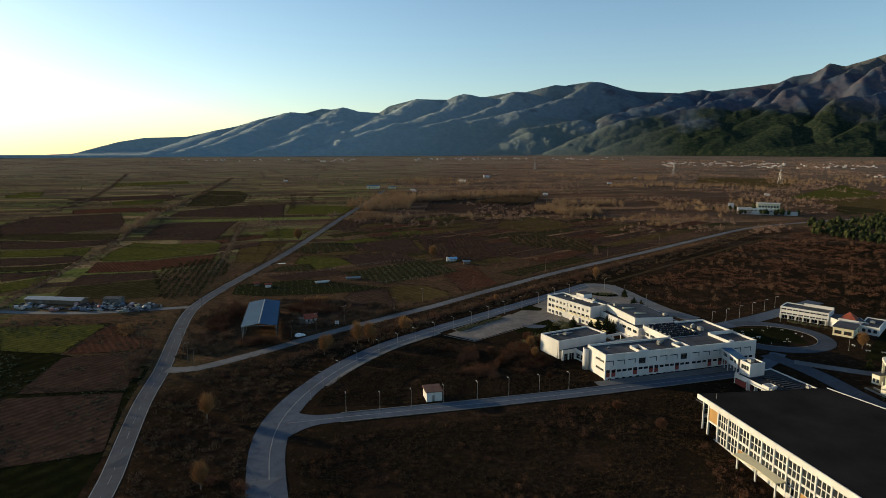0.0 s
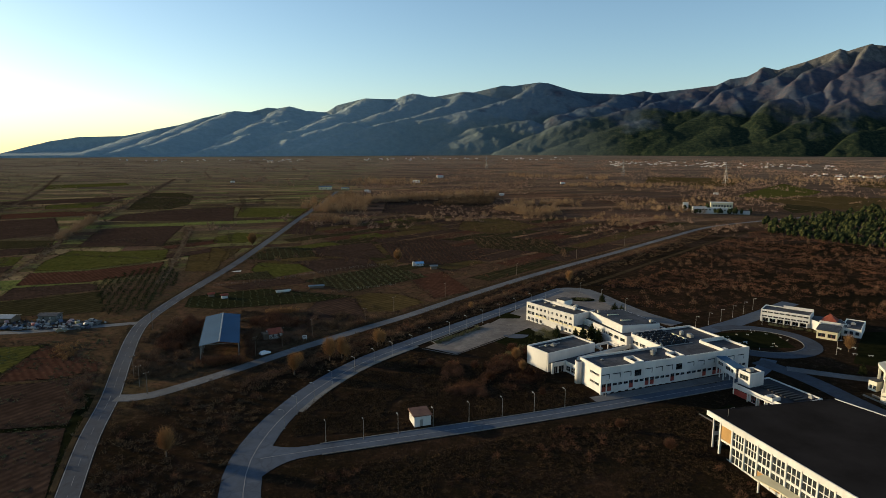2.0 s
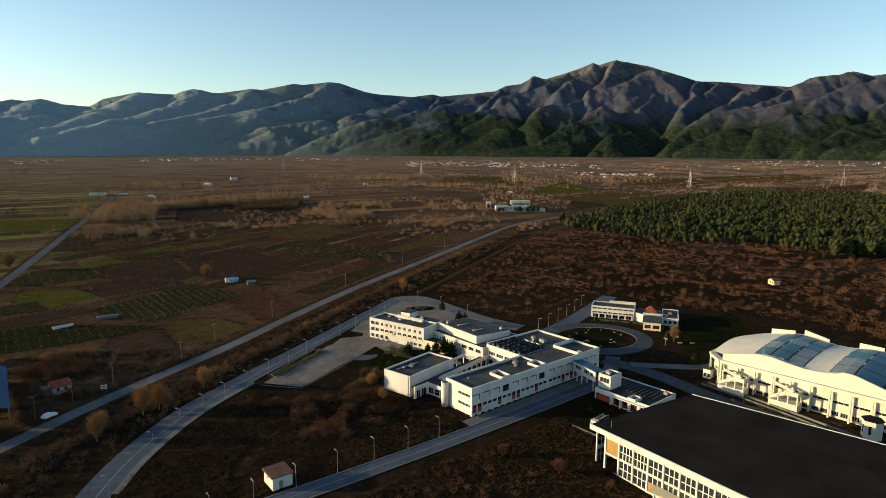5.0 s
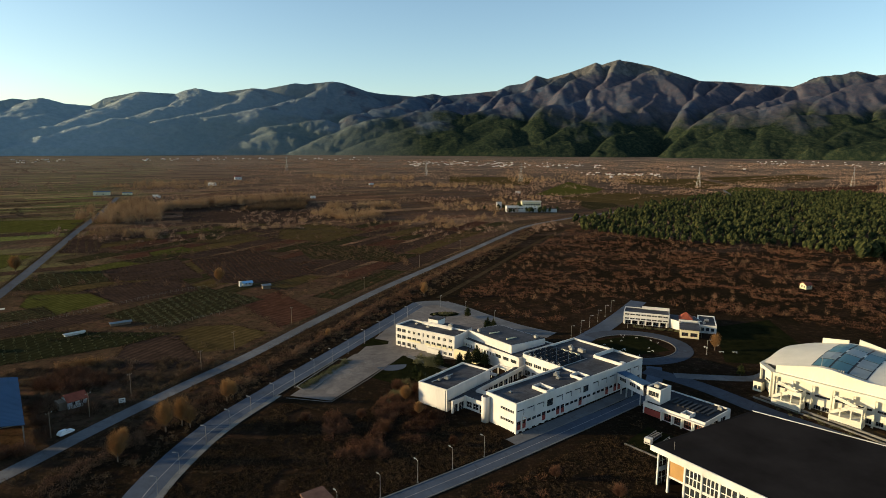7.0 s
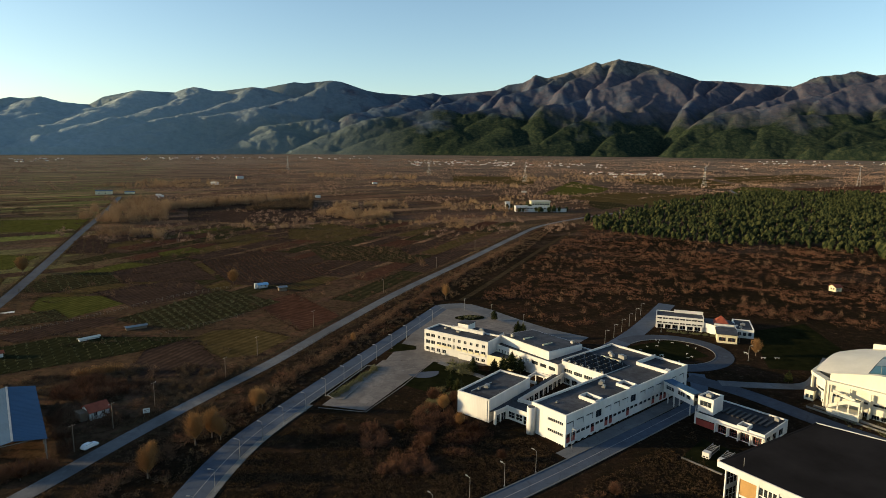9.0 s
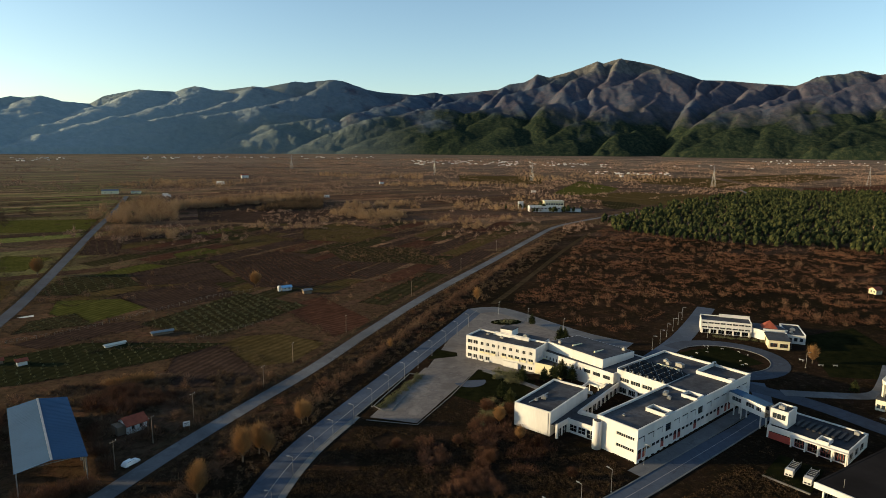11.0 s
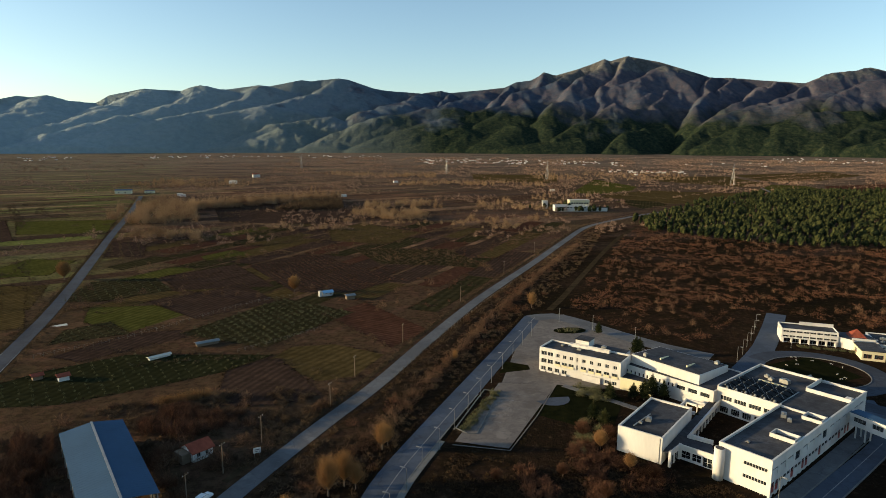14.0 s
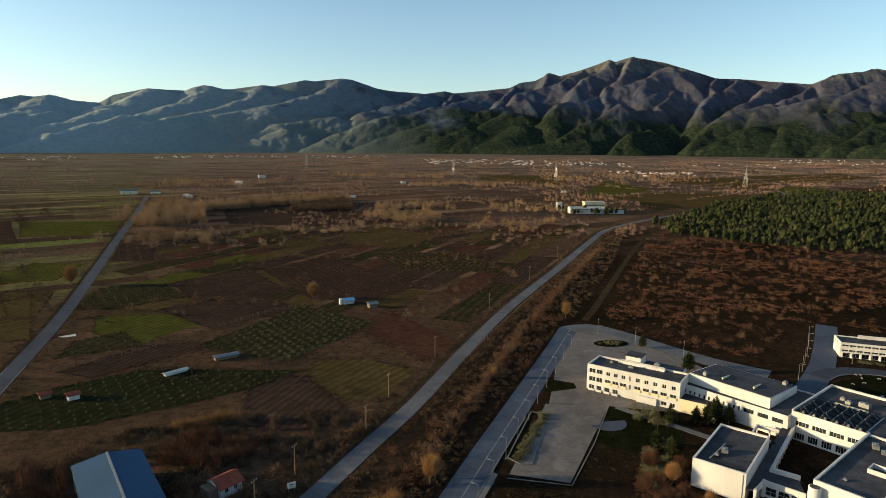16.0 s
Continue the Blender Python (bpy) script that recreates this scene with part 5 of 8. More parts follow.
def build_bridge():
    p, q = Vector((98.6, 168.9, 0)), Vector((101.6, 157.2, 0))
    ln = (q - p).length
    a = math.degrees(math.atan2(q.y - p.y, q.x - p.x))
    t = thing("footbridge", pose(p.x, p.y, 0, 0, 0, a), "white enclosed footbridge on slim columns", "footbridge")
    wall(t, pose(0, -1.6, 4.1), ln, 3.4, [(1.0, 4.2, 1.2, 2.5), (5.8, 8.6, 1.2, 2.5), (9.2, 10.8, 1.2, 2.5)], "white_wall", 2)
    wall(t, pose(ln, 1.6, 4.1, 0, 0, 180), ln, 3.4, [(1.0, 4.2, 1.2, 2.5), (6.0, 10.0, 1.2, 2.5)], "white_wall", 2)
    part("deck", boxes((0, ln, -1.3, 1.3, 4.1, 4.4)), M["concrete"], t)
    part("roof", boxes((0, ln, -1.75, 1.75, 7.5, 7.7)), M["steel_blue"], t)
    for x in (1.5, 4.0, 10.5):
        for y in (-1.3, 1.0):
            part("column", boxes((x, x + 0.3, y, y + 0.3, 0, 4.1)), M["white_wall"], t)


build_bridge()


# ---- office building ----
def build_office():
    t = thing("office_building", pose(134.5, 243.6, 1.5, 0, 0, -29.0), "white two-storey office block with strip windows", "office building")
    strips = [(0.5 + k * 2.35, 2.6 + k * 2.35, z, z + 0.75) for k in range(8) for z in (2.3, 4.2)]
    wall(t, Matrix(), 19.5, 5.7, strips + [(0.9 + k * 3.0, 3.3 + k * 3.0, 0.2, 1.9) for k in range(6)], "white_wall", 1)
    wall(t, pose(19.5, 0.3, 0, 0, 0, 90), 9.4, 5.7, [], "white_wall")
    wall(t, pose(19.5, 10, 0, 0, 0, 180), 19.5, 5.7, [], "white_wall")
    wall(t, pose(0, 9.7, 0, 0, 0, 270), 9.4, 5.7, row_of(1, 8, 3, 1.4, 4.0, 5.0), "white_wall")
    part("roof", boxes((0.3, 19.2, 0.3, 9.7, 5.1, 5.3)), M["roof_felt"], t)
    part("floor_slab", boxes((0.3, 19.2, 0.3, 9.7, -0.3, 0.05)), M["concrete"], t)
    part("rear_parapet", boxes((7.5, 19.5, 9.0, 9.4, 5.3, 6.6)), M["white_wall"], t)
    for k in range(7):
        part("pier", boxes((0.4 + k * 3.0, 0.8 + k * 3.0, -0.8, 0.0, -0.3, 2.1)), M["white_wall"], t)
    part("ledge", boxes((0, 19.5, -0.9, 0.0, 2.1, 2.25)), M["white_wall"], t)
    # link, front pavilion and rear wing
    part("link", prism(bmesh.new(), [(19.5, 1.0), (24.0, -3.0), (33.0, 2.0), (30.0, 9.0), (19.5, 9.0)], -0.3, 4.0), M["white_wall"], t)
    part("link_roof", prism(bmesh.new(), [(19.8, 1.3), (24.0, -2.7), (32.6, 2.2), (29.8, 8.7), (19.8, 8.7)], 4.0, 4.1), M["roof_felt"], t)
    m = pose(24.0, -13.4, -0.1)
    for s, length, hs in ((pose(0, 0, 0), 7.4, [(0.6, 3.2, 0.8, 2.4), (4.0, 6.8, 0.8, 2.4)]), (pose(7.4, 0.3, 0, 0, 0, 90), 10.0, [(1, 3, 1, 2.4)]), (pose(7.4, 10.6, 0, 0, 0, 180), 7.4, []), (pose(0, 10.3, 0, 0, 0, 270), 10.0, [(1, 4, 1, 2.4)])):
        wall(t, m @ s, length, 3.6, hs, "cream_wall", 1, 0, "frame_red")
    p = part("pavilion_roof", boxes((-0.4, 7.8, -0.4, 11.0, 3.6, 3.8)), M["roof_felt"], t)
    p.matrix_local = m
    bm = bmesh.new()
    base = [bm.verts.new(c) for c in ((23.4, 1.6, 4.1), (29.4, 1.6, 4.1), (29.4, 7.6, 4.1), (23.4, 7.6, 4.1))]
    tip = bm.verts.new((26.4, 4.6, 6.9))
    for k in range(4):
        bm.faces.new((base[k], base[(k + 1) % 4], tip))
    bm.faces.new(base[::-1])
    part("pyramid_roof", bm, M["tile_red"], t, "red tiled pyramid roof light")
    part("rear_wing", boxes((31.6, 38.7, -3.0, 13.0, -0.3, 3.5)), M["white_wall"], t)
    part("rear_wing_roof", boxes((32.0, 38.3, -2.6, 12.6, 3.5, 3.55)), M["roof_felt"], t)
    part("rear_wing_parapet", boxes((31.6, 32.0, -3.0, 13.0, 3.5, 3.9), (38.3, 38.7, -3.0, 13.0, 3.5, 3.9), (32.0, 38.3, 12.6, 13.0, 3.5, 3.9)), M["white_wall"], t)

    part("link_parapet", boxes((23.4, 31.0, -2.4, -2.1, 4.1, 4.9)), M["white_wall"], t)
    unit(t, 35.0, 4.0, 3.55, 1.8, 1.2, 0.9)
    unit(t, 33.8, -0.5, 3.55, 1.2, 1.0, 0.7)
    for k in range(3):
        part("wing_window", boxes((32.6 + k * 2.0, 33.8 + k * 2.0, -3.06, -3.01, 1.0, 2.4)), M["glass_dark"], t)


build_office()


# ---- sports hall with the dark roof ----
def build_sports_hall():
    t = thing("sports_hall", pose(82.9, 113.6, -2.2, 0, 0, -64.0), "long sports hall with glazed bays under a dark roof", "sports hall")
    inv = t.matrix_world.inverted()
    plan = [(81.8, 117.2), (119.3, 132.1), (154.6, 88.7), (109.5, 60.3)]
    loc = [(inv @ Vector((x, y, 0))).to_2d() for x, y in plan]
    loc = [(v.x, v.y) for v in loc]
    c = Vector((sum(p[0] for p in loc) / 4, sum(p[1] for p in loc) / 4))
    inset = [tuple(c + (Vector(p) - c) * 0.985) for p in loc]
    part("roof", prism(bmesh.new(), inset, 10.6, 11.05), M["roof_dark"], t, "dark bitumen roof")
    bm = bmesh.new()
    for k in range(4):
        a, b = Vector(loc[k]), Vector(loc[(k + 1) % 4])
        ai, bi = Vector(inset[k]), Vector(inset[(k + 1) % 4])
        if k == 0:
            part("roof_edge", prism(bmesh.new(), [tuple(a), tuple(b), tuple(bi), tuple(ai)], 10.0, 11.1), M["roof_dark"], t)
            continue
        prism(bm, [tuple(a), tuple(b), tuple(bi), tuple(ai)], 9.9, 11.2)
    part("fascia", bm, M["white_wall"], t, "deep white roof fascia")
    part("soffit", prism(bmesh.new(), [tuple(c + (Vector(p) - c) * 0.98) for p in loc], 10.2, 10.5), M["white_wall"], t)
    # glazed west front, bay by bay
    n, bay = 14, 4.25
    for k in range(n + 1):
        part("column", boxes((1.0 + k * bay, 1.45 + k * bay, 0.9, 1.4, -1.2, 10.2)), M["white_wall"], t)
    part("floor_beam", boxes((1.0, 1.4 + n * bay, 1.02, 1.3, 5.0, 5.5), (1.0, 1.4 + n * bay, 1.02, 1.3, 9.2, 10.2), (1.0, 1.4 + n * bay, 1.02, 1.3, -1.2, 1.0)), M["white_wall"], t)
    for k in range(n):
        x = 1.45 + k * bay
        w = bay - 0.45
        if k == 0:
            part("infill_panel", boxes((x, x + w, 1.1, 1.25, 5.5, 9.2)), M["orange"], t, "orange infill panel")
            continue
        window(t, pose(x, 1.0, 5.5), w, 3.7, 2 if k > 2 else 3, 1, bar=0.11)
        if k in (3, 4, 8, 9):
            part("infill_panel", boxes((x, x + w, 1.1, 1.25, 1.0, 3.2)), M["orange"], t, "orange infill panel")
            window(t, pose(x, 1.0, 3.2), w, 1.8, 2, 0, bar=0.11)
        else:
            window(t, pose(x, 1.0, 1.0), w, 4.0, 2, 1, bar=0.11)
    # the other walls, set back under the eaves
    ins = [tuple(c + (Vector(p) - c) * 0.955) for p in loc]
    for k in range(4):
        a, b = Vector(ins[k]), Vector(ins[(k + 1) % 4])
        if k == 3:
            continue
        d = b - a
        ang = math.degrees(math.atan2(d.y, d.x))
        m = pose(b.x, b.y, -1.0, 0, 0, ang + 180)
        nb = int(d.length / 4.5)
        st = d.length / nb
        hs = [(j * st + 0.4, (j + 1) * st - 0.4, z0, z1) for j in range(nb) for z0, z1 in ((2.2, 5.6), (6.6, 9.8))]
        wall(t, m, d.length, 11.2, hs, "white_wall", 2, 1)
    part("floor_slab", prism(bmesh.new(), ins, -1.2, -0.9), M["concrete"], t)
    # entrance canopy
    part("canopy", prism(bmesh.new(), [(17.0, -3.0), (24.0, -1.9), (31.5, -2.2), (31.5, 0.9), (17.0, 0.9)], 3.45, 3.65), M["cream_wall"], t)
    for x, y in ((18.2, -2.4), (24.0, -1.7), (31.0, -1.9)):
        part("canopy_post", boxes((x, x + 0.35, y, y + 0.35, -0.8, 3.4)), M["white_wall"], t)
    part("rooftop_mast", tube(bmesh.new(), (0.8, 3.5, 11.0), (0.8, 3.5, 13.0), 0.06), M["galv"], t)


build_sports_hall()


# ---- arena with the waved roof ----
def build_arena():
    t = thing("arena", pose(146.5, 158.5, -0.6, 0, 0, -56.6), "cream sports arena with a waved blue panel roof", "arena")
    prof = [(-6, 10.6), (0, 11.9), (8, 13.7), (12, 14.5), (15.5, 14.5), (20.6, 13.7), (25, 13.2), (29, 13.3), (34.9, 14.3), (38.5, 14.3), (49, 11.3), (56, 9.6)]

    def top(x, y):
        z = np.interp(x, *zip(*prof))
        return float(z) + 1.5 * math.sin(math.pi * min(max(y, 0), 34) / 40.0)

    plan = [(-5, 5), (0, 0), (49, 0), (55, 6.6), (54, 30), (49, 35), (0, 35), (-5, 27)]
    # lower walls
    for k in range(len(plan)):
        a, b = Vector(plan[k]), Vector(plan[(k + 1) % len(plan)])
        d = b - a
        m = pose(a.x, a.y, 0, 0, 0, math.degrees(math.atan2(d.y, d.x)))
        hs, n = [], max(1, int(d.length / 5.4))
        st = d.length / n
        for j in range(n):
            hs += [(j * st + 0.5, (j + 0.5) * st - 0.25, 0.8, 2.2), ((j + 0.5) * st + 0.25, (j + 1) * st - 0.5, 0.8, 2.2), (j * st + 0.6, (j + 1) * st - 0.6, 4.7, 5.5)]
        wall(t, m, d.length, 9.4, hs, "cream_light", 2)
        for j in range(n + 1):
            c = part("column", boxes((j * st - 0.25, j * st + 0.25, -1.5, -0.9, -0.5, 9.4)), M["cream_light"], t)
            c.matrix_local = m
        e = part("eave", boxes((-0.4, d.length + 0.4, -1.8, 0.3, 9.4, 9.8), (-0.4, d.length + 0.4, -1.6, -1.3, 8.7, 9.4)), M["cream_light"], t)
        e.matrix_local = m
    # parapet that follows the wave along the front
    bm = bmesh.new()
    xs = [min(49.0, k * 1.4) for k in range(36)]
    rows = [[bm.verts.new(c) for c in ((x, -0.6, 9.75), (x, 0.2, 9.75), (x, 0.2, top(x, 0) + (0.5 if x > 34.5 else 0.0)), (x, -0.6, top(x, 0) + (0.5 if x > 34.5 else 0.0)))] for x in xs]
    for a, b in zip(rows, rows[1:]):
        for k in range(4):
            j = (k + 1) % 4
            bm.faces.new((a[k], a[j], b[j], b[k]))
    bm.faces.new(rows[0][::-1]), bm.faces.new(rows[-1])
    bmesh.ops.recalc_face_normals(bm, faces=bm.faces)
    part("front_parapet", bm, M["cream_light"], t)
    # roof shell
    bm = bmesh.new()
    nx, ny = 40, 16
    grid = [[None] * (ny + 1) for _ in range(nx + 1)]
    for i in range(nx + 1):
        for j in range(ny + 1):
            x, y = -5.5 + 61 * i / nx, 0.2 + 34.4 * j / ny
            edge = max(0.0, 1 - abs(x + 5.5) / 5.5) + max(0.0, (x - 50) / 5.5)
            yy = y
            if edge > 0:
                yy = 17 + (y - 17) * (1 - 0.3 * min(edge, 1))
            grid[i][j] = bm.verts.new((x, yy, top(x, y) - 0.5))
    for i in range(nx):
        for j in range(ny):
            bm.faces.new((grid[i][j], grid[i + 1][j], grid[i + 1][j + 1], grid[i][j + 1]))
    part("roof_shell", bm, M["roof_white"], t, "pale waved roof shell", True)
    bm = bmesh.new()
    prism(bm, [(-4.6, 5), (0.2, 0.6), (48.8, 0.6), (54.6, 6.8), (53.6, 29.8), (48.8, 34.6), (0.2, 34.6), (-4.6, 26.8)], 9.3, 9.6)
    part("ceiling_slab", bm, M["concrete"], t)

    # blue panels with dark gutters between them
    def panel(x0, x1, y0, y1, mat, lift=0.12):
        bm = bmesh.new()
        n = 5
        lo, hi = [], []
        for k in range(n + 1):
            x = x0 + (x1 - x0) * k / n
            lo.append((bm.verts.new((x, y0, top(x, y0) - 0.5 + lift)), bm.verts.new((x, y1, top(x, y1) - 0.5 + lift))))
            hi.append((bm.verts.new((x, y0, top(x, y0) - 0.75)), bm.verts.new((x, y1, top(x, y1) - 0.75))))
        for k in range(n):
            bm.faces.new((lo[k][0], lo[k + 1][0], lo[k + 1][1], lo[k][1]))
            bm.faces.new((hi[k][0], hi[k + 1][0], lo[k + 1][0], lo[k][0]))
            bm.faces.new((lo[k][1], lo[k + 1][1], hi[k + 1][1], hi[k][1]))
        bm.faces.new((lo[0][0], lo[0][1], hi[0][1], hi[0][0]))
        bm.faces.new((hi[n][0], hi[n][1], lo[n][1], lo[n][0]))
        bmesh.ops.recalc_face_normals(bm, faces=bm.faces)
        part("roof_panel", bm, M[mat], t)

    for xs, pale in (((9.0, 14.0, 19.0, 24.0), 0), ((31.0, 37.5, 45.0, 54.0), 1)):
        ys = (2.0, 9.0, 17.0, 25.0, 32.5)
        for i in range(3):
            for j in range(4):
                clear = (pale == 0 and (i, j) in ((2, 0), (2, 1), (0, 1), (1, 2))) or (pale == 1 and (i, j) in ((0, 0), (0, 1)))
                panel(xs[i] + 0.3, xs[i + 1] - 0.3, ys[j] + 0.3, ys[j + 1] - 0.3, "roof_clear" if clear else "roof_blue")
        bm = bmesh.new()
        n = 12
        for k in range(n):
            xa, xb = xs[0] + (xs[-1] - xs[0]) * k / n, xs[0] + (xs[-1] - xs[0]) * (k + 1) / n
            vs = [bm.verts.new((x, y, top(x, y) - 0.44)) for x, y in ((xa, 2.0), (xb, 2.0), (xb, 9.0), (xa, 9.0), (xa, 17.0), (xb, 17.0), (xa, 25.0), (xb, 25.0), (xa, 32.5), (xb, 32.5))]
            for q in ((0, 1, 2, 3), (3, 2, 5, 4), (4, 5, 7, 6), (6, 7, 9, 8)):
                bm.faces.new([vs[w] for w in q])
        part("gutter", bm, M["dark"], t)
    for x0, x1 in ((3.0, 11.0), (14.0, 22.0), (31.0, 38.0), (42.0, 50.0)):
        part("rear_fin", prism(bmesh.new(), [(x0, 34.0), (x1, 34.0), (x1, 34.5), (x0, 34.5)], 11.0, [top(x0, 30) + 1.0, top(x1, 30) + 0.2, top(x1, 30) + 0.2, top(x0, 30) + 1.0]), M["cream_light"], t)
    # outside stairs: a walled base, an open loggia and slanting balustrades
    for x in (1.2, 17.2):
        s = part("stair_block", boxes((x, x + 8.4, -6.0, -5.7, -0.8, 2.6), (x, x + 0.3, -5.7, -1.7, -0.8, 2.6), (x + 8.1, x + 8.4, -5.7, -1.7, -0.8, 2.6), (x, x + 8.4, -6.0, -1.7, 2.6, 2.85)), M["cream_light"], t)
        for k in range(12):
            part("step", boxes((x + 0.6 + k * 0.42, x + 1.02 + k * 0.42, -3.4, -1.8, 2.85 + k * 0.2, 3.05 + k * 0.2)), M["concrete"], s)
        for px_, py_ in ((0.0, -6.0), (2.6, -6.0), (5.4, -6.0), (8.05, -6.0), (8.05, -2.4), (0.0, -2.4)):
            part("post", boxes((x + px_, x + px_ + 0.35, py_, py_ + 0.35, 2.85, 5.4)), M["cream_light"], s)
        part("landing", boxes((x + 4.6, x + 8.4, -6.0, -1.7, 5.4, 5.7)), M["cream_light"], s)
        part("parapet", boxes((x + 4.6, x + 8.4, -6.0, -5.75, 5.7, 6.7), (x + 8.15, x + 8.4, -5.75, -1.7, 5.7, 6.7)), M["cream_light"], s)
        part("balustrade", prism(bmesh.new(), [(x, -6.0), (x + 4.6, -6.0), (x + 4.6, -5.7), (x, -5.7)], [2.85, 5.2, 5.2, 2.85], [3.9, 6.4, 6.4, 3.9]), M["cream_light"], s)
        part("upper_balustrade", prism(bmesh.new(), [(x + 0.8, -3.9), (x + 6.6, -3.9), (x + 6.6, -3.6), (x + 0.8, -3.6)], [7.2, 5.6, 5.6, 7.2], [8.2, 6.6, 6.6, 8.2]), M["cream_light"], s)
        part("upper_landing", boxes((x + 0.2, x + 3.2, -3.9, -1.7, 7.0, 7.25)), M["cream_light"], s)
        part("upper_post", boxes((x + 0.4, x + 0.75, -3.9, -3.55, 2.85, 7.0)), M["cream_light"], s)
    an = part("side_annex", boxes((-7.0, -4.4, 1.0, 7.5, -0.8, 4.4)), M["cream_light"], t)
    part("annex_roof", boxes((-7.2, -4.2, 0.8, 7.7, 4.4, 4.6)), M["roof_felt"], an)
    for k in range(2):
        part("annex_window", boxes((-6.6 + k * 1.2, -5.7 + k * 1.2, 0.95, 0.99, 1.8, 3.0)), M["glass_dark"], an)
        part("annex_window", boxes((-7.05, -7.01, 2.0 + k * 2.6, 3.8 + k * 2.6, 1.8, 3.0)), M["glass_dark"], an)
    # six-sided ticket tower
    hexa = [(45 + 2.6 * math.cos(radians(60 * k)), -6.0 + 2.6 * math.sin(radians(60 * k))) for k in range(6)]
    tw = part("ticket_tower", prism(bmesh.new(), hexa, -0.5, 5.0), M["cream_light"], t)
    part("tower_roof", prism(bmesh.new(), [(45 + (x - 45) * 1.1, -6 + (y + 6) * 1.1) for x, y in hexa], 5.0, 5.3), M["roof_dark"], tw)
    for k in (3, 4):
        a = radians(60 * k + 30)
        part("tower_window", boxes((-0.35, 0.35, -0.04, 0.04, 1.2, 3.6)), M["glass_dark"], tw).matrix_local = pose(45 + 2.27 * math.cos(a), -6 + 2.27 * math.sin(a), 0, 0, 0, 60 * k + 120)
    part("mast", tube(bmesh.new(), (12.4, 0.5, 12.0), (12.4, 0.5, 17.5), 0.08), M["galv"], t)
    for k in range(3):
        part("roof_vent", tube(bmesh.new(), (17.0 + k * 0.6, 1.2, 12.0), (17.0 + k * 0.6, 1.2, 14.6), 0.18), M["galv"], t)


M["cream_light"] = plain("pale_cream_render", (0.60, 0.575, 0.475), 0.8, 0.10, 2.5, 0.0, 0.15, True)
M["roof_clear"] = plain("translucent_roof_sheet", (0.16, 0.19, 0.20), 0.3, 0.2, 1.0)
build_arena()
extra("paving_arena", patch_of_land([(139, 160), (162, 112), (168, 116), (147, 163)], 0.04), "track", "rough earth forecourt of the arena", "paving")
for k_, (off, ht) in enumerate(((0.0, 0.5), (2.6, 0.7))):
    extra("terrace_wall", strip([(139.5 + off, 159.0), (150.5 + off, 137.0), (161.0 + off, 114.0)], -0.2, 0.2, ht, 0.8), "concrete", "low weathered terrace wall before the arena", "wall")


# ---- shed, small houses, huts ----
def build_shed():
    a, b, c, d = (-85.7, 149.2), (-73.7, 154.6), (-92.7, 191.4), (-104.6, 184.8)
    ang = math.degrees(math.atan2(c[1] - b[1], c[0] - b[0]))
    t = thing("farm_shed", pose(*a, 0.3, 0, 0, ang), "open farm shed with a blue-grey sheet roof", "shed")
    L, W, e, r = 41.0, 13.3, 6.5, 7.7
    # x runs away along the ridge, y across to the left, so the shed lies on the side of -y
    for y0, y1, z0, z1 in ((0.4, -W / 2, e, r), (-W - 0.4, -W / 2, e, r)):
        bm = bmesh.new()
        prism(bm, [(0, y0), (0.98, y0), (0.98, y1), (0, y1)], [z0 - 0.06, z0 - 0.06, z1 - 0.06, z1 - 0.06], [z0, z0, z1, z1])
        prism(bm, [(0.90, y0), (1.03, y0), (1.03, y1), (0.90, y1)], [z0 - 0.05, z0 - 0.05, z1 - 0.05, z1 - 0.05], [z0 + 0.025, z0 + 0.025, z1 + 0.025, z1 + 0.025])
        me = mesh_of("roof_sheet", bm, M["steel_blue"])
        for k in range(41):
            o = new("roof_sheet", me)
            o.parent = t
            o.matrix_local = pose(-0.6 + k * 1.03, 0, 0)
    part("ridge_cap", boxes((-0.6, 41.6, -W / 2 - 0.25, -W / 2 + 0.25, r + 0.03, r + 0.12)), M["galv"], t)
    for k in range(8):
        for y in (0.0, -W):
            part("post", boxes((k * 5.8, k * 5.8 + 0.25, y - 0.12, y + 0.12, -0.4, e)), M["galv"], t)
    # dark sheets close the open sides in place of the shade inside
    part("dark_end_sheet", boxes((41.0, 41.2, -W, 0, -0.3, 5.8)), M["dark"], t)
    part("dark_side_sheet", boxes((0.4, 41.0, -W - 0.15, -W - 0.13, 1.0, 5.0)), M["dark"], t)
    for k in range(4):
        part("truss", boxes((1.0 + k * 12, 1.2 + k * 12, -W, 0, e - 0.3, e - 0.1)), M["galv"], t)


build_shed()


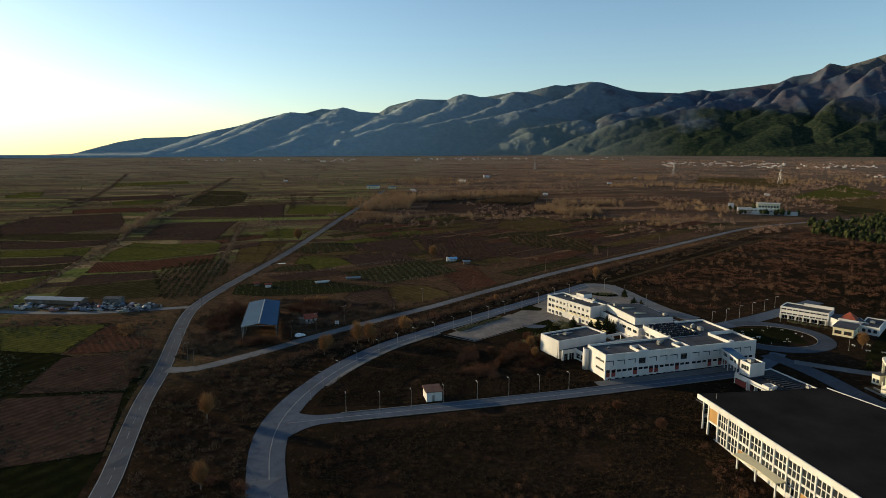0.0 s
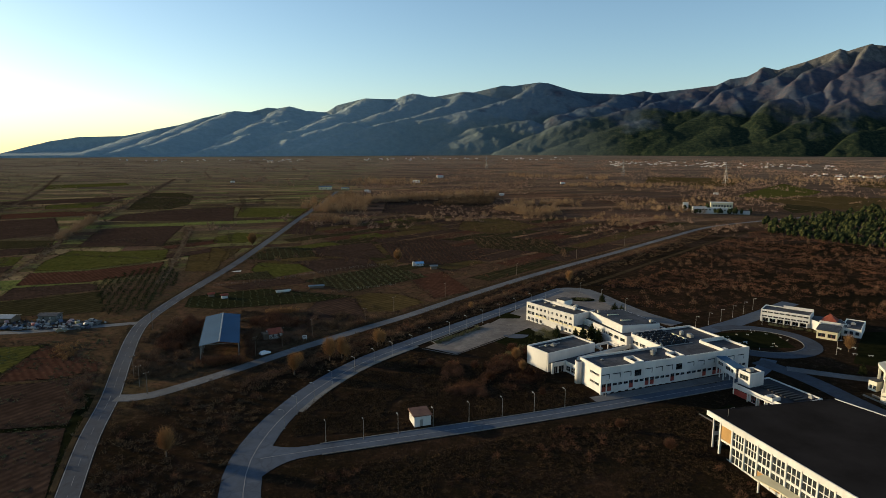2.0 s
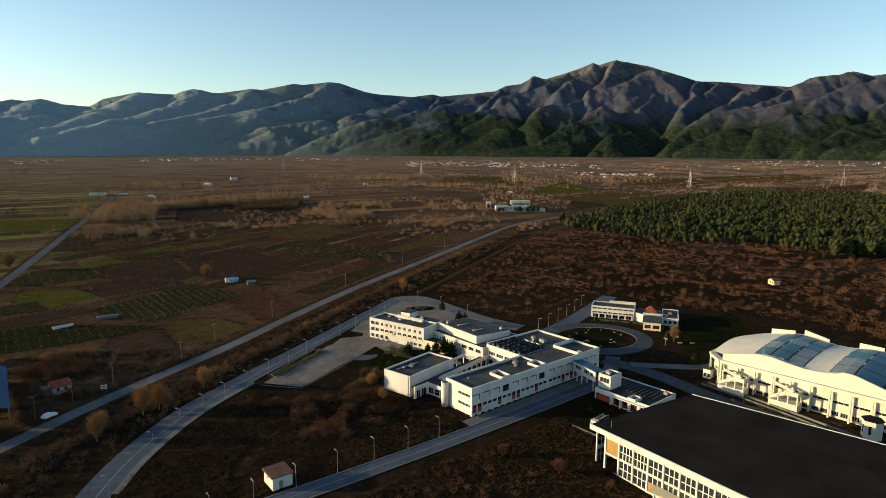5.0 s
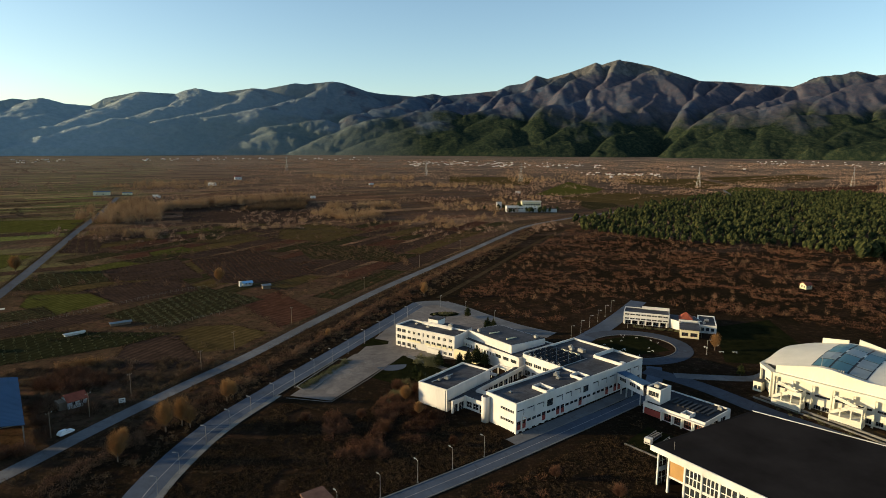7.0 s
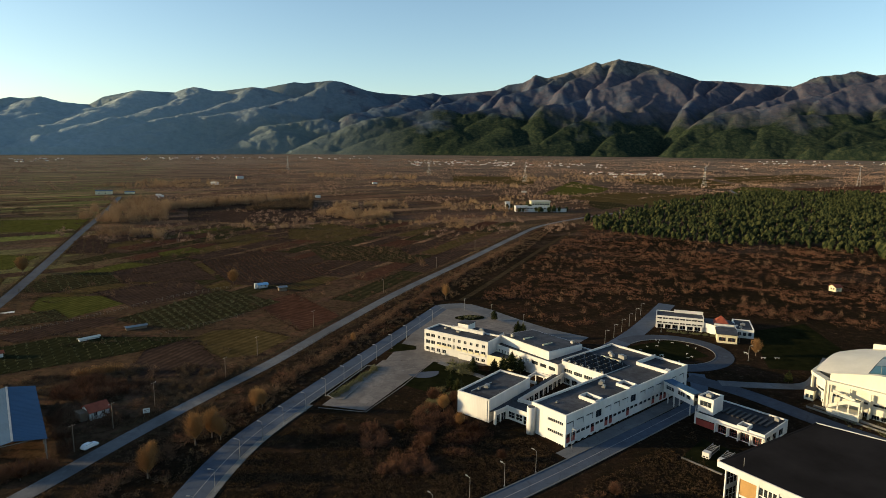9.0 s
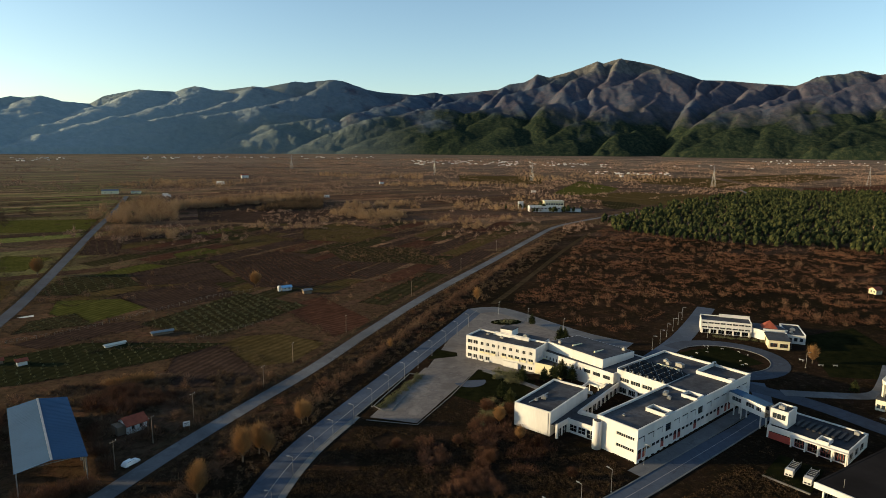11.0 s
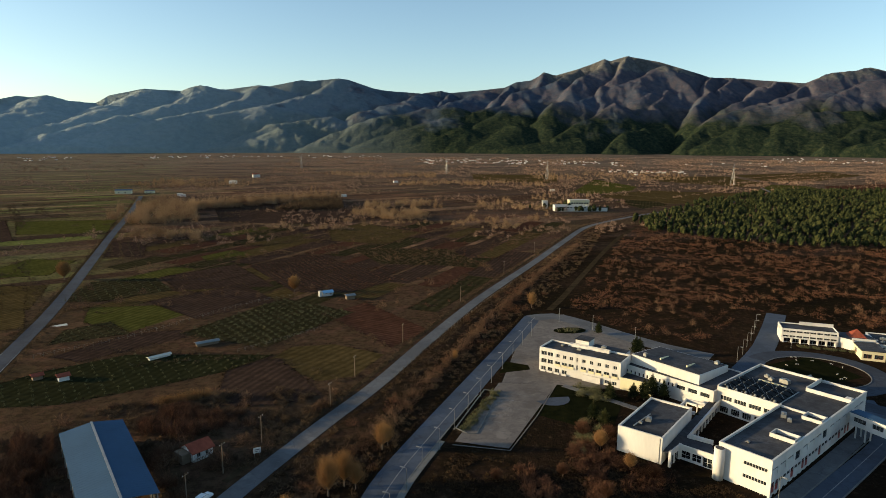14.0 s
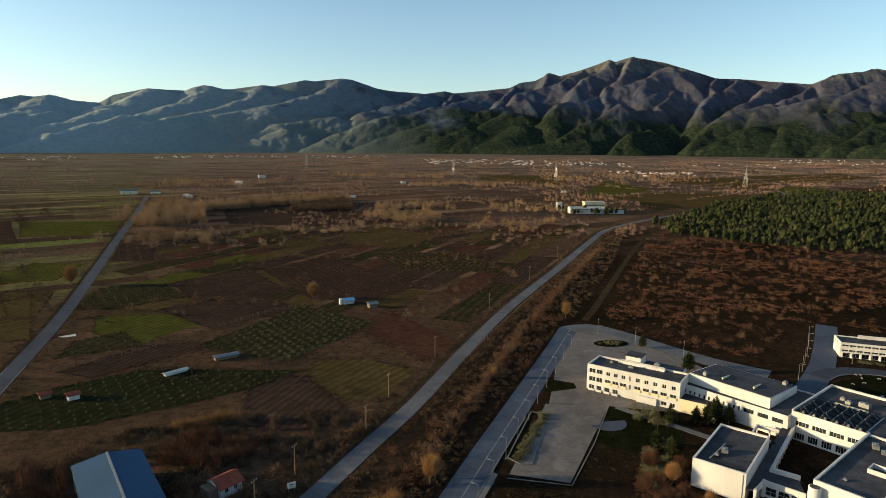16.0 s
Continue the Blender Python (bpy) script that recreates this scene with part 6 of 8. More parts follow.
def gable_house(name, m, lx, ly, h, rise, wall_mat, roof_mat, label, category="house", group="", holes=True):
    t = thing(name, m, label, category, group)
    for s, length in ((pose(0, 0, 0), lx), (pose(lx, 0.2, 0, 0, 0, 90), ly - 0.4), (pose(lx, ly, 0, 0, 0, 180), lx), (pose(0, ly - 0.2, 0, 0, 0, 270), ly - 0.4)):
        hs = [(length * 0.2, length * 0.2 + 0.9, 1.0, 2.1), (length * 0.62, length * 0.62 + 0.9, 1.0, 2.1)] if holes else []
        wall(t, m_id @ s, length, h, hs, wall_mat, 1, deep=0.2)
    bm = bmesh.new()
    o = 0.45
    for y0, y1 in ((-o, ly / 2), (ly + o, ly / 2)):
        za = h - o * rise / (ly / 2)
        prism(bm, [(-o, y0), (lx + o, y0), (lx + o, y1), (-o, y1)], [za, za, h + rise, h + rise], [za + 0.15, za + 0.15, h + rise + 0.15, h + rise + 0.15])
    part("roof", bm, M[roof_mat], t)
    for x in (0.0, lx - 0.2):
        bm = bmesh.new()
        lo = [bm.verts.new(c) for c in ((x, 0, h), (x, ly, h), (x, ly / 2, h + rise), (x + 0.2, 0, h), (x + 0.2, ly, h), (x + 0.2, ly / 2, h + rise))]
        for f in ((0, 2, 1), (3, 4, 5), (0, 3, 5, 2), (2, 5, 4, 1), (0, 1, 4, 3)):
            bm.faces.new([lo[k] for k in f])
        part("gable", bm, M[wall_mat], t)
    return t


m_id = Matrix()
hs_ = gable_house("cottage", at(-72.4, 178.2, 42), 5.2, 5.4, 2.5, 1.4, "white_wall", "tile_red", "small white cottage with a red tiled roof")
part("porch", boxes((-2.2, 0, 1.0, 1.2, 0, 2.2), (-2.2, -2.0, 1.2, 4.6, 0, 2.2), (-2.2, 0, 1.0, 4.8, 2.2, 2.35)), M["wood"], hs_)


def build_kiosk():
    t = thing("substation_hut", at(2.2, 113.8, 29, -0.1), "small cream substation hut with a red-brown roof", "hut")
    wall(t, m_id, 5.0, 3.2, [(1.6, 2.6, 0.1, 2.2)], "white_wall", 0, deep=0.2, glaze=False)
    part("door", boxes((1.6, 2.6, 0.08, 0.14, 0.1, 2.2)), M["galv"], t, "grey steel door")
    for s, length in ((pose(5.0, 0.2, 0, 0, 0, 90), 4.8), (pose(5.0, 5.2, 0, 0, 0, 180), 5.0), (pose(0, 5.0, 0, 0, 0, 270), 4.8)):
        wall(t, s, length, 3.2, [(1.8, 2.6, 2.2, 2.7)], "white_wall", 1, deep=0.2)
    part("roof", prism(bmesh.new(), [(-0.3, -0.3), (5.3, -0.3), (5.3, 5.5), (-0.3, 5.5)], 3.2, [3.45, 3.45, 3.75, 3.75]), M["tile_brown"], t)


build_kiosk()
gable_house("heath_hut", at(268.0, 293.5, 10), 4.6, 4.2, 2.6, 1.2, "cream_wall", "tile_red", "lone cream hut with a tiled roof in scrub", "hut")

M["roof_bright"] = plain("bright_blue_sheet", (0.22, 0.42, 0.60), 0.4, 0.1)
b1 = gable_house("field_hut", at(-46.5, 339.0, 25), 5.0, 3.4, 1.9, 0.7, "white_wall", "roof_bright", "white field hut with a bright blue roof", "hut")
part("water_tank", boxes((-2.0, -0.6, 0.5, 2.2, 0, 2.8)), M["white_wall"], b1)
gable_house("tool_shed", at(-35.0, 331.0, 20), 4.2, 3.0, 2.0, 0.5, "wood", "galv", "grey tin tool shed beside a field", "shed", holes=False)
gable_house("white_greenhouse", at(-104.0, 253.2, 40), 7.4, 1.4, 0.9, 0.25, "white_wall", "roof_white", "long white plastic-covered field shelter", "shed", holes=False)
gable_house("blue_field_shed", at(-91.0, 266.5, 28), 8.0, 2.2, 1.2, 0.3, "wood", "roof_clear", "long field shed with a pale blue roof", "shed", holes=False)
gable_house("orchard_hut", at(-126.5, 236.5, 35), 3.0, 2.4, 1.7, 0.6, "white_wall", "tile_red", "small white hut with a tiled roof", "hut", holes=False)
gable_house("orchard_hut", at(-135.0, 238.5, 35), 2.8, 2.2, 1.5, 0.5, "wood", "tile_red", "small hut with a rusty red roof", "hut", holes=False)


# ---- transformers beside the canteen ----
def build_chiller():
    t = thing("chiller", at(89.6, 134.9, -54, 0.25), "white box chiller with a steel frame", "chiller", "chillers on the plinth")
    part("case", boxes((0, 1.8, 0, 1.5, 0.15, 1.7)), M["white_wall"], t)
    part("grille", boxes((0.2, 0.8, -0.03, 0.0, 0.3, 0.7), (1.0, 1.6, -0.03, 0.0, 0.3, 0.7)), M["dark"], t)
    part("rail_frame", boxes((0, 0.08, 1.5, 7.0, 1.5, 1.6), (1.7, 1.78, 1.5, 7.0, 1.5, 1.6), (0, 0.08, 1.5, 7.0, 0.6, 0.7), (1.7, 1.78, 1.5, 7.0, 0.6, 0.7), *[(0.08, 1.7, 2.0 + k, 2.1 + k, 1.5, 1.58) for k in range(5)], *[(x, x + 0.08, 6.9, 7.0, 0, 1.6) for x in (0, 1.7)]), M["galv"], t)
    part("coil", boxes((0.15, 1.6, 1.6, 6.8, 0.2, 1.1)), M["dark"], t)
    copy_thing(t, at(91.4, 131.0, -54, 0.25))


build_chiller()
# bare dark ground, raised to carry the chillers
extra("plinth", patch_of_land([(84.5, 135.8), (90.2, 127.0), (101, 135.5), (95.5, 144)], 0.25), "lawn", "raised bed of dark soil under the chillers", "plinth")
extra("plinth_edge", strip([(84.5, 135.8), (90.2, 127.0)], -0.2, 0.2, 0.33, 0.5), "concrete", "low concrete kerb of a plinth", "kerb")


# ---- lamps, poles, signs ----
def build_lamp(m, h=5.6):
    t = thing("street_lamp", m, "slim grey street lamp with one short arm", "street lamp", "street lamps on the campus")
    part("pole", tube(bmesh.new(), (0, 0, -0.1), (0, 0, h), 0.075, 0.05), M["galv"], t)
    a = part("arm", tube(bmesh.new(), (0, 0, h), (1.0, 0, h + 0.12), 0.05), M["galv"], t)
    part("lamp_head", prism(bmesh.new(), [(0.8, -0.16), (1.55, -0.12), (1.55, 0.12), (0.8, 0.16)], h + 0.03, h + 0.2), M["galv"], a)
    part("base", boxes((-0.2, 0.2, -0.2, 0.2, -0.2, 0.15)), M["concrete"], t)
    return t


lamp = build_lamp(at(-10.2, 104.9, 120))
for x, y, a in ((-20.2, 102.2, 120), (-1.5, 109.3, 120), (7.5, 114.6, 120), (17.2, 119.8, 120), (26.5, 125.0, 120), (35.8, 129.6, 120), (45.0, 134.4, 120), (58.0, 144.2, -60),
                (-34.4, 107.0, 180), (-34.4, 116.0, 180), (-32.8, 126.0, 170), (-30.6, 136.2, 165), (-27.2, 149.8, 155), (-22.8, 159.0, 150), (-18.2, 167.5, 148), (-12.6, 176.6, 148), (-7.0, 187.0, 148), (-1.2, 197.0, 148), (4.8, 207.2, 148), (10.6, 217.5, 148),
                (17.2, 229.0, 148), (24.0, 240.2, 148), (31.0, 252.0, 148), (38.0, 263.0, 148), (66.0, 268.0, 60), (76.0, 250.0, 60), (56.0, 281.0, 60),
                (102.5, 224.5, -45), (109.5, 231.5, -45), (116.5, 239.0, -45), (123.5, 246.5, -45), (130.5, 254.5, -45), (137.0, 262.5, -45),
                (140.0, 235.0, 60), (158.0, 219.0, 30), (148.0, 199.0, 0), (133.0, 236.0, 90)):
    copy_thing(lamp, at(x, y, a))


def build_pole(m, h=7.5, arm=True, label="weathered wooden power pole with a crossarm"):
    t = thing("power_pole", m, label, "power pole", "power poles along the lane")
    part("pole", tube(bmesh.new(), (0, 0, -0.2), (0, 0, h), 0.14, 0.09), M["wood"], t)
    part("crossarm", boxes((-0.9, 0.9, -0.05, 0.05, h - 0.45, h - 0.33)), M["wood"], t)
    for x in (-0.8, 0.0, 0.8):
        part("insulator", tube(bmesh.new(), (x, 0, h - 0.33), (x, 0, h - 0.1), 0.05, 0.04), M["white_wall"], t)
    return t


pole = build_pole(at(-69.6, 160.0, 60))
for x, y in ((-64.5, 172.5), (-57.5, 186.5), (-40.5, 206.0), (-88.0, 121.5), (-94.0, 126.0), (-33.0, 228.0), (-14.0, 262.0), (20.0, 322.0), (58.0, 384.0), (98.0, 452.0), (-102.0, 134.0), (-128.0, 182.0)):
    copy_thing(pole, at(x, y, 60))


def build_sign():
    t = thing("notice_board", at(-57.6, 178.8, 20), "white notice board on two steel posts", "sign")
    part("panel", boxes((-0.9, 0.9, -0.04, 0.04, 1.2, 2.6)), M["white_wall"], t)
    part("bar", boxes((-0.6, 0.6, -0.05, -0.04, 2.0, 2.2), (-0.6, 0.2, -0.05, -0.04, 1.6, 1.7)), M["dark"], t)
    for x in (-0.7, 0.6):
        part("post", boxes((x, x + 0.08, 0.04, 0.12, -0.1, 2.6)), M["galv"], t)


build_sign()


# ---- vehicles ----
def build_car(name, m, paint, label, group=""):
    t = thing(name, m, label, "car", group)
    bm = bmesh.new()
    prof = [(-2.1, 0.35), (-2.15, 0.75), (-1.95, 1.0), (-1.55, 1.48), (0.15, 1.52), (0.85, 1.02), (1.95, 0.86), (2.12, 0.6), (2.05, 0.32)]
    for y, s in ((-0.84, 1), (0.84, -1)):
        pass
    left = [bm.verts.new((x, 0.84 - (0.16 if z > 1.1 else 0.0), z)) for x, z in prof]
    right = [bm.verts.new((x, -0.84 + (0.16 if z > 1.1 else 0.0), z)) for x, z in prof]
    bm.faces.new(left[::-1]), bm.faces.new(right)
    for k in range(len(prof)):
        j = (k + 1) % len(prof)
        bm.faces.new((left[k], left[j], right[j], right[k]))
    bmesh.ops.recalc_face_normals(bm, faces=bm.faces)
    bmesh.ops.bevel(bm, geom=list(bm.edges), offset=0.06, segments=2, affect="EDGES")
    part("body", bm, M[paint], t)
    part("windscreen", prism(bmesh.new(), [(0.22, -0.6), (0.82, -0.7), (0.82, 0.7), (0.22, 0.6)], 1.0, [1.515, 1.075, 1.075, 1.515]), M["glass_dark"], t)
    for y in (-0.73, 0.70):
        part("side_window", boxes((-1.35, 0.15, y, y + 0.03, 1.08, 1.4)), M["glass_dark"], t)
    for x in (-1.35, 1.3):
        for y in (-0.80, 0.62):
            w = part("wheel", tube(bmesh.new(), (x, y, 0.31), (x, y + 0.18, 0.31), 0.31, 0.31, 14), M["dark"], t)
            part("rim", tube(bmesh.new(), (x, y - 0.01, 0.31), (x, y + 0.19, 0.31), 0.18, 0.18, 10), M["galv"], w)
    return t


build_car("parked_car", at(-66.6, 161.8, 57), "car_white", "white hatchback parked on the verge")
M["junk"] = per_object("junk_paint", [(0.0, (0.32, 0.05, 0.04)), (0.2, (0.5, 0.5, 0.48)), (0.4, (0.07, 0.11, 0.2)), (0.6, (0.55, 0.52, 0.45)), (0.8, (0.12, 0.12, 0.12)), (1.0, (0.3, 0.25, 0.1))], 0.5)
rng = random.Random(5)
junk = build_car("scrap_car", at(-160, 178, 15), "junk", "battered scrap car in a crowded yard", "cars in the scrapyard")
for k in range(30):
    u, v = rng.random(), rng.random()
    copy_thing(junk, at(-164 - 62 * u + 6 * v, 172 + 2 * v - 8 * u + 15 * v, rng.uniform(0, 180)))

M["scrap"] = leafy("scrap_metal", [(0.25, (0.03, 0.03, 0.035)), (0.42, (0.14, 0.13, 0.12)), (0.55, (0.09, 0.045, 0.03)), (0.68, (0.05, 0.07, 0.11)), (0.8, (0.30, 0.29, 0.27))], 0.6, 3.0, 0.9)
bm = bmesh.new()
for k in range(460):
    u, w = rng.random(), rng.random()
    x, y = -158 - 70 * u + 4 * w, 176 - 9 * u + 13 * w
    if -228 < x < -195 and y > 174:
        continue
    z, s = float(lay(x, y)), rng.uniform(0.3, 1.1)
    tall = rng.uniform(0.3, 1.5)
    pts_ = [(x + s * rng.uniform(0.5, 1.3) * math.cos(a), y + s * rng.uniform(0.5, 1.3) * math.sin(a)) for a in (0.6, 2.2, 3.8, 5.3)]
    prism(bm, pts_, z - 0.1, [z + tall * rng.uniform(0.4, 1.0) for _ in range(4)])
tagged(new("scrap_heaps", mesh_of("scrap_heaps", bm, M["scrap"])), "heaps of scrap metal and car parts in a yard", "scrap", kind="stuff")
gable_house("yard_shed", at(-226.0, 176.0, 8), 30.0, 6.0, 2.2, 0.7, "wood", "galv", "long low tin shed in a scrapyard", "shed", holes=False)
gable_house("yard_office", at(-186.0, 184.0, 12), 8.0, 5.0, 2.8, 0.6, "concrete", "roof_felt", "grey yard office with a dark roof", "house")
gable_house("yard_office", at(-240.0, 160.0, 12), 9.0, 6.0, 3.0, 1.0, "white_wall", "roof_white", "white yard store with a pale roof", "shed")


# ---- far buildings ----
def build_villa():
    t = thing("hillside_factory", at(205.0, 716.0, -8), "white flat-roofed works with a square tower", "factory")
    shell(t, Matrix(), 38.0, 14.0, 7.0, "white_wall", (row_of(1, 37, 9, 2.4, 3.8, 5.2), row_of(1, 13, 3, 2, 3.8, 5.2), (), ()), "roof_white")
    b = part("rear_block", boxes((22, 46, 24, 36, 0, 11)), M["cream_wall"], t)
    part("rear_roof", boxes((21.5, 46.5, 23.5, 36.5, 11, 11.5)), M["roof_white"], b)
    for k in range(7):
        part("rear_window", boxes((24 + k * 3.1, 26 + k * 3.1, 23.9, 23.98, 6.5, 8.5)), M["glass_dark"], b)
    w = part("tower", boxes((-9, -3, 30, 36, 0, 9.5)), M["white_wall"], t)
    part("tower_cap", boxes((-9.3, -2.7, 29.7, 36.3, 9.5, 9.9)), M["roof_white"], w)
    part("low_wing", boxes((38.0, 62.0, 3, 12, 0, 4.2)), M["white_wall"], t)
    part("low_wing_roof", boxes((37.8, 62.3, 2.7, 12.3, 4.2, 4.5)), M["roof_felt"], t)


build_villa()


def far_house(name, m, lx, ly, h, rise, walls, roof, label, group):
    t = thing(name, m, label, "house", group)
    w = part("wall", boxes((0, lx, 0, ly, -1.0, h)), M[walls], t)
    bm = bmesh.new()
    o = 0.5
    lo = [bm.verts.new(c) for c in ((-o, -o, h), (lx + o, -o, h), (lx + o, ly + o, h), (-o, ly + o, h), (-o, ly / 2, h + rise), (lx + o, ly / 2, h + rise))]
    for f in ((0, 1, 5, 4), (2, 3, 4, 5), (0, 4, 3), (1, 2, 5), (3, 2, 1, 0)):
        bm.faces.new([lo[k] for k in f])
    part("roof", bm, M[roof], t)
    for k in range(2):
        part("window", boxes((lx * (0.2 + 0.4 * k), lx * (0.2 + 0.4 * k) + 1.4, -0.06, -0.01, 1.2, 2.6)), M["glass_dark"], w)
    return t


kinds = [far_house("village_house", at(-232, 1432, 20), 15, 10, 6.5, 2.2, "white_wall", "tile_red", "white village house with a tiled roof", "houses on the plain"),
         far_house("village_house", at(-247, 1226, -15), 12, 9, 4.0, 2.0, "white_wall", "roof_white", "white village house with a pale roof", "houses on the plain"),
         far_house("village_house", at(-367, 997, 10), 22, 11, 5.0, 1.6, "cream_wall", "steel_blue", "cream farm building with a blue-grey roof", "houses on the plain")]
rng = random.Random(11)
for x, y, k, a in ((-262, 940, 1, 20), (-272, 962, 1, 5), (-330, 1010, 2, 0), (60, 1250, 0, 10), (120, 1480, 1, 0), (-40, 930, 1, 12), (300, 1010, 1, 0), (-620, 1150, 1, 10), (690, 1500, 0, 30)):
    h_ = copy_thing(kinds[k], at(x, y, a))
    h_.scale = (0.6, 0.6, 0.6)
TOWNS = [(6, 15, 2250, 2750, 46), (14, 24, 2200, 2650, 38), (22, 29, 1750, 1900, 20), (-27, -22, 2700, 3200, 12), (-17, -6, 2900, 3300, 26), (-4, 3, 2900, 3300, 12), (36, 46, 2700, 3250, 30), (29, 36, 2300, 2600, 6), (-38, -28, 2900, 3300, 10)]
for a0, a1, r0, r1, n in TOWNS:
    for _ in range(int(n * 1.6)):
        a, r = radians(rng.uniform(a0, a1)), rng.uniform(r0, r1)
        x, y = r * math.sin(a), r * math.cos(a)
        h = copy_thing(rng.choice(kinds[:2] + kinds[:1]), at(x, y, rng.uniform(-40, 40)))
        h.scale = (rng.uniform(0.35, 0.7),) * 2 + (rng.uniform(0.3, 0.6),)


def build_pylon(m, h=42.0):
    t = thing("power_pylon", m, "grey lattice power pylon on the plain", "pylon", "power pylons")
    for sx in (-1, 1):
        for sy in (-1, 1):
            part("leg", tube(bmesh.new(), (sx * 3.6, sy * 3.6, -0.5), (sx * 0.6, sy * 0.6, h * 0.72), 0.22, 0.16, 4), M["galv"], t)
    bm = bmesh.new()
    for k in range(7):
        z0, z1 = h * 0.72 * k / 7, h * 0.72 * (k + 1) / 7
        w0, w1 = 3.6 - 3.0 * k / 7, 3.6 - 3.0 * (k + 1) / 7
        for s in (-1, 1):
            tube(bm, (-w0 * s, -w0, z0), (w1 * s, -w1, z1), 0.12, 0.12, 4)
            tube(bm, (-w0 * s, w0, z0), (w1 * s, w1, z1), 0.12, 0.12, 4)
    part("bracing", bm, M["galv"], t)
    part("mast", tube(bmesh.new(), (0, 0, h * 0.7), (0, 0, h), 0.6, 0.3, 4), M["galv"], t)
    for z, w in ((h * 0.72, 6.5), (h * 0.82, 5.5), (h * 0.92, 4.5)):
        part("crossarm", boxes((-w, w, -0.25, 0.25, z, z + 0.5)), M["galv"], t)
    return t


pyl = build_pylon(at(1058, 1130, 30))
for x, y in ((720, 1148), (400, 1330), (221, 1590), (1290, 980), (-160, 1900)):
    copy_thing(pyl, at(x, y, 30))


# ---- plants ----
gen = np.random.default_rng(7)
BARE = [(MAIN, 3.6), (MIDDLE, 3.4), (INNER, 4.9), (ACCESS, 3.4), (RING, 3.8), ([(116, 186), (124, 176), (130, 165), (137, 148), (150, 126), (168, 100), (185, 78)], 4.2),
        ([(98, 215), (106, 222), (122, 237), (142, 259), (160, 280)], 4.6), ([(46, 288), (56, 290), (64, 280), (73, 262), (84, 243), (96, 230)], 5.2), ([(124, 180), (138, 176), (152, 174), (164, 182), (180, 196)], 3.0),
        ([(-141, 190), (-160, 180), (-185, 168), (-230, 160), (-300, 158)], 2.8), ([(58, 300), (111, 386), (190, 512), (236, 575)], 2.6), ([(54, 140), (106, 171)], 3.0), ([(10, 215), (25, 245), (44, 275)], 8.0)]
HOUSES = [(56.4, 145, 31, 63, 35), (87, 173, 31, 24, 62), (39.7, 161.8, 42.5, 34, 11.5), (41.4, 160.4, 42.5, 34, -5), (48, 153, 100, 12, 8), (29.6, 226.8, -44, 39, 17), (98.7, 153.6, -59, 20, 16), (134.5, 243.6, -29, 41, 12), (155, 220, -29, 9, 12), (82.9, 113.6, -64, 64, 46),
          (142, 168, -56.6, 62, 40), (-85.7, 149.2, 117, 42, -14), (-72.4, 178.2, 42, 7, 7), (2.2, 113.8, 29, 6, 6), (88, 135, 32, 8, 8), (-8, 176, 56, 45, -24), (100, 140, -59, 18, 30)]


def clear(p, margin=0.0):
    """Which of the places lie off the roads and outside the buildings."""
    ok = np.ones(len(p), bool)
    for pts, half in BARE:
        q = np.array([(v.x, v.y) for v in smooth_line(pts, 8.0)])
        for a, b in zip(q, q[1:]):
            d = b - a
            t = np.clip(((p - a) @ d) / (d @ d), 0, 1)
            ok &= np.hypot(*(p - a - t[:, None] * d).T) > half + margin
    for x, y, a, lx, ly in HOUSES:
        c, s = math.cos(radians(a)), math.sin(radians(a))
        u, v = (p[:, 0] - x) * c + (p[:, 1] - y) * s, -(p[:, 0] - x) * s + (p[:, 1] - y) * c
        y0, y1 = min(0, ly), max(0, ly)
        ok &= ~((u > -1 - margin) & (u < lx + 1 + margin) & (v > y0 - 1 - margin) & (v < y1 + 1 + margin))
    return ok


def inside(p, poly):
    r = np.zeros(len(p), bool)
    q = np.array(poly, float)
    for a, b in zip(q, np.roll(q, -1, 0)):
        cond = (a[1] > p[:, 1]) != (b[1] > p[:, 1])
        r ^= cond & (p[:, 0] < (b[0] - a[0]) * (p[:, 1] - a[1]) / (b[1] - a[1] + 1e-9) + a[0])
    return r


def clumped(p, size, seed, keep=0.5):
    """Thins places into drifts."""
    f = np.array([noise.noise(Vector((x / size, y / size, seed))) + 0.5 * noise.noise(Vector((x / size * 2.3, y / size * 2.3, seed + 5))) for x, y in p])
    return f > np.quantile(f, 1 - keep)


def scatter(poly, n, drift=0.0, keep=0.6, margin=0.3, seed=1.0):
    q = np.array(poly, float)
    p = gen.uniform(q.min(0), q.max(0), (int(n * 2.5), 2))
    p = p[inside(p, poly)]
    if drift:
        p = p[clumped(p, drift, seed, keep)]
    p = p[clear(p, margin)]
    return p[:n]


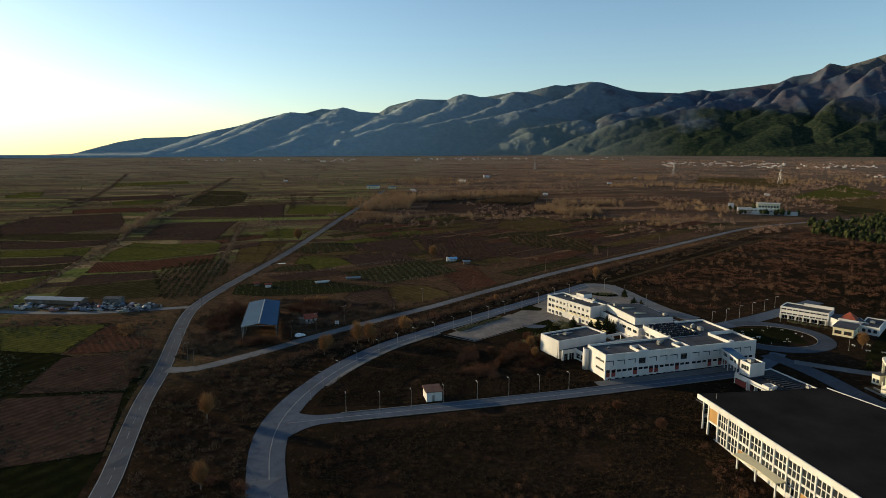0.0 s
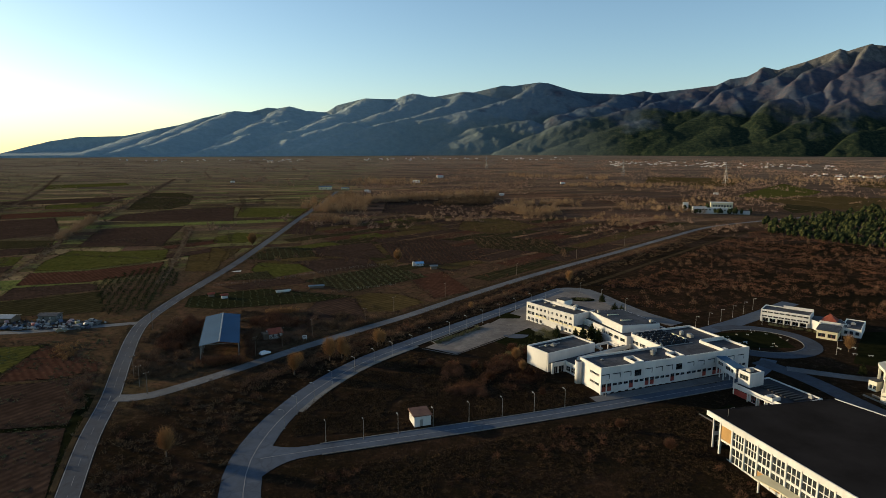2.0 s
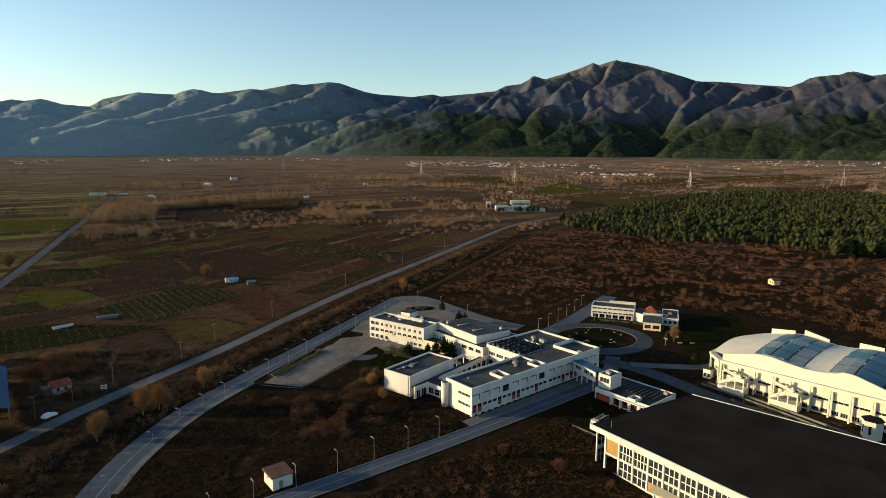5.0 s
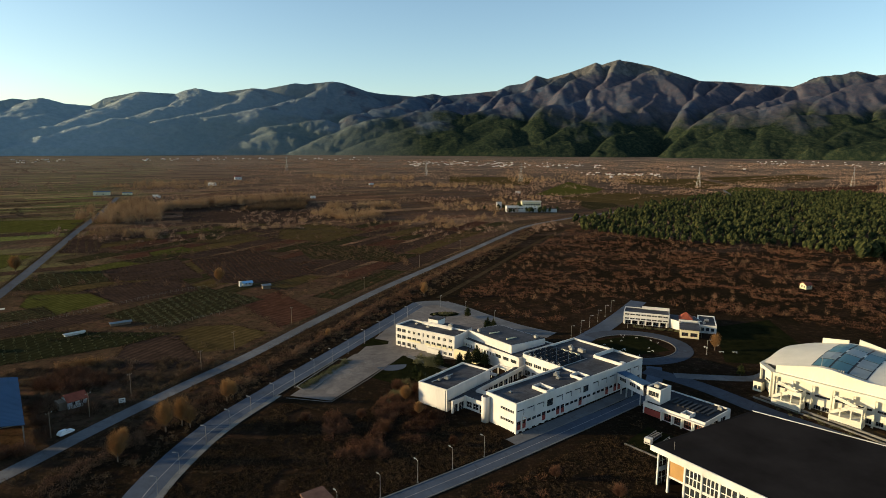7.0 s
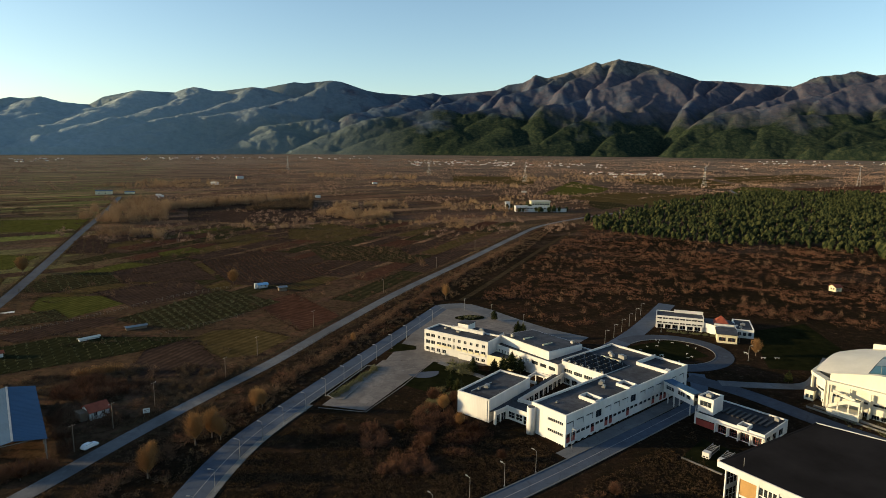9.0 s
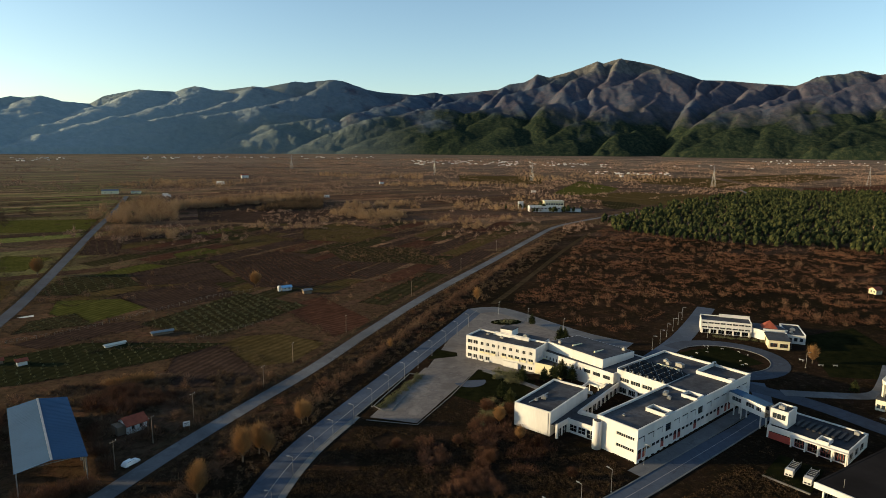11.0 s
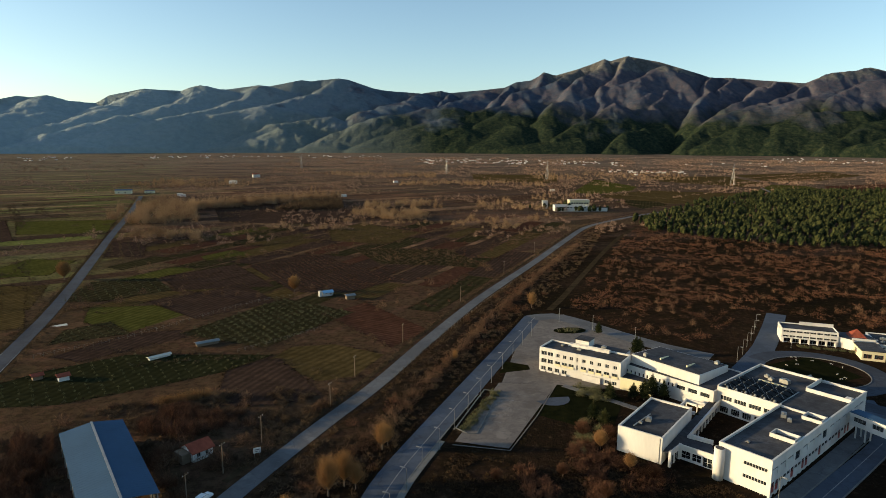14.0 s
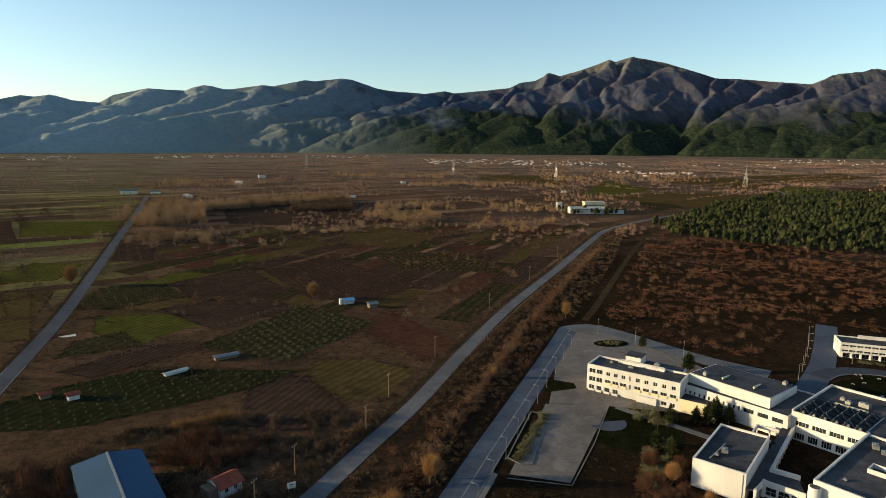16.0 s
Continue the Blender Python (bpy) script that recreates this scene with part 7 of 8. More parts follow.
def blades(p, r, h, n, width, lift=0.0):
    """Loose sprays of twigs: thin three-cornered blades that fan out of each place."""
    k = len(p)
    base = lay(p[:, 0], p[:, 1])
    az = gen.uniform(0, 2 * np.pi, (k, n))
    el = np.arcsin(gen.uniform(0.05, 1.0, (k, n)))
    reach = np.sqrt(gen.uniform(0.06, 1.0, (k, n)))
    mid = np.stack([np.cos(az) * np.cos(el) * reach * r[:, None], np.sin(az) * np.cos(el) * reach * r[:, None], (lift + (1 - lift) * np.sin(el) * reach) * h[:, None]], -1)
    out = mid - np.stack([0 * r, 0 * r, lift * h * 0.5], -1)[:, None, :]
    out = out / (np.linalg.norm(out, axis=-1, keepdims=True) + 1e-9) + gen.normal(0, 0.55, (k, n, 3)) + np.array([0, 0, 0.25])
    out *= (np.minimum(r, np.sqrt(r * 1.2))[:, None] * gen.uniform(0.18, 0.42, (k, n)))[..., None] / (np.linalg.norm(out, axis=-1, keepdims=True) + 1e-9)
    tip, root = mid + out, mid - out
    root[..., 2] = np.clip(root[..., 2], 0.0, None)
    tip[..., 2] = np.clip(tip[..., 2], 0.02, None)
    side = np.cross(tip - root, gen.normal(0, 1, (k, n, 3)))
    side /= np.linalg.norm(side, axis=-1, keepdims=True) + 1e-9
    side *= (width * r)[:, None, None] * gen.uniform(0.6, 1.4, (k, n, 1))
    org = np.concatenate([p, base[:, None]], 1)[:, None, :]
    v = np.stack([org + root - side, org + root + side, org + tip], 2)
    return v.reshape(-1, 3)


def fans(p, r, h, n, width, lift):
    """Long twigs that rise and spread from the stem."""
    k = len(p)
    az, s = gen.uniform(0, 2 * np.pi, (k, n)), gen.uniform(0.0, 1.0, (k, n))
    rad = np.sqrt(gen.uniform(0.02, 1.0, (k, n)))
    z1 = h[:, None] * (lift + (1 - lift) * (1 - 0.62 * rad ** 2) * gen.uniform(0.62, 1.0, (k, n)))
    tip = np.stack([np.cos(az) * rad * r[:, None], np.sin(az) * rad * r[:, None], z1], -1)
    root = tip * np.stack([0.12 + 0.45 * s, 0.12 + 0.45 * s, 0.22 + 0.45 * s], -1)
    side = np.cross(tip - root, gen.normal(0, 1, (k, n, 3)))
    side *= (width * r)[:, None, None] / (np.linalg.norm(side, axis=-1, keepdims=True) + 1e-9)
    org = np.concatenate([p, lay(p[:, 0], p[:, 1])[:, None]], 1)[:, None, :]
    return np.stack([org + root - side, org + root + side, org + tip], 2).reshape(-1, 3)


def soup(name, v, mat):
    n = len(v) // 3
    me = bpy.data.meshes.new(name)
    me.vertices.add(len(v))
    me.vertices.foreach_set("co", np.ascontiguousarray(v, dtype=np.float32).ravel())
    me.loops.add(len(v))
    me.loops.foreach_set("vertex_index", np.arange(len(v), dtype=np.int32))
    me.polygons.add(n)
    me.polygons.foreach_set("loop_start", np.arange(0, len(v), 3, dtype=np.int32))
    me.update(calc_edges=True)
    me.materials.append(M[mat])
    return me


def between(a, b, n):
    return gen.uniform(a, b, n)


def crowns(p, r, h, n, width=0.05, low=0.1):
    """Bare winter crowns of fine twigs, fuller towards the top."""
    r, h = between(*r, len(p)), between(*h, len(p))
    return np.concatenate([blades(p, r, h, n - n // 3, width, low), fans(p, r * 0.95, h, n // 3, width * 0.8, low)])


def stuff(name, parts, mat, label, category):
    return tagged(new(name, soup(name, np.concatenate(parts), mat)), label, category, kind="stuff")


def tuft(p, r, h, n, width=0.10, lift=0.0):
    return blades(p, between(*r, len(p)), between(*h, len(p)), n, width, lift)


# strip plots that fill the land between the two roads, parallel to the lane
AX, AY = np.array([0.535, 0.845]), np.array([-0.845, 0.535])
PLOT_KINDS = [("field_brown", "brown fallow strip plot"), ("field_olive", "dull green-brown strip plot"), ("field_red", "red-brown tilled strip plot"), ("field_yellow", "straw-coloured strip plot"), ("field_green", "green sown strip plot")]
strip_plots = []
for row in range(-2, 13):
    v = 8.0 + row * 19.0
    u = gen.uniform(-20, 20)
    while u < 640:
        ln, wd = gen.uniform(34, 92), gen.uniform(13, 19)
        base = np.array([-70.0, 240.0]) + AX * u + AY * v
        quad = [base, base + AX * ln, base + AX * ln + AY * wd + gen.normal(0, 1.5, 2), base + AY * wd + gen.normal(0, 1.5, 2)]
        u += ln + gen.uniform(1.0, 3.0)
        q = np.array(quad + [np.mean(quad, 0)])
        if clear(q, 4.0).all() and (q[:, 1] < 640).all() and (q[:, 1] > 300).all():
            kind, label = PLOT_KINDS[int(gen.choice(5, p=[0.34, 0.28, 0.14, 0.16, 0.08]))]
            strip_plots.append([tuple(c) for c in quad])
            extra("field_%d" % (40 + len(strip_plots)), patch_of_land(strip_plots[-1], 0.004 + 0.002 * (len(strip_plots) % 4), cuts=3), kind, label, "field")

HEATH = [(66, 302), (240, 588), (275, 490), (318, 440), (395, 430), (560, 420), (600, 260), (420, 130), (300, 120), (215, 235), (172, 262), (150, 290), (128, 268), (98, 244), (80, 268)]
p = np.concatenate([scatter(HEATH, 9000, 30, 0.42, 0.5, 3.0), scatter(HEATH, 1200, 0, 1, 0.5)])
stuff("heath_scrub", [tuft(p, (0.9, 3.2), (0.5, 2.2), 30, 0.034)], "twig_red", "dense red-brown bare scrub on open heath", "scrub")
p = scatter(HEATH, 2300, 30, 0.4, 0.5, 8.0)
stuff("heath_bushes", [crowns(p, (1.1, 2.8), (1.2, 3.4), 80, 0.022, 0.02)], "twig_red", "taller red-brown bushes on the heath", "bushes")
p = np.concatenate([scatter(HEATH, 330, 0, 1, 0.5), scatter(HEATH, 300, 34, 0.3, 0.5, 8.0)])
stuff("heath_trees", [crowns(p, (1.2, 2.6), (2.8, 5.6), 150, 0.015)], "twig_russet", "scattered bare young trees on the heath", "trees")
MEADOW = [(-24, 84), (96, 149), (84, 117), (82, 112), (108, 60), (70, 20), (0, 30), (-18, 60)]
p = scatter(MEADOW, 17000, 12, 0.85, 0.2, 1.0)
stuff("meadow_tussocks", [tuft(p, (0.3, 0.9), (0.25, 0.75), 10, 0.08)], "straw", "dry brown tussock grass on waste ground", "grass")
p = scatter(MEADOW, 500, 20, 0.3, 0.5, 2.0)
stuff("meadow_bushes", [tuft(p, (0.7, 1.8), (0.7, 1.9), 70, 0.035)], "twig_red", "low russet brambles on waste ground", "bushes")
PLOT = [(-31, 103), (-34, 120), (-26, 150), (-9, 174), (6, 172), (14, 186), (24, 198), (36, 182), (40, 164), (50, 151), (54, 139), (10, 115.5)]
p = scatter(PLOT, 15000, 10, 0.85, 0.2, 4.0)
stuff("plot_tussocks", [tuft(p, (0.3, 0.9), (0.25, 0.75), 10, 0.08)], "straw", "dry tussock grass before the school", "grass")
p = scatter([(2, 140), (20, 135), (44, 152), (36, 170), (34, 184), (22, 196), (10, 180), (4, 168)], 620, 9, 0.5, 0.4, 6.0)
stuff("plot_bushes", [tuft(p, (0.8, 2.2), (0.9, 2.6), 90, 0.03)], "twig_red", "thick russet bushes before the school", "bushes")
p = scatter([(10, 176), (20, 186), (34, 212), (44, 206), (36, 182), (22, 168)], 160, 7, 0.6, 0.4, 6.5)
stuff("plot_shrubs", [tuft(p, (1.0, 2.4), (1.2, 3.0), 130, 0.035)], "leaf_olive", "evergreen shrubs beside the car park", "bushes")
VERGE = [(-92, 112), (-60, 46), (-42, 8), (-10, 30), (-33, 76), (-44, 96), (-45, 120), (-40, 140), (-30, 166), (-10, 202), (10, 238), (42, 292), (60, 312), (150, 468), (196, 560), (186, 560), (30, 316), (-20, 226), (-56, 166)]
p = scatter(VERGE, 10000, 14, 0.8, 0.3, 9.0)
stuff("ditch_scrub", [tuft(p, (0.7, 1.9), (0.5, 1.6), 32, 0.05)], "twig_grey", "rank grey-brown scrub along a ditch", "scrub")
p = scatter(VERGE, 900, 16, 0.5, 0.6, 12.0)
stuff("ditch_bushes", [tuft(p, (1.2, 2.8), (1.4, 3.2), 130, 0.025)], "twig_red", "russet bushes along a ditch", "bushes")
u = gen.uniform(0, 1, (140, 2))
p = np.array([-4.6, 185.6]) * (1 - u[:, :1]) + np.array([10.4, 210.0]) * u[:, :1] + (u[:, 1:] - 0.5) * np.array([2.6, -1.4])
stuff("island_shrubs", [tuft(p, (0.5, 1.2), (0.5, 1.3), 60, 0.04)], "leaf_olive", "low green-brown shrubs on a planted island", "bushes")
p = np.array([56.0, 268.0]) + gen.normal(0, 1, (60, 2)) * np.array([2.6, 1.4])
stuff("bed_shrubs", [tuft(p, (0.4, 0.9), (0.9, 1.3), 26, 0.09)], "leaf_olive", "low evergreen shrubs in a round bed", "bushes")
g_ = gen.normal(0, 1, (46, 2)) * np.array([4.6, 2.4])
p = np.array([63.0, 173.0]) + g_ @ np.array([[0.857, 0.515], [-0.515, 0.857]])
p = p[clear(p, 0.4)]
if len(p):
    stuff("court_shrubs", [tuft(p, (0.6, 1.4), (0.8, 1.8), 70, 0.04)], "leaf_olive", "dark shrubs in the school courtyard", "bushes")
FARM = [(-118, 148), (-98, 122), (-62, 168), (-34, 216), (-60, 222), (-104, 214), (-128, 196)]
p = scatter(FARM, 1500, 12, 0.6, 0.4, 14.0)
stuff("farm_scrub", [tuft(p, (0.7, 2.0), (0.6, 1.9), 70, 0.035)], "twig_grey", "overgrown scrub round a farm shed", "scrub")
p = np.concatenate([scatter(FARM, 120, 12, 0.4, 1.0, 15.0), np.array([-76.0, 181.0]) + gen.normal(0, 1, (14, 2)) * np.array([2.0, 4.0]), np.array([-66.0, 176.0]) + gen.normal(0, 1, (8, 2)) * 1.6])
stuff("farm_bushes", [tuft(p, (1.6, 3.2), (2.0, 4.2), 260, 0.018)], "twig_russet", "tall bare bushes round a farm shed", "bushes")
p = scatter([(-146, 145), (-152, 155), (-148, 163), (-140, 158), (-136, 143)], 70, 0, 1, 0.4)
stuff("lane_scrub", [tuft(p, (0.6, 1.3), (0.8, 2.0), 70, 0.035)], "twig_gold", "golden dry scrub beside the lane", "scrub")
p = np.concatenate([scatter([(-118, 180), (-118, 195), (-93, 152), (-93, 145)], 60, 0, 1, 0.5), scatter([(-100, 108), (-118, 136), (-122, 133), (-106, 104)], 60, 0, 1, 0.3)])
stuff("road_scrub", [crowns(p, (0.9, 2.0), (1.4, 3.4), 120, 0.022, 0.04)], "twig_russet", "bare russet bushes beside the road", "bushes")
WEST = [(-70, 40), (-100, 20), (-180, 60), (-260, 150), (-160, 176), (-140, 172), (-118, 140), (-100, 108)]
p = scatter(WEST, 2600, 22, 0.5, 0.4, 17.0)
stuff("pasture_tussocks", [tuft(p, (0.4, 1.1), (0.2, 0.7), 10, 0.13)], "leaf_olive", "rough green-brown pasture grass", "grass")


def along(pts, gap, wobble):
    q = np.array([(v.x, v.y) for v in smooth_line(pts, gap)])
    return q + gen.normal(0, wobble, q.shape)


q = np.array([-90.0, 213.5]) + gen.uniform(0, 1, (260, 1)) * np.array([14.5, 4.6]) + gen.normal(0, 0.7, (260, 2))
stuff("reed_bed", [crowns(q, (0.5, 1.0), (2.4, 4.2), 40, 0.03, 0.05)], "twig_gold", "tall golden reeds beside a dark thicket", "reeds")
q = np.concatenate([scatter([(-112, 160), (-100, 158), (-108, 192), (-120, 198)], 130, 0, 1, 0.5), scatter([(-92, 196), (-74, 190), (-66, 200), (-84, 212)], 110, 0, 1, 0.5), np.array([-85.0, 147.0]) + gen.uniform(0, 1, (34, 1)) * np.array([14.0, 6.0]) + gen.normal(0, 1.2, (34, 2)), np.array([-71.5, 158.0]) + gen.uniform(0, 1, (26, 1)) * np.array([-12.0, 26.0]) + gen.normal(0, 1.0, (26, 2))])
stuff("farm_thicket", [crowns(q, (1.4, 2.6), (2.6, 4.8), 190, 0.016, 0.03)], "twig_red", "dense red-brown thicket round a farmhouse", "bushes")
q = np.array([136.5, 236.5]) + gen.uniform(0, 1, (46, 1)) * np.array([17.0, -9.5]) + gen.normal(0, 0.4, (46, 2))
stuff("office_hedge", [tuft(q, (0.6, 1.2), (0.7, 1.4), 70, 0.04)], "leaf_olive", "clipped hedge before the office block", "hedge")
q = np.concatenate([along([(141, 152), (150, 133), (160, 112)], 1.4, 1.0), along([(147, 150), (154, 134)], 2.0, 1.2)])
stuff("arena_shrubs", [tuft(q, (0.5, 1.2), (0.5, 1.6), 60, 0.035)], "leaf_olive", "low shrubs on the slope before the arena", "bushes")
HEDGES = [[(a - 5.5, b + 1.5) for a, b in MAIN[6:]], [(a + 5.0, b - 1.0) for a, b in MAIN[6:]], [(a - 5.0, b + 3) for a, b in MIDDLE[4:]], [(a + 4.8, b - 3) for a, b in MIDDLE[5:13]],
          [(-165, 285), (-102, 260), (-66, 262)], [(-122, 288), (-98, 303), (-66, 338), (-30, 340)], [(-155, 345), (-128, 340), (-91, 372)], [(-102, 284), (-66, 262), (-50, 276)], [(-46, 306), (-19, 256)], [(-36, 225), (-63, 250), (-110, 250)],
          [(-150, 424), (-70, 430), (54, 404)], [(-190, 330), (-330, 335)], [(-200, 240), (-420, 225)], [(-240, 500), (-480, 520)], [(-158, 157), (-190, 155), (-186, 126)], [(-29, 480), (38, 473)], [(-100, 98), (-150, 88)], [(-100, 92), (-135, 40)]]
parts_ = []
for line in HEDGES:
    q = along(line, 1.6, 0.8)
    q = q[clear(q, 0.2)]
    q = q[gen.uniform(0, 1, len(q)) < 0.7]
    parts_.append(tuft(q, (0.6, 1.6), (0.6, 1.8), 26, 0.05))
stuff("field_hedges", parts_, "twig_grey", "low brown hedges and dry grass along field edges", "hedge")
# overgrown bank between the lane and the drive
BANK = [(-62, 132), (-52, 148), (-43, 163), (-29, 189), (-12, 217), (11, 260), (36, 306), (84, 388), (140, 480)]
q = np.concatenate([along(BANK, 0.8, 1.3), along([(a_ + 1.0, b_ - 1.0) for a_, b_ in BANK], 1.0, 1.6)])
q = q[clear(q, 0.3)]
stuff("bank_scrub", [tuft(q, (0.8, 1.9), (1.2, 2.8), 60, 0.032)], "twig_russet", "overgrown bank of bare shrubs beside the lane", "scrub")
q = np.concatenate([along([(a_ - 5.5, b_ + 1.5) for a_, b_ in INNER[10:]], 0.9, 0.5), along([(a_ + 4.4, b_ - 2.5) for a_, b_ in MIDDLE[2:9]], 0.9, 0.5)])
q = q[clear(q, 0.2)]
stuff("roadside_grass", [tuft(q, (0.5, 1.1), (0.4, 1.1), 34, 0.045)], "straw", "dry tall grass along the road edges", "grass")
# margins of the plots
parts_ = []
for poly in [f[1] for f in FIELDS] + strip_plots:
    q = np.concatenate([np.array(a_) + (np.array(b_) - np.array(a_)) * np.arange(0, 1, 1.7 / math.dist(a_, b_))[:, None] for a_, b_ in zip(poly, poly[1:] + poly[:1])])
    q = q + gen.normal(0, 0.35, q.shape)
    q = q[clear(q, 0.2) & (gen.uniform(0, 1, len(q)) < 0.75)]
    parts_.append(tuft(q, (0.4, 1.2), (0.25, 0.9), 14, 0.09))
stuff("field_margins", parts_, "straw", "dry grass along the edges of plots", "grass")
PLAIN = [(-175, 330), (-60, 300), (-10, 300), (60, 400), (160, 580), (110, 650), (-160, 650), (-215, 560)]
q = scatter(PLAIN, 150, 40, 0.5, 2.0, 41.0)
stuff("field_trees", [tuft(q, (1.3, 2.8), (2.6, 5.6), 150, 0.026, 0.1)], "twig_russet", "scattered bare fruit trees between the plots", "trees")
q = scatter([(-40, 330), (0, 300), (60, 390), (140, 520), (120, 580), (20, 500), (-30, 400)], 900, 18, 0.45, 1.0, 43.0)
stuff("field_scrub", [tuft(q, (0.6, 1.6), (0.5, 1.5), 40, 0.04)], "twig_red", "red-brown scrub between the plots", "scrub")
# the wide plain: hedgerows and winter woods
parts_, gold_, edge_ = [], [], []
for k in range(560):
    a, r = radians(gen.uniform(-54, 50)), gen.uniform(430, 3100)
    c = np.array([r * math.sin(a), r * math.cos(a)])
    turn = radians(28 + (90 if gen.random() < 0.3 else 0) + gen.normal(0, 7))
    ln = gen.uniform(60, 240) * (0.6 + r / 1300)
    d = np.array([math.cos(turn), math.sin(turn)])
    step = 2.8 if r < 1000 else 6.0
    n = int(ln / step)
    tall = gen.uniform(0.5, 1.5)
    q = c + d * gen.uniform(-0.5, 0.5, (n, 1)) * ln + gen.normal(0, 1.5 + r / 900, (n, 2))
    q = q[clear(q, 2.0) & ~inside(q, HEATH)]
    if len(q):
        edge_.append(tuft(q, (1.0, 2.6), (0.8 * tall, 3.2 * tall), 24, 0.05)) if r < 1000 else parts_.append(tuft(q, (1.4, 3.4), (2.0 * tall, 6.0 * tall), 11, 0.13))
a, r = np.radians(gen.uniform(-30, 50, 60000)), np.sqrt(gen.uniform(520 ** 2, 2900 ** 2, 60000))
q = np.stack([r * np.sin(a), r * np.cos(a)], -1)
q = q[(q[:, 0] > -330 + 0.02 * q[:, 1] - 60 * np.sin(q[:, 1] / 140.0))]
q = q[clumped(q, 120, 21.0, 0.36)]
q = q[clear(q, 3.0) & ~inside(q, HEATH)]
for poly in OPEN_LAND:
    q = q[~inside(q, poly)]
near_ = np.hypot(q[:, 0], q[:, 1]) < 1250
parts_.append(crowns(q[near_][:2600], (1.4, 3.6), (2.0, 6.2), 66, 0.045))
parts_.append(crowns(q[~near_][:11000], (1.8, 4.6), (3.0, 9.0), 16, 0.12))
stuff("plain_hedges", edge_, "twig_grey", "grey-brown hedgerows between fields", "hedge")
stuff("plain_woods", parts_, "twig_plain", "winter hedgerows and bare woods across the plain", "woods")


def poplars(poly, n, r, h, drift=0, keep=1.0, seed=30.0, fuzz=210, width=0.024):
    q = scatter(poly, n, drift, keep, 2.0, seed)
    return crowns(q, r, h, fuzz, width)


gold_.append(poplars([(-258, 650), (-276, 740), (-262, 860), (-205, 780), (-172, 640), (-205, 622)], 190, (2.8, 5.2), (9.0, 16.5)))
gold_.append(poplars([(-205, 545), (-205, 580), (-152, 560), (-148, 525)], 40, (2.8, 4.6), (6.0, 10.5)))
gold_.append(poplars([(-206, 745), (-214, 790), (-110, 880), (-40, 900), (-50, 856), (-105, 820), (-160, 776)], 330, (2.8, 4.8), (9.0, 17.0)))
gold_.append(poplars([(-30, 700), (0, 645), (40, 640), (80, 700), (75, 810), (-10, 800)], 170, (2.6, 4.8), (6.0, 12.0), 45, 0.6, 30.0))
gold_.append(poplars([(150, 620), (230, 720), (330, 900), (240, 950), (120, 780)], 160, (2.2, 4.2), (4.5, 9.5), 45, 0.5, 33.0))
gold_.append(poplars([(-130, 500), (-30, 600), (60, 610), (40, 660), (-120, 640)], 60, (2.0, 4.2), (3.5, 7.5), 45, 0.5, 31.0))
gold_.append(poplars([(60, 600), (110, 560), (135, 600), (100, 680)], 60, (1.6, 3.4), (3.0, 6.5), 20, 0.7, 32.0))
gold_.append(poplars([(-80, 1480), (160, 1370), (180, 1440), (-60, 1560)], 220, (2.8, 5.0), (9.0, 16.0), 60, 0.7, 35.0, 50, 0.06))
gold_.append(poplars([(60, 1150), (330, 1120), (340, 1210), (70, 1230)], 160, (2.6, 4.8), (7.0, 12.0), 60, 0.6, 35.0, 50, 0.06))
gold_.append(poplars([(-420, 1100), (-200, 1120), (-180, 1330), (-400, 1300)], 260, (2.6, 4.8), (6.0, 12.0), 60, 0.6, 36.0, 50, 0.06))
gold_.append(poplars([(380, 1300), (800, 1250), (800, 1600), (400, 1600)], 260, (2.6, 4.8), (6.0, 13.0), 70, 0.5, 37.0, 50, 0.06))
q = along([(-362, 395), (-390, 450), (-430, 520)], 3.0, 1.5)
gold_.append(crowns(np.concatenate([q, q + gen.normal(0, 2.5, q.shape)]), (2.0, 3.4), (5.0, 9.5), 150, 0.026))
q = along([(-440, 540), (-500, 650), (-568, 791)], 4.5, 2.0)
gold_.append(tuft(q, (1.4, 3.0), (2.0, 6.0), 60, 0.05, 0.1))
for x, y in ((-85, 985), (-79, 989), (-73, 987)):
    gold_.append(crowns(np.array([[x, y]], float), (2.0, 2.4), (18.0, 21.0), 260, 0.035))
stuff("poplar_belts", gold_, "twig_tan", "belts of golden bare poplars on the plain", "woods")
q = scatter([(-112, 742), (-100, 830), (-40, 850), (-38, 755)], 320, 0, 1, 2.0)
parts_ = [crowns(q, (2.4, 4.4), (5.0, 9.5), 120, 0.04)]
q = np.concatenate([along([(-225, 152), (-291, 280), (-336, 361), (-389, 442), (-452, 560), (-568, 791), (-800, 1230)], 2.2, 2.2), along([(-470, 318), (-516, 406), (-579, 524), (-654, 651), (-805, 855), (-1183, 1330)], 3.0, 2.0), along([(-180, 262), (-223, 347), (-301, 489)], 2.5, 1.6), along([(-568, 791), (-444, 793), (-345, 900)], 2.5, 5.0)])
q = np.concatenate([q + gen.normal(0, 1.6, q.shape), q + np.array([3.6, -2.0]), q - np.array([3.6, -2.0])])
q = q[gen.uniform(0, 1, len(q)) < 0.75]
stuff("track_hedges", [tuft(q, (0.7, 1.9), (0.7, 2.6), 22, 0.07)], "twig_russet", "dry tan hedges along farm tracks", "hedge")
stuff("hedge_woods", parts_, "twig_grey", "grey bare thicket on the plain", "woods")
GROVE = [(-216, 256), (-216, 294), (-204, 308), (-177, 282), (-151, 211), (-164, 198)]
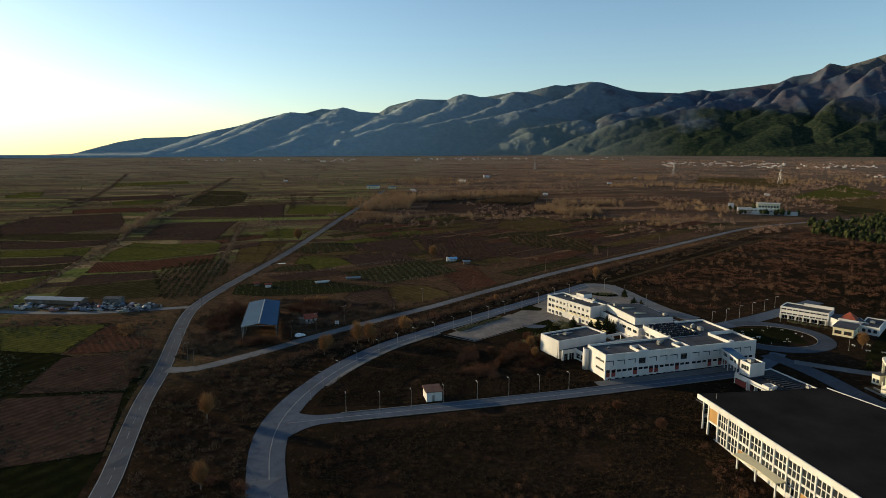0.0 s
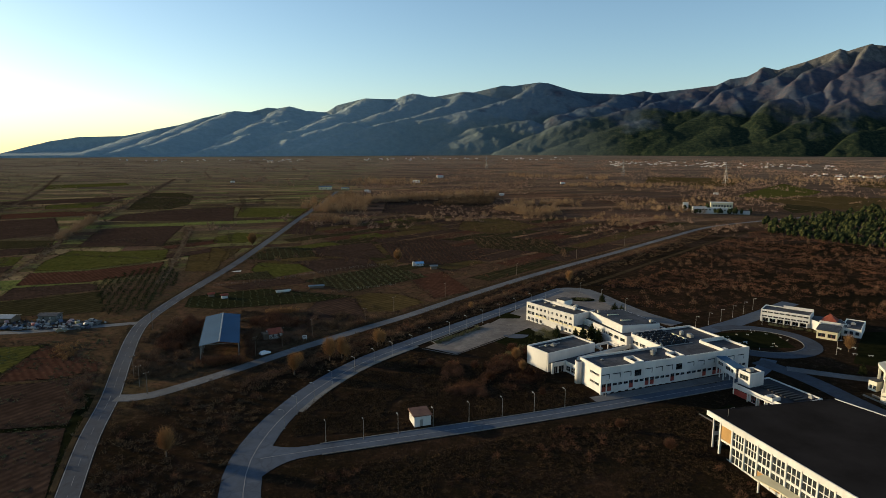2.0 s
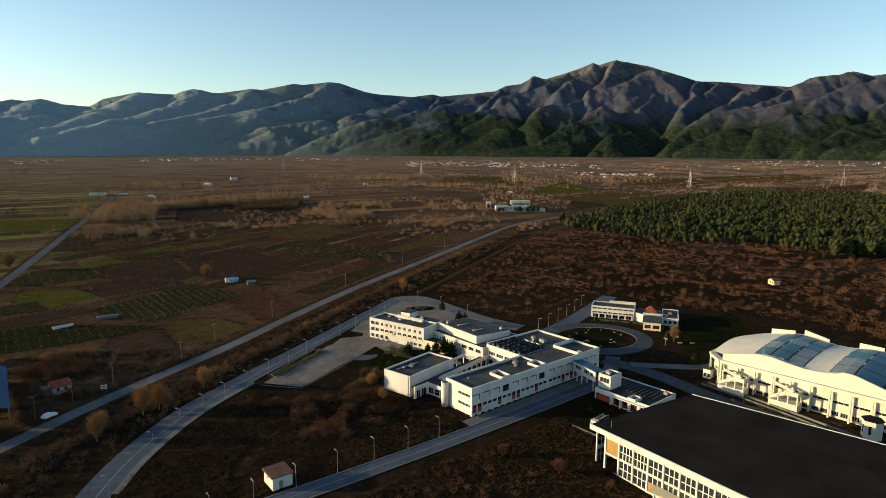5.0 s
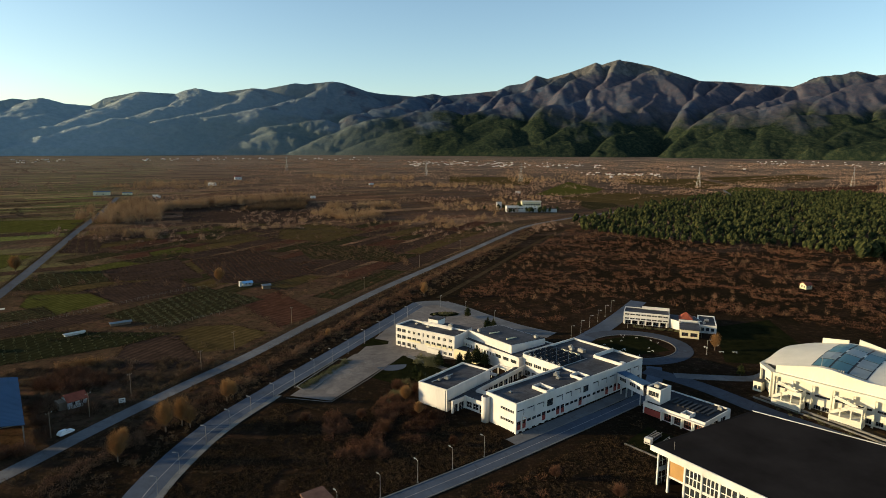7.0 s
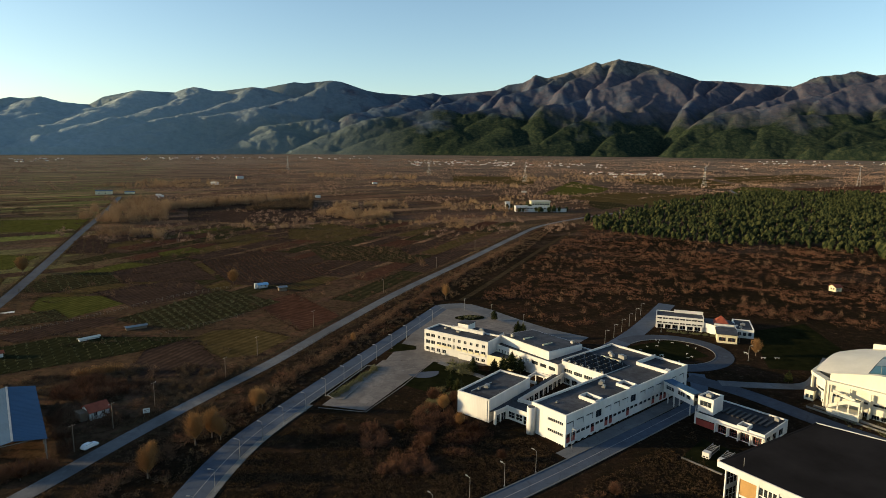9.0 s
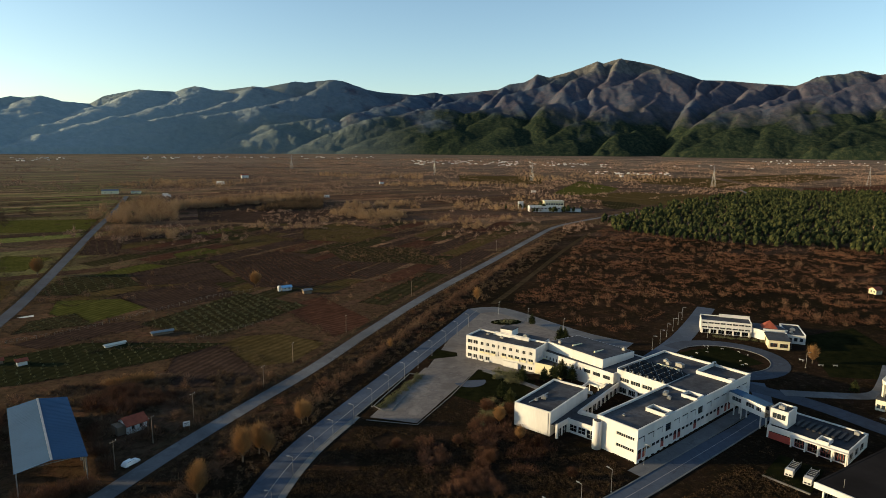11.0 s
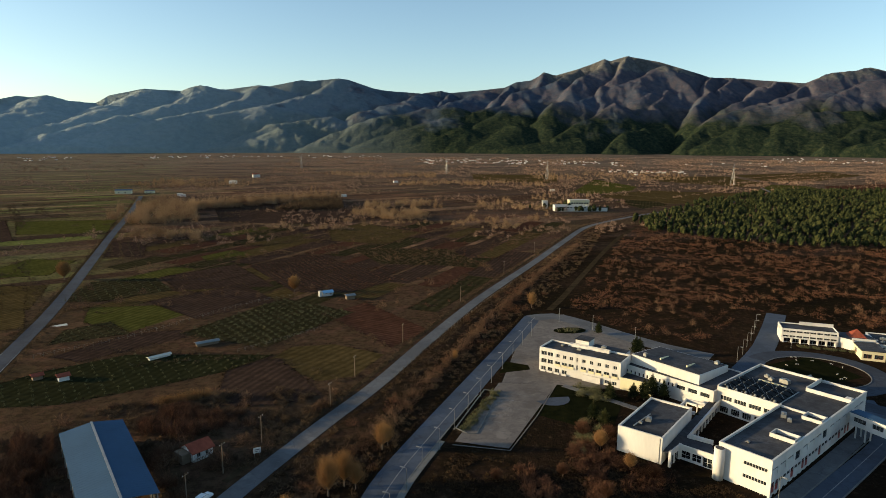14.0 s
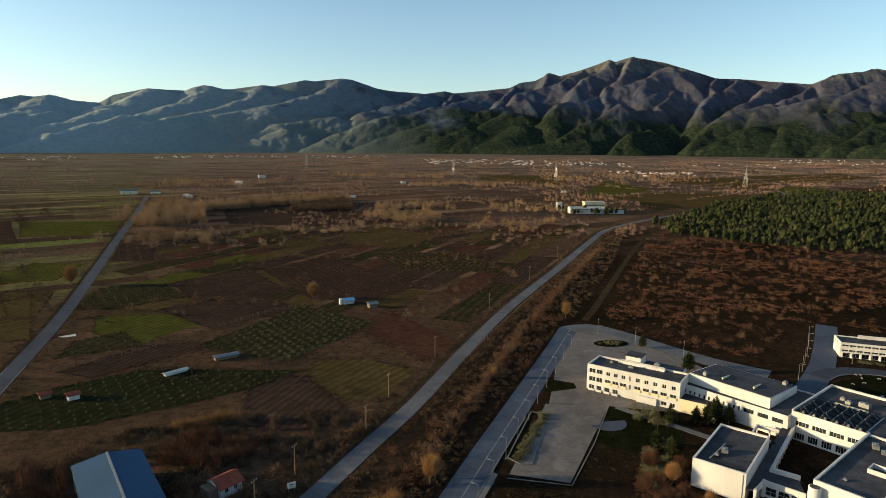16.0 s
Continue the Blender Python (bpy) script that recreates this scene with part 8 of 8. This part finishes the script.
for nm, poly, gap, r_, h_, turn, mat, label in (("dark_grove", GROVE, 3.8, (1.2, 1.9), (1.5, 2.7), 28, "needles", "dense dark green grove planted in rows beside the road"), ("olive_bushes", PLOTS["field_3"], 3.9, (0.8, 1.3), (0.9, 1.6), 30, "leaf_olive", "small olive bushes planted in rows"), ("orchard_trees", PLOTS["field_8"], 5.4, (1.1, 1.7), (1.4, 2.4), 20, "twig_grey", "bare orchard trees planted in rows"),
                                               ("vineyard_rows", PLOTS["field_13"], 3.4, (0.5, 0.9), (0.6, 1.2), 20, "twig_red", "bare vines planted in rows"), ("vegetable_rows", PLOTS["field_6"], 2.6, (0.4, 0.7), (0.3, 0.6), 38, "leaf_olive", "low green crops in rows"),
                                               ("sapling_rows", PLOTS["field_14"], 6.0, (0.8, 1.4), (1.4, 2.6), 20, "twig_grey", "bare young trees planted in rows"), ("garden_bushes", PLOTS["field_29"], 3.6, (0.35, 0.7), (0.6, 1.1), 28, "leaf_olive", "small bushes planted in a kitchen garden"), ("fruit_bushes", PLOTS["field_17"], 4.6, (0.5, 0.9), (0.7, 1.4), 28, "leaf_olive", "small fruit bushes planted in rows")):
    c = np.mean(poly, 0)
    g = np.stack(np.meshgrid(np.arange(-70, 70, gap), np.arange(-70, 70, gap)), -1).reshape(-1, 2) + gen.normal(0, 0.25, (int(np.ceil(140 / gap)) ** 2, 2))
    t_ = radians(turn)
    g = g @ np.array([[math.cos(t_), math.sin(t_)], [-math.sin(t_), math.cos(t_)]]) + c
    g = g[inside(g, poly)]
    stuff(nm, [tuft(g, r_, h_, 36, 0.07)], mat, label, "crops")


def pines(p, h, n=20, width=0.14, tiers=5, wide=0.36, taper=0.78):
    """Conifers as tiers of needle sprays round a stem."""
    out = []
    for k in range(tiers):
        f = k / (tiers - 1.0)
        r = wide * (1.0 - taper * f ** 1.5) * h * gen.uniform(0.8, 1.2, len(p))
        w = blades(p, r, h * 1.3 / tiers, n, width).reshape(len(p), -1, 3)
        w[..., 2] += (h * (0.14 + 0.70 * f))[:, None]
        out.append(w.reshape(-1, 3))
    return np.concatenate(out)


def cores(p, h, wide):
    """The dense inside of each crown: a rounded, uneven dome of needles."""
    k, sides = len(p), 7
    base = lay(p[:, 0], p[:, 1])
    turn = gen.uniform(0, 6.28, (k, 1))
    rings = []
    for z, f in ((0.20, 0.62), (0.50, 1.0), (0.78, 0.86), (0.98, 0.15)):
        az = np.arange(sides) * 2 * np.pi / sides + turn + 2 * z
        rr = wide * f * h[:, None] * gen.uniform(0.66, 1.2, (k, sides))
        rings.append(np.stack([p[:, :1] + np.cos(az) * rr, p[:, 1:] + np.sin(az) * rr, (base + h * z)[:, None] + gen.uniform(-0.07, 0.07, (k, sides)) * h[:, None]], -1))
    out = []
    for lo, hi in zip(rings, rings[1:]):
        lo2, hi2 = np.roll(lo, -1, 1), np.roll(hi, -1, 1)
        out += [np.stack([lo, lo2, hi2], 2).reshape(-1, 3), np.stack([lo, hi2, hi], 2).reshape(-1, 3)]
    return np.concatenate(out)


FOREST = [(234, 545), (250, 612), (300, 655), (420, 780), (683, 985), (900, 960), (900, 420), (560, 400), (452, 388), (376, 398), (352, 440), (318, 446), (275, 480)]
p = scatter(FOREST, 6200, 26, 0.95, 2.0, 4.0)
p = np.concatenate([p, np.array([232.0, 712.0]) + gen.normal(0, 1, (26, 2)) * np.array([16.0, 5.0]), np.array([215.0, 748.0]) + gen.normal(0, 1, (14, 2)) * np.array([12.0, 4.0])])
tall = between(4.2, 8.0, len(p))
tall = np.where(gen.uniform(0, 1, len(p)) < 0.12, tall * 1.3, tall)
parts_ = [cores(p, tall, 0.30), pines(p, tall, 7, 0.10, 4, 0.38, 0.55)]
p = scatter([(372, 372), (470, 356), (520, 396), (400, 404)], 90, 0, 1, 1.0)
tall = between(9.0, 13.5, len(p))
stuff("pine_forest", parts_ + [cores(p, tall, 0.34), pines(p, tall, 26, 0.07, 5, 0.40, 0.6)], "needles", "dense dark green pine plantation", "forest")


# ---- single trees ----
def broom(spread, h, n, width):
    """Ascending twigs inside an upright oval crown, with finer ones near their ends."""
    w = gen.uniform(0.34, 1.0, n) ** 0.85
    r = spread * np.sqrt(np.clip(1 - ((w - 0.64) / 0.40) ** 2, 0.03, 1)) * np.sqrt(gen.uniform(0.02, 1, n)) * gen.uniform(0.85, 1.12, n)
    a = gen.uniform(0, 2 * np.pi, n) + 0.5 * np.sin(gen.uniform(0, 6.28, n))
    tip = np.stack([np.cos(a) * r, np.sin(a) * r, w * h], -1)
    k = gen.uniform(0.08, 0.62, n)[:, None]
    root = tip * np.concatenate([k, k, 0.30 + 0.75 * k], 1)
    f = gen.uniform(0.4, 0.85, (n, 1))
    bud = root + (tip - root) * f
    ends = bud + (tip - root) * 0.22 + gen.normal(0, 0.055 * h, (n, 3)) + np.array([0, 0, 0.05 * h])
    out = []
    for r0, r1, wd in ((root, tip, width), (bud, ends, width * 0.75)):
        side = np.cross(r1 - r0, gen.normal(0, 1, (n, 3)))
        side *= wd / (np.linalg.norm(side, axis=-1, keepdims=True) + 1e-9)
        out.append(np.stack([r0 - side, r0 + side, r1], 1).reshape(-1, 3))
    return np.concatenate(out)


def build_tree(m, h, spread, mat, label, n=1500, width=0.03, seed=0):
    t = thing("tree", m, label, "tree")
    rg = random.Random(seed)
    bm = bmesh.new()
    tube(bm, (0, 0, -0.2), (0.1, 0.05, h * 0.55), 0.05 * h * 0.5, 0.02 * h * 0.5, 8)
    part("trunk", bm, M["bark"], t)
    for k in range(9):
        a, z = rg.uniform(0, 6.28), h * rg.uniform(0.12, 0.5)
        tip = (math.cos(a) * spread * rg.uniform(0.4, 0.85), math.sin(a) * spread * rg.uniform(0.4, 0.85), z + h * rg.uniform(0.2, 0.45))
        part("limb", tube(bmesh.new(), (0.05, 0.03, z), tip, 0.012 * h, 0.004 * h, 5), M["bark"], t)
    v = broom(spread, h, n, width)
    c = new("crown", soup("crown", v, mat))
    c.parent = t
    return t


golden = build_tree(at(-59.0, 88.0), 8.4, 2.9, "twig_gold", "golden bare young poplar on the verge", 1100, 0.026, seed=1)
for x, y, s, a in ((-47.5, 144.5, 1.0, 30), (-40.0, 159.5, 1.15, 70), (-36.5, 163.0, 1.05, 10), (-27.0, 178.5, 0.9, 140), (-48.5, 152.0, 0.7, 200), (-25.5, 180.5, 0.7, 20), (51.0, 305.0, 0.95, 90), (-34.0, 121.5 + 40, 0.8, 50), (-39.0, 57.0, 0.9, 110), (2.5, 231.0 + 8, 0.5, 10), (154.0, 203.0, 0.85, 60)):
    c_ = copy_thing(golden, at(x, y, a))
    c_.scale = (s, s, s)
grey = build_tree(at(-190.0, 396.0), 10.5, 4.4, "twig_gold", "broad golden bare tree beside the road", 2400, 0.04, seed=2)
for x, y, s, a in ((-62.0, 352.0, 0.8, 60), (31.0, 160.5, 0.42, 80), (28.0, 171.0, 0.5, 15)):
    c_ = copy_thing(grey, at(x, y, a))
    c_.scale = (s, s, s)
russet = build_tree(at(20.5, 150.0), 4.2, 2.4, "twig_red", "russet bare bush-like tree in rough grass", 1300, seed=3)
for x, y, s, a in ((-106.0, 172.0, 1.1, 140), (-110.0, 166.0, 0.9, 10), (-101.0, 160.0, 0.9, 70), (-76.5, 147.5, 0.9, 20), (14.0, 160.0, 0.8, 40), (34.5, 155.5, 0.9, 100), (26.0, 178.0, 1.1, 20), (-2.0, 160.0, 0.8, 0), (38.0, 141.0, 0.7, 200), (32.0, 175.5, 1.0, 60), (60.0, 122.0, 0.8, 10), (72.0, 112.0, 0.9, 90)):
    c_ = copy_thing(russet, at(x, y, a))
    c_.scale = (s, s, s)


def build_conifer(m, h=5.5):
    t = thing("conifer", m, "dark green garden conifer beside the school", "tree", "conifers beside the school")
    part("trunk", tube(bmesh.new(), (0, 0, -0.2), (0, 0, h * 0.9), 0.12, 0.03, 7), M["bark"], t)
    v = pines(np.zeros((1, 2)), np.array([h]), 80, 0.07, 9, 0.32)
    v2 = pines(np.zeros((1, 2)), np.array([h * 0.97]), 80, 0.07, 9, 0.26)
    v = np.concatenate([v, v2])
    v[:, 2] -= lay(0.0, 0.0)
    c = new("crown", soup("crown", v, "needles"))
    c.parent = t
    return t


con = build_conifer(at(34.5, 183.5))
for x, y, s in ((43.0, 199.5, 0.9), (50.5, 199.0, 0.8), (53.5, 198.0, 1.0), (57.0, 200.0, 1.1), (59.5, 197.5, 0.9), (63.0, 219.5, 0.9), (69.5, 236.0, 1.1), (73.0, 240.0, 0.8), (66.0, 262.0, 0.8), (33.0, 188.0, 0.8), (60.0, 180.0, 0.6), (64.0, 184.0, 0.5), (147.0, 176.5, 0.7)):
    c_ = copy_thing(con, at(x, y, x * 37 % 360))
    c_.scale = (s * 1.3, s * 1.3, s * 1.3)

# ---- fences ----
def build_fence(line, gap, h, label):
    q = smooth_line(line, gap)
    t = thing("fence", pose(0, 0, 0), label, "fence")
    me = mesh_of("post", boxes((-0.08, 0.08, -0.08, 0.08, -0.2, h)), M["wood"])
    for v in q:
        o = new("post", me)
        o.parent = t
        o.matrix_local = at(v.x, v.y)
    bm = bmesh.new()
    for a, b in zip(q, q[1:]):
        for z in (h * 0.5, h * 0.9):
            tube(bm, (a.x, a.y, float(lay(a.x, a.y)) + z), (b.x, b.y, float(lay(b.x, b.y)) + z), 0.015, 0.015, 3)
    part("wire", bm, M["galv"], t)


build_fence([(-145, 261), (-125, 276), (-112, 290), (-98, 308), (-82, 327), (-61, 342)], 3.0, 1.6, "weathered post and wire fence beside a field")
build_fence([(-75, 258), (-63, 268), (-46, 283)], 3.0, 1.5, "weathered post and wire fence beside a grove")
build_fence([(-20, 226), (6, 274), (34, 322), (60, 364)], 3.5, 1.3, "thin post and wire fence along the lane")
# low white stones and seats on the round lawn
rng = random.Random(3)
M["stone"] = plain("white_stone", (0.36, 0.35, 0.32), 0.8, 0.2, 0.4)
seat = thing("garden_seat", at(118, 208, 20), "low white concrete garden seat on the lawn", "seat", "garden seats on the lawn")
part("slab", boxes((-0.9, 0.9, -0.25, 0.25, 0.4, 0.52)), M["stone"], seat)
for x in (-0.7, 0.5):
    part("foot", boxes((x, x + 0.2, -0.2, 0.2, -0.05, 0.4)), M["stone"], seat)
for k in range(16):
    a = rng.uniform(0, 6.28)
    r = rng.uniform(6, 13)
    copy_thing(seat, at(124 + r * math.cos(a), 213 + r * math.sin(a), rng.uniform(0, 180))).scale = (0.6, 0.6, 0.7)
for x, y in ((152, 206), (155, 200), (158, 208), (160, 199)):
    copy_thing(seat, at(x, y, rng.uniform(0, 180)))
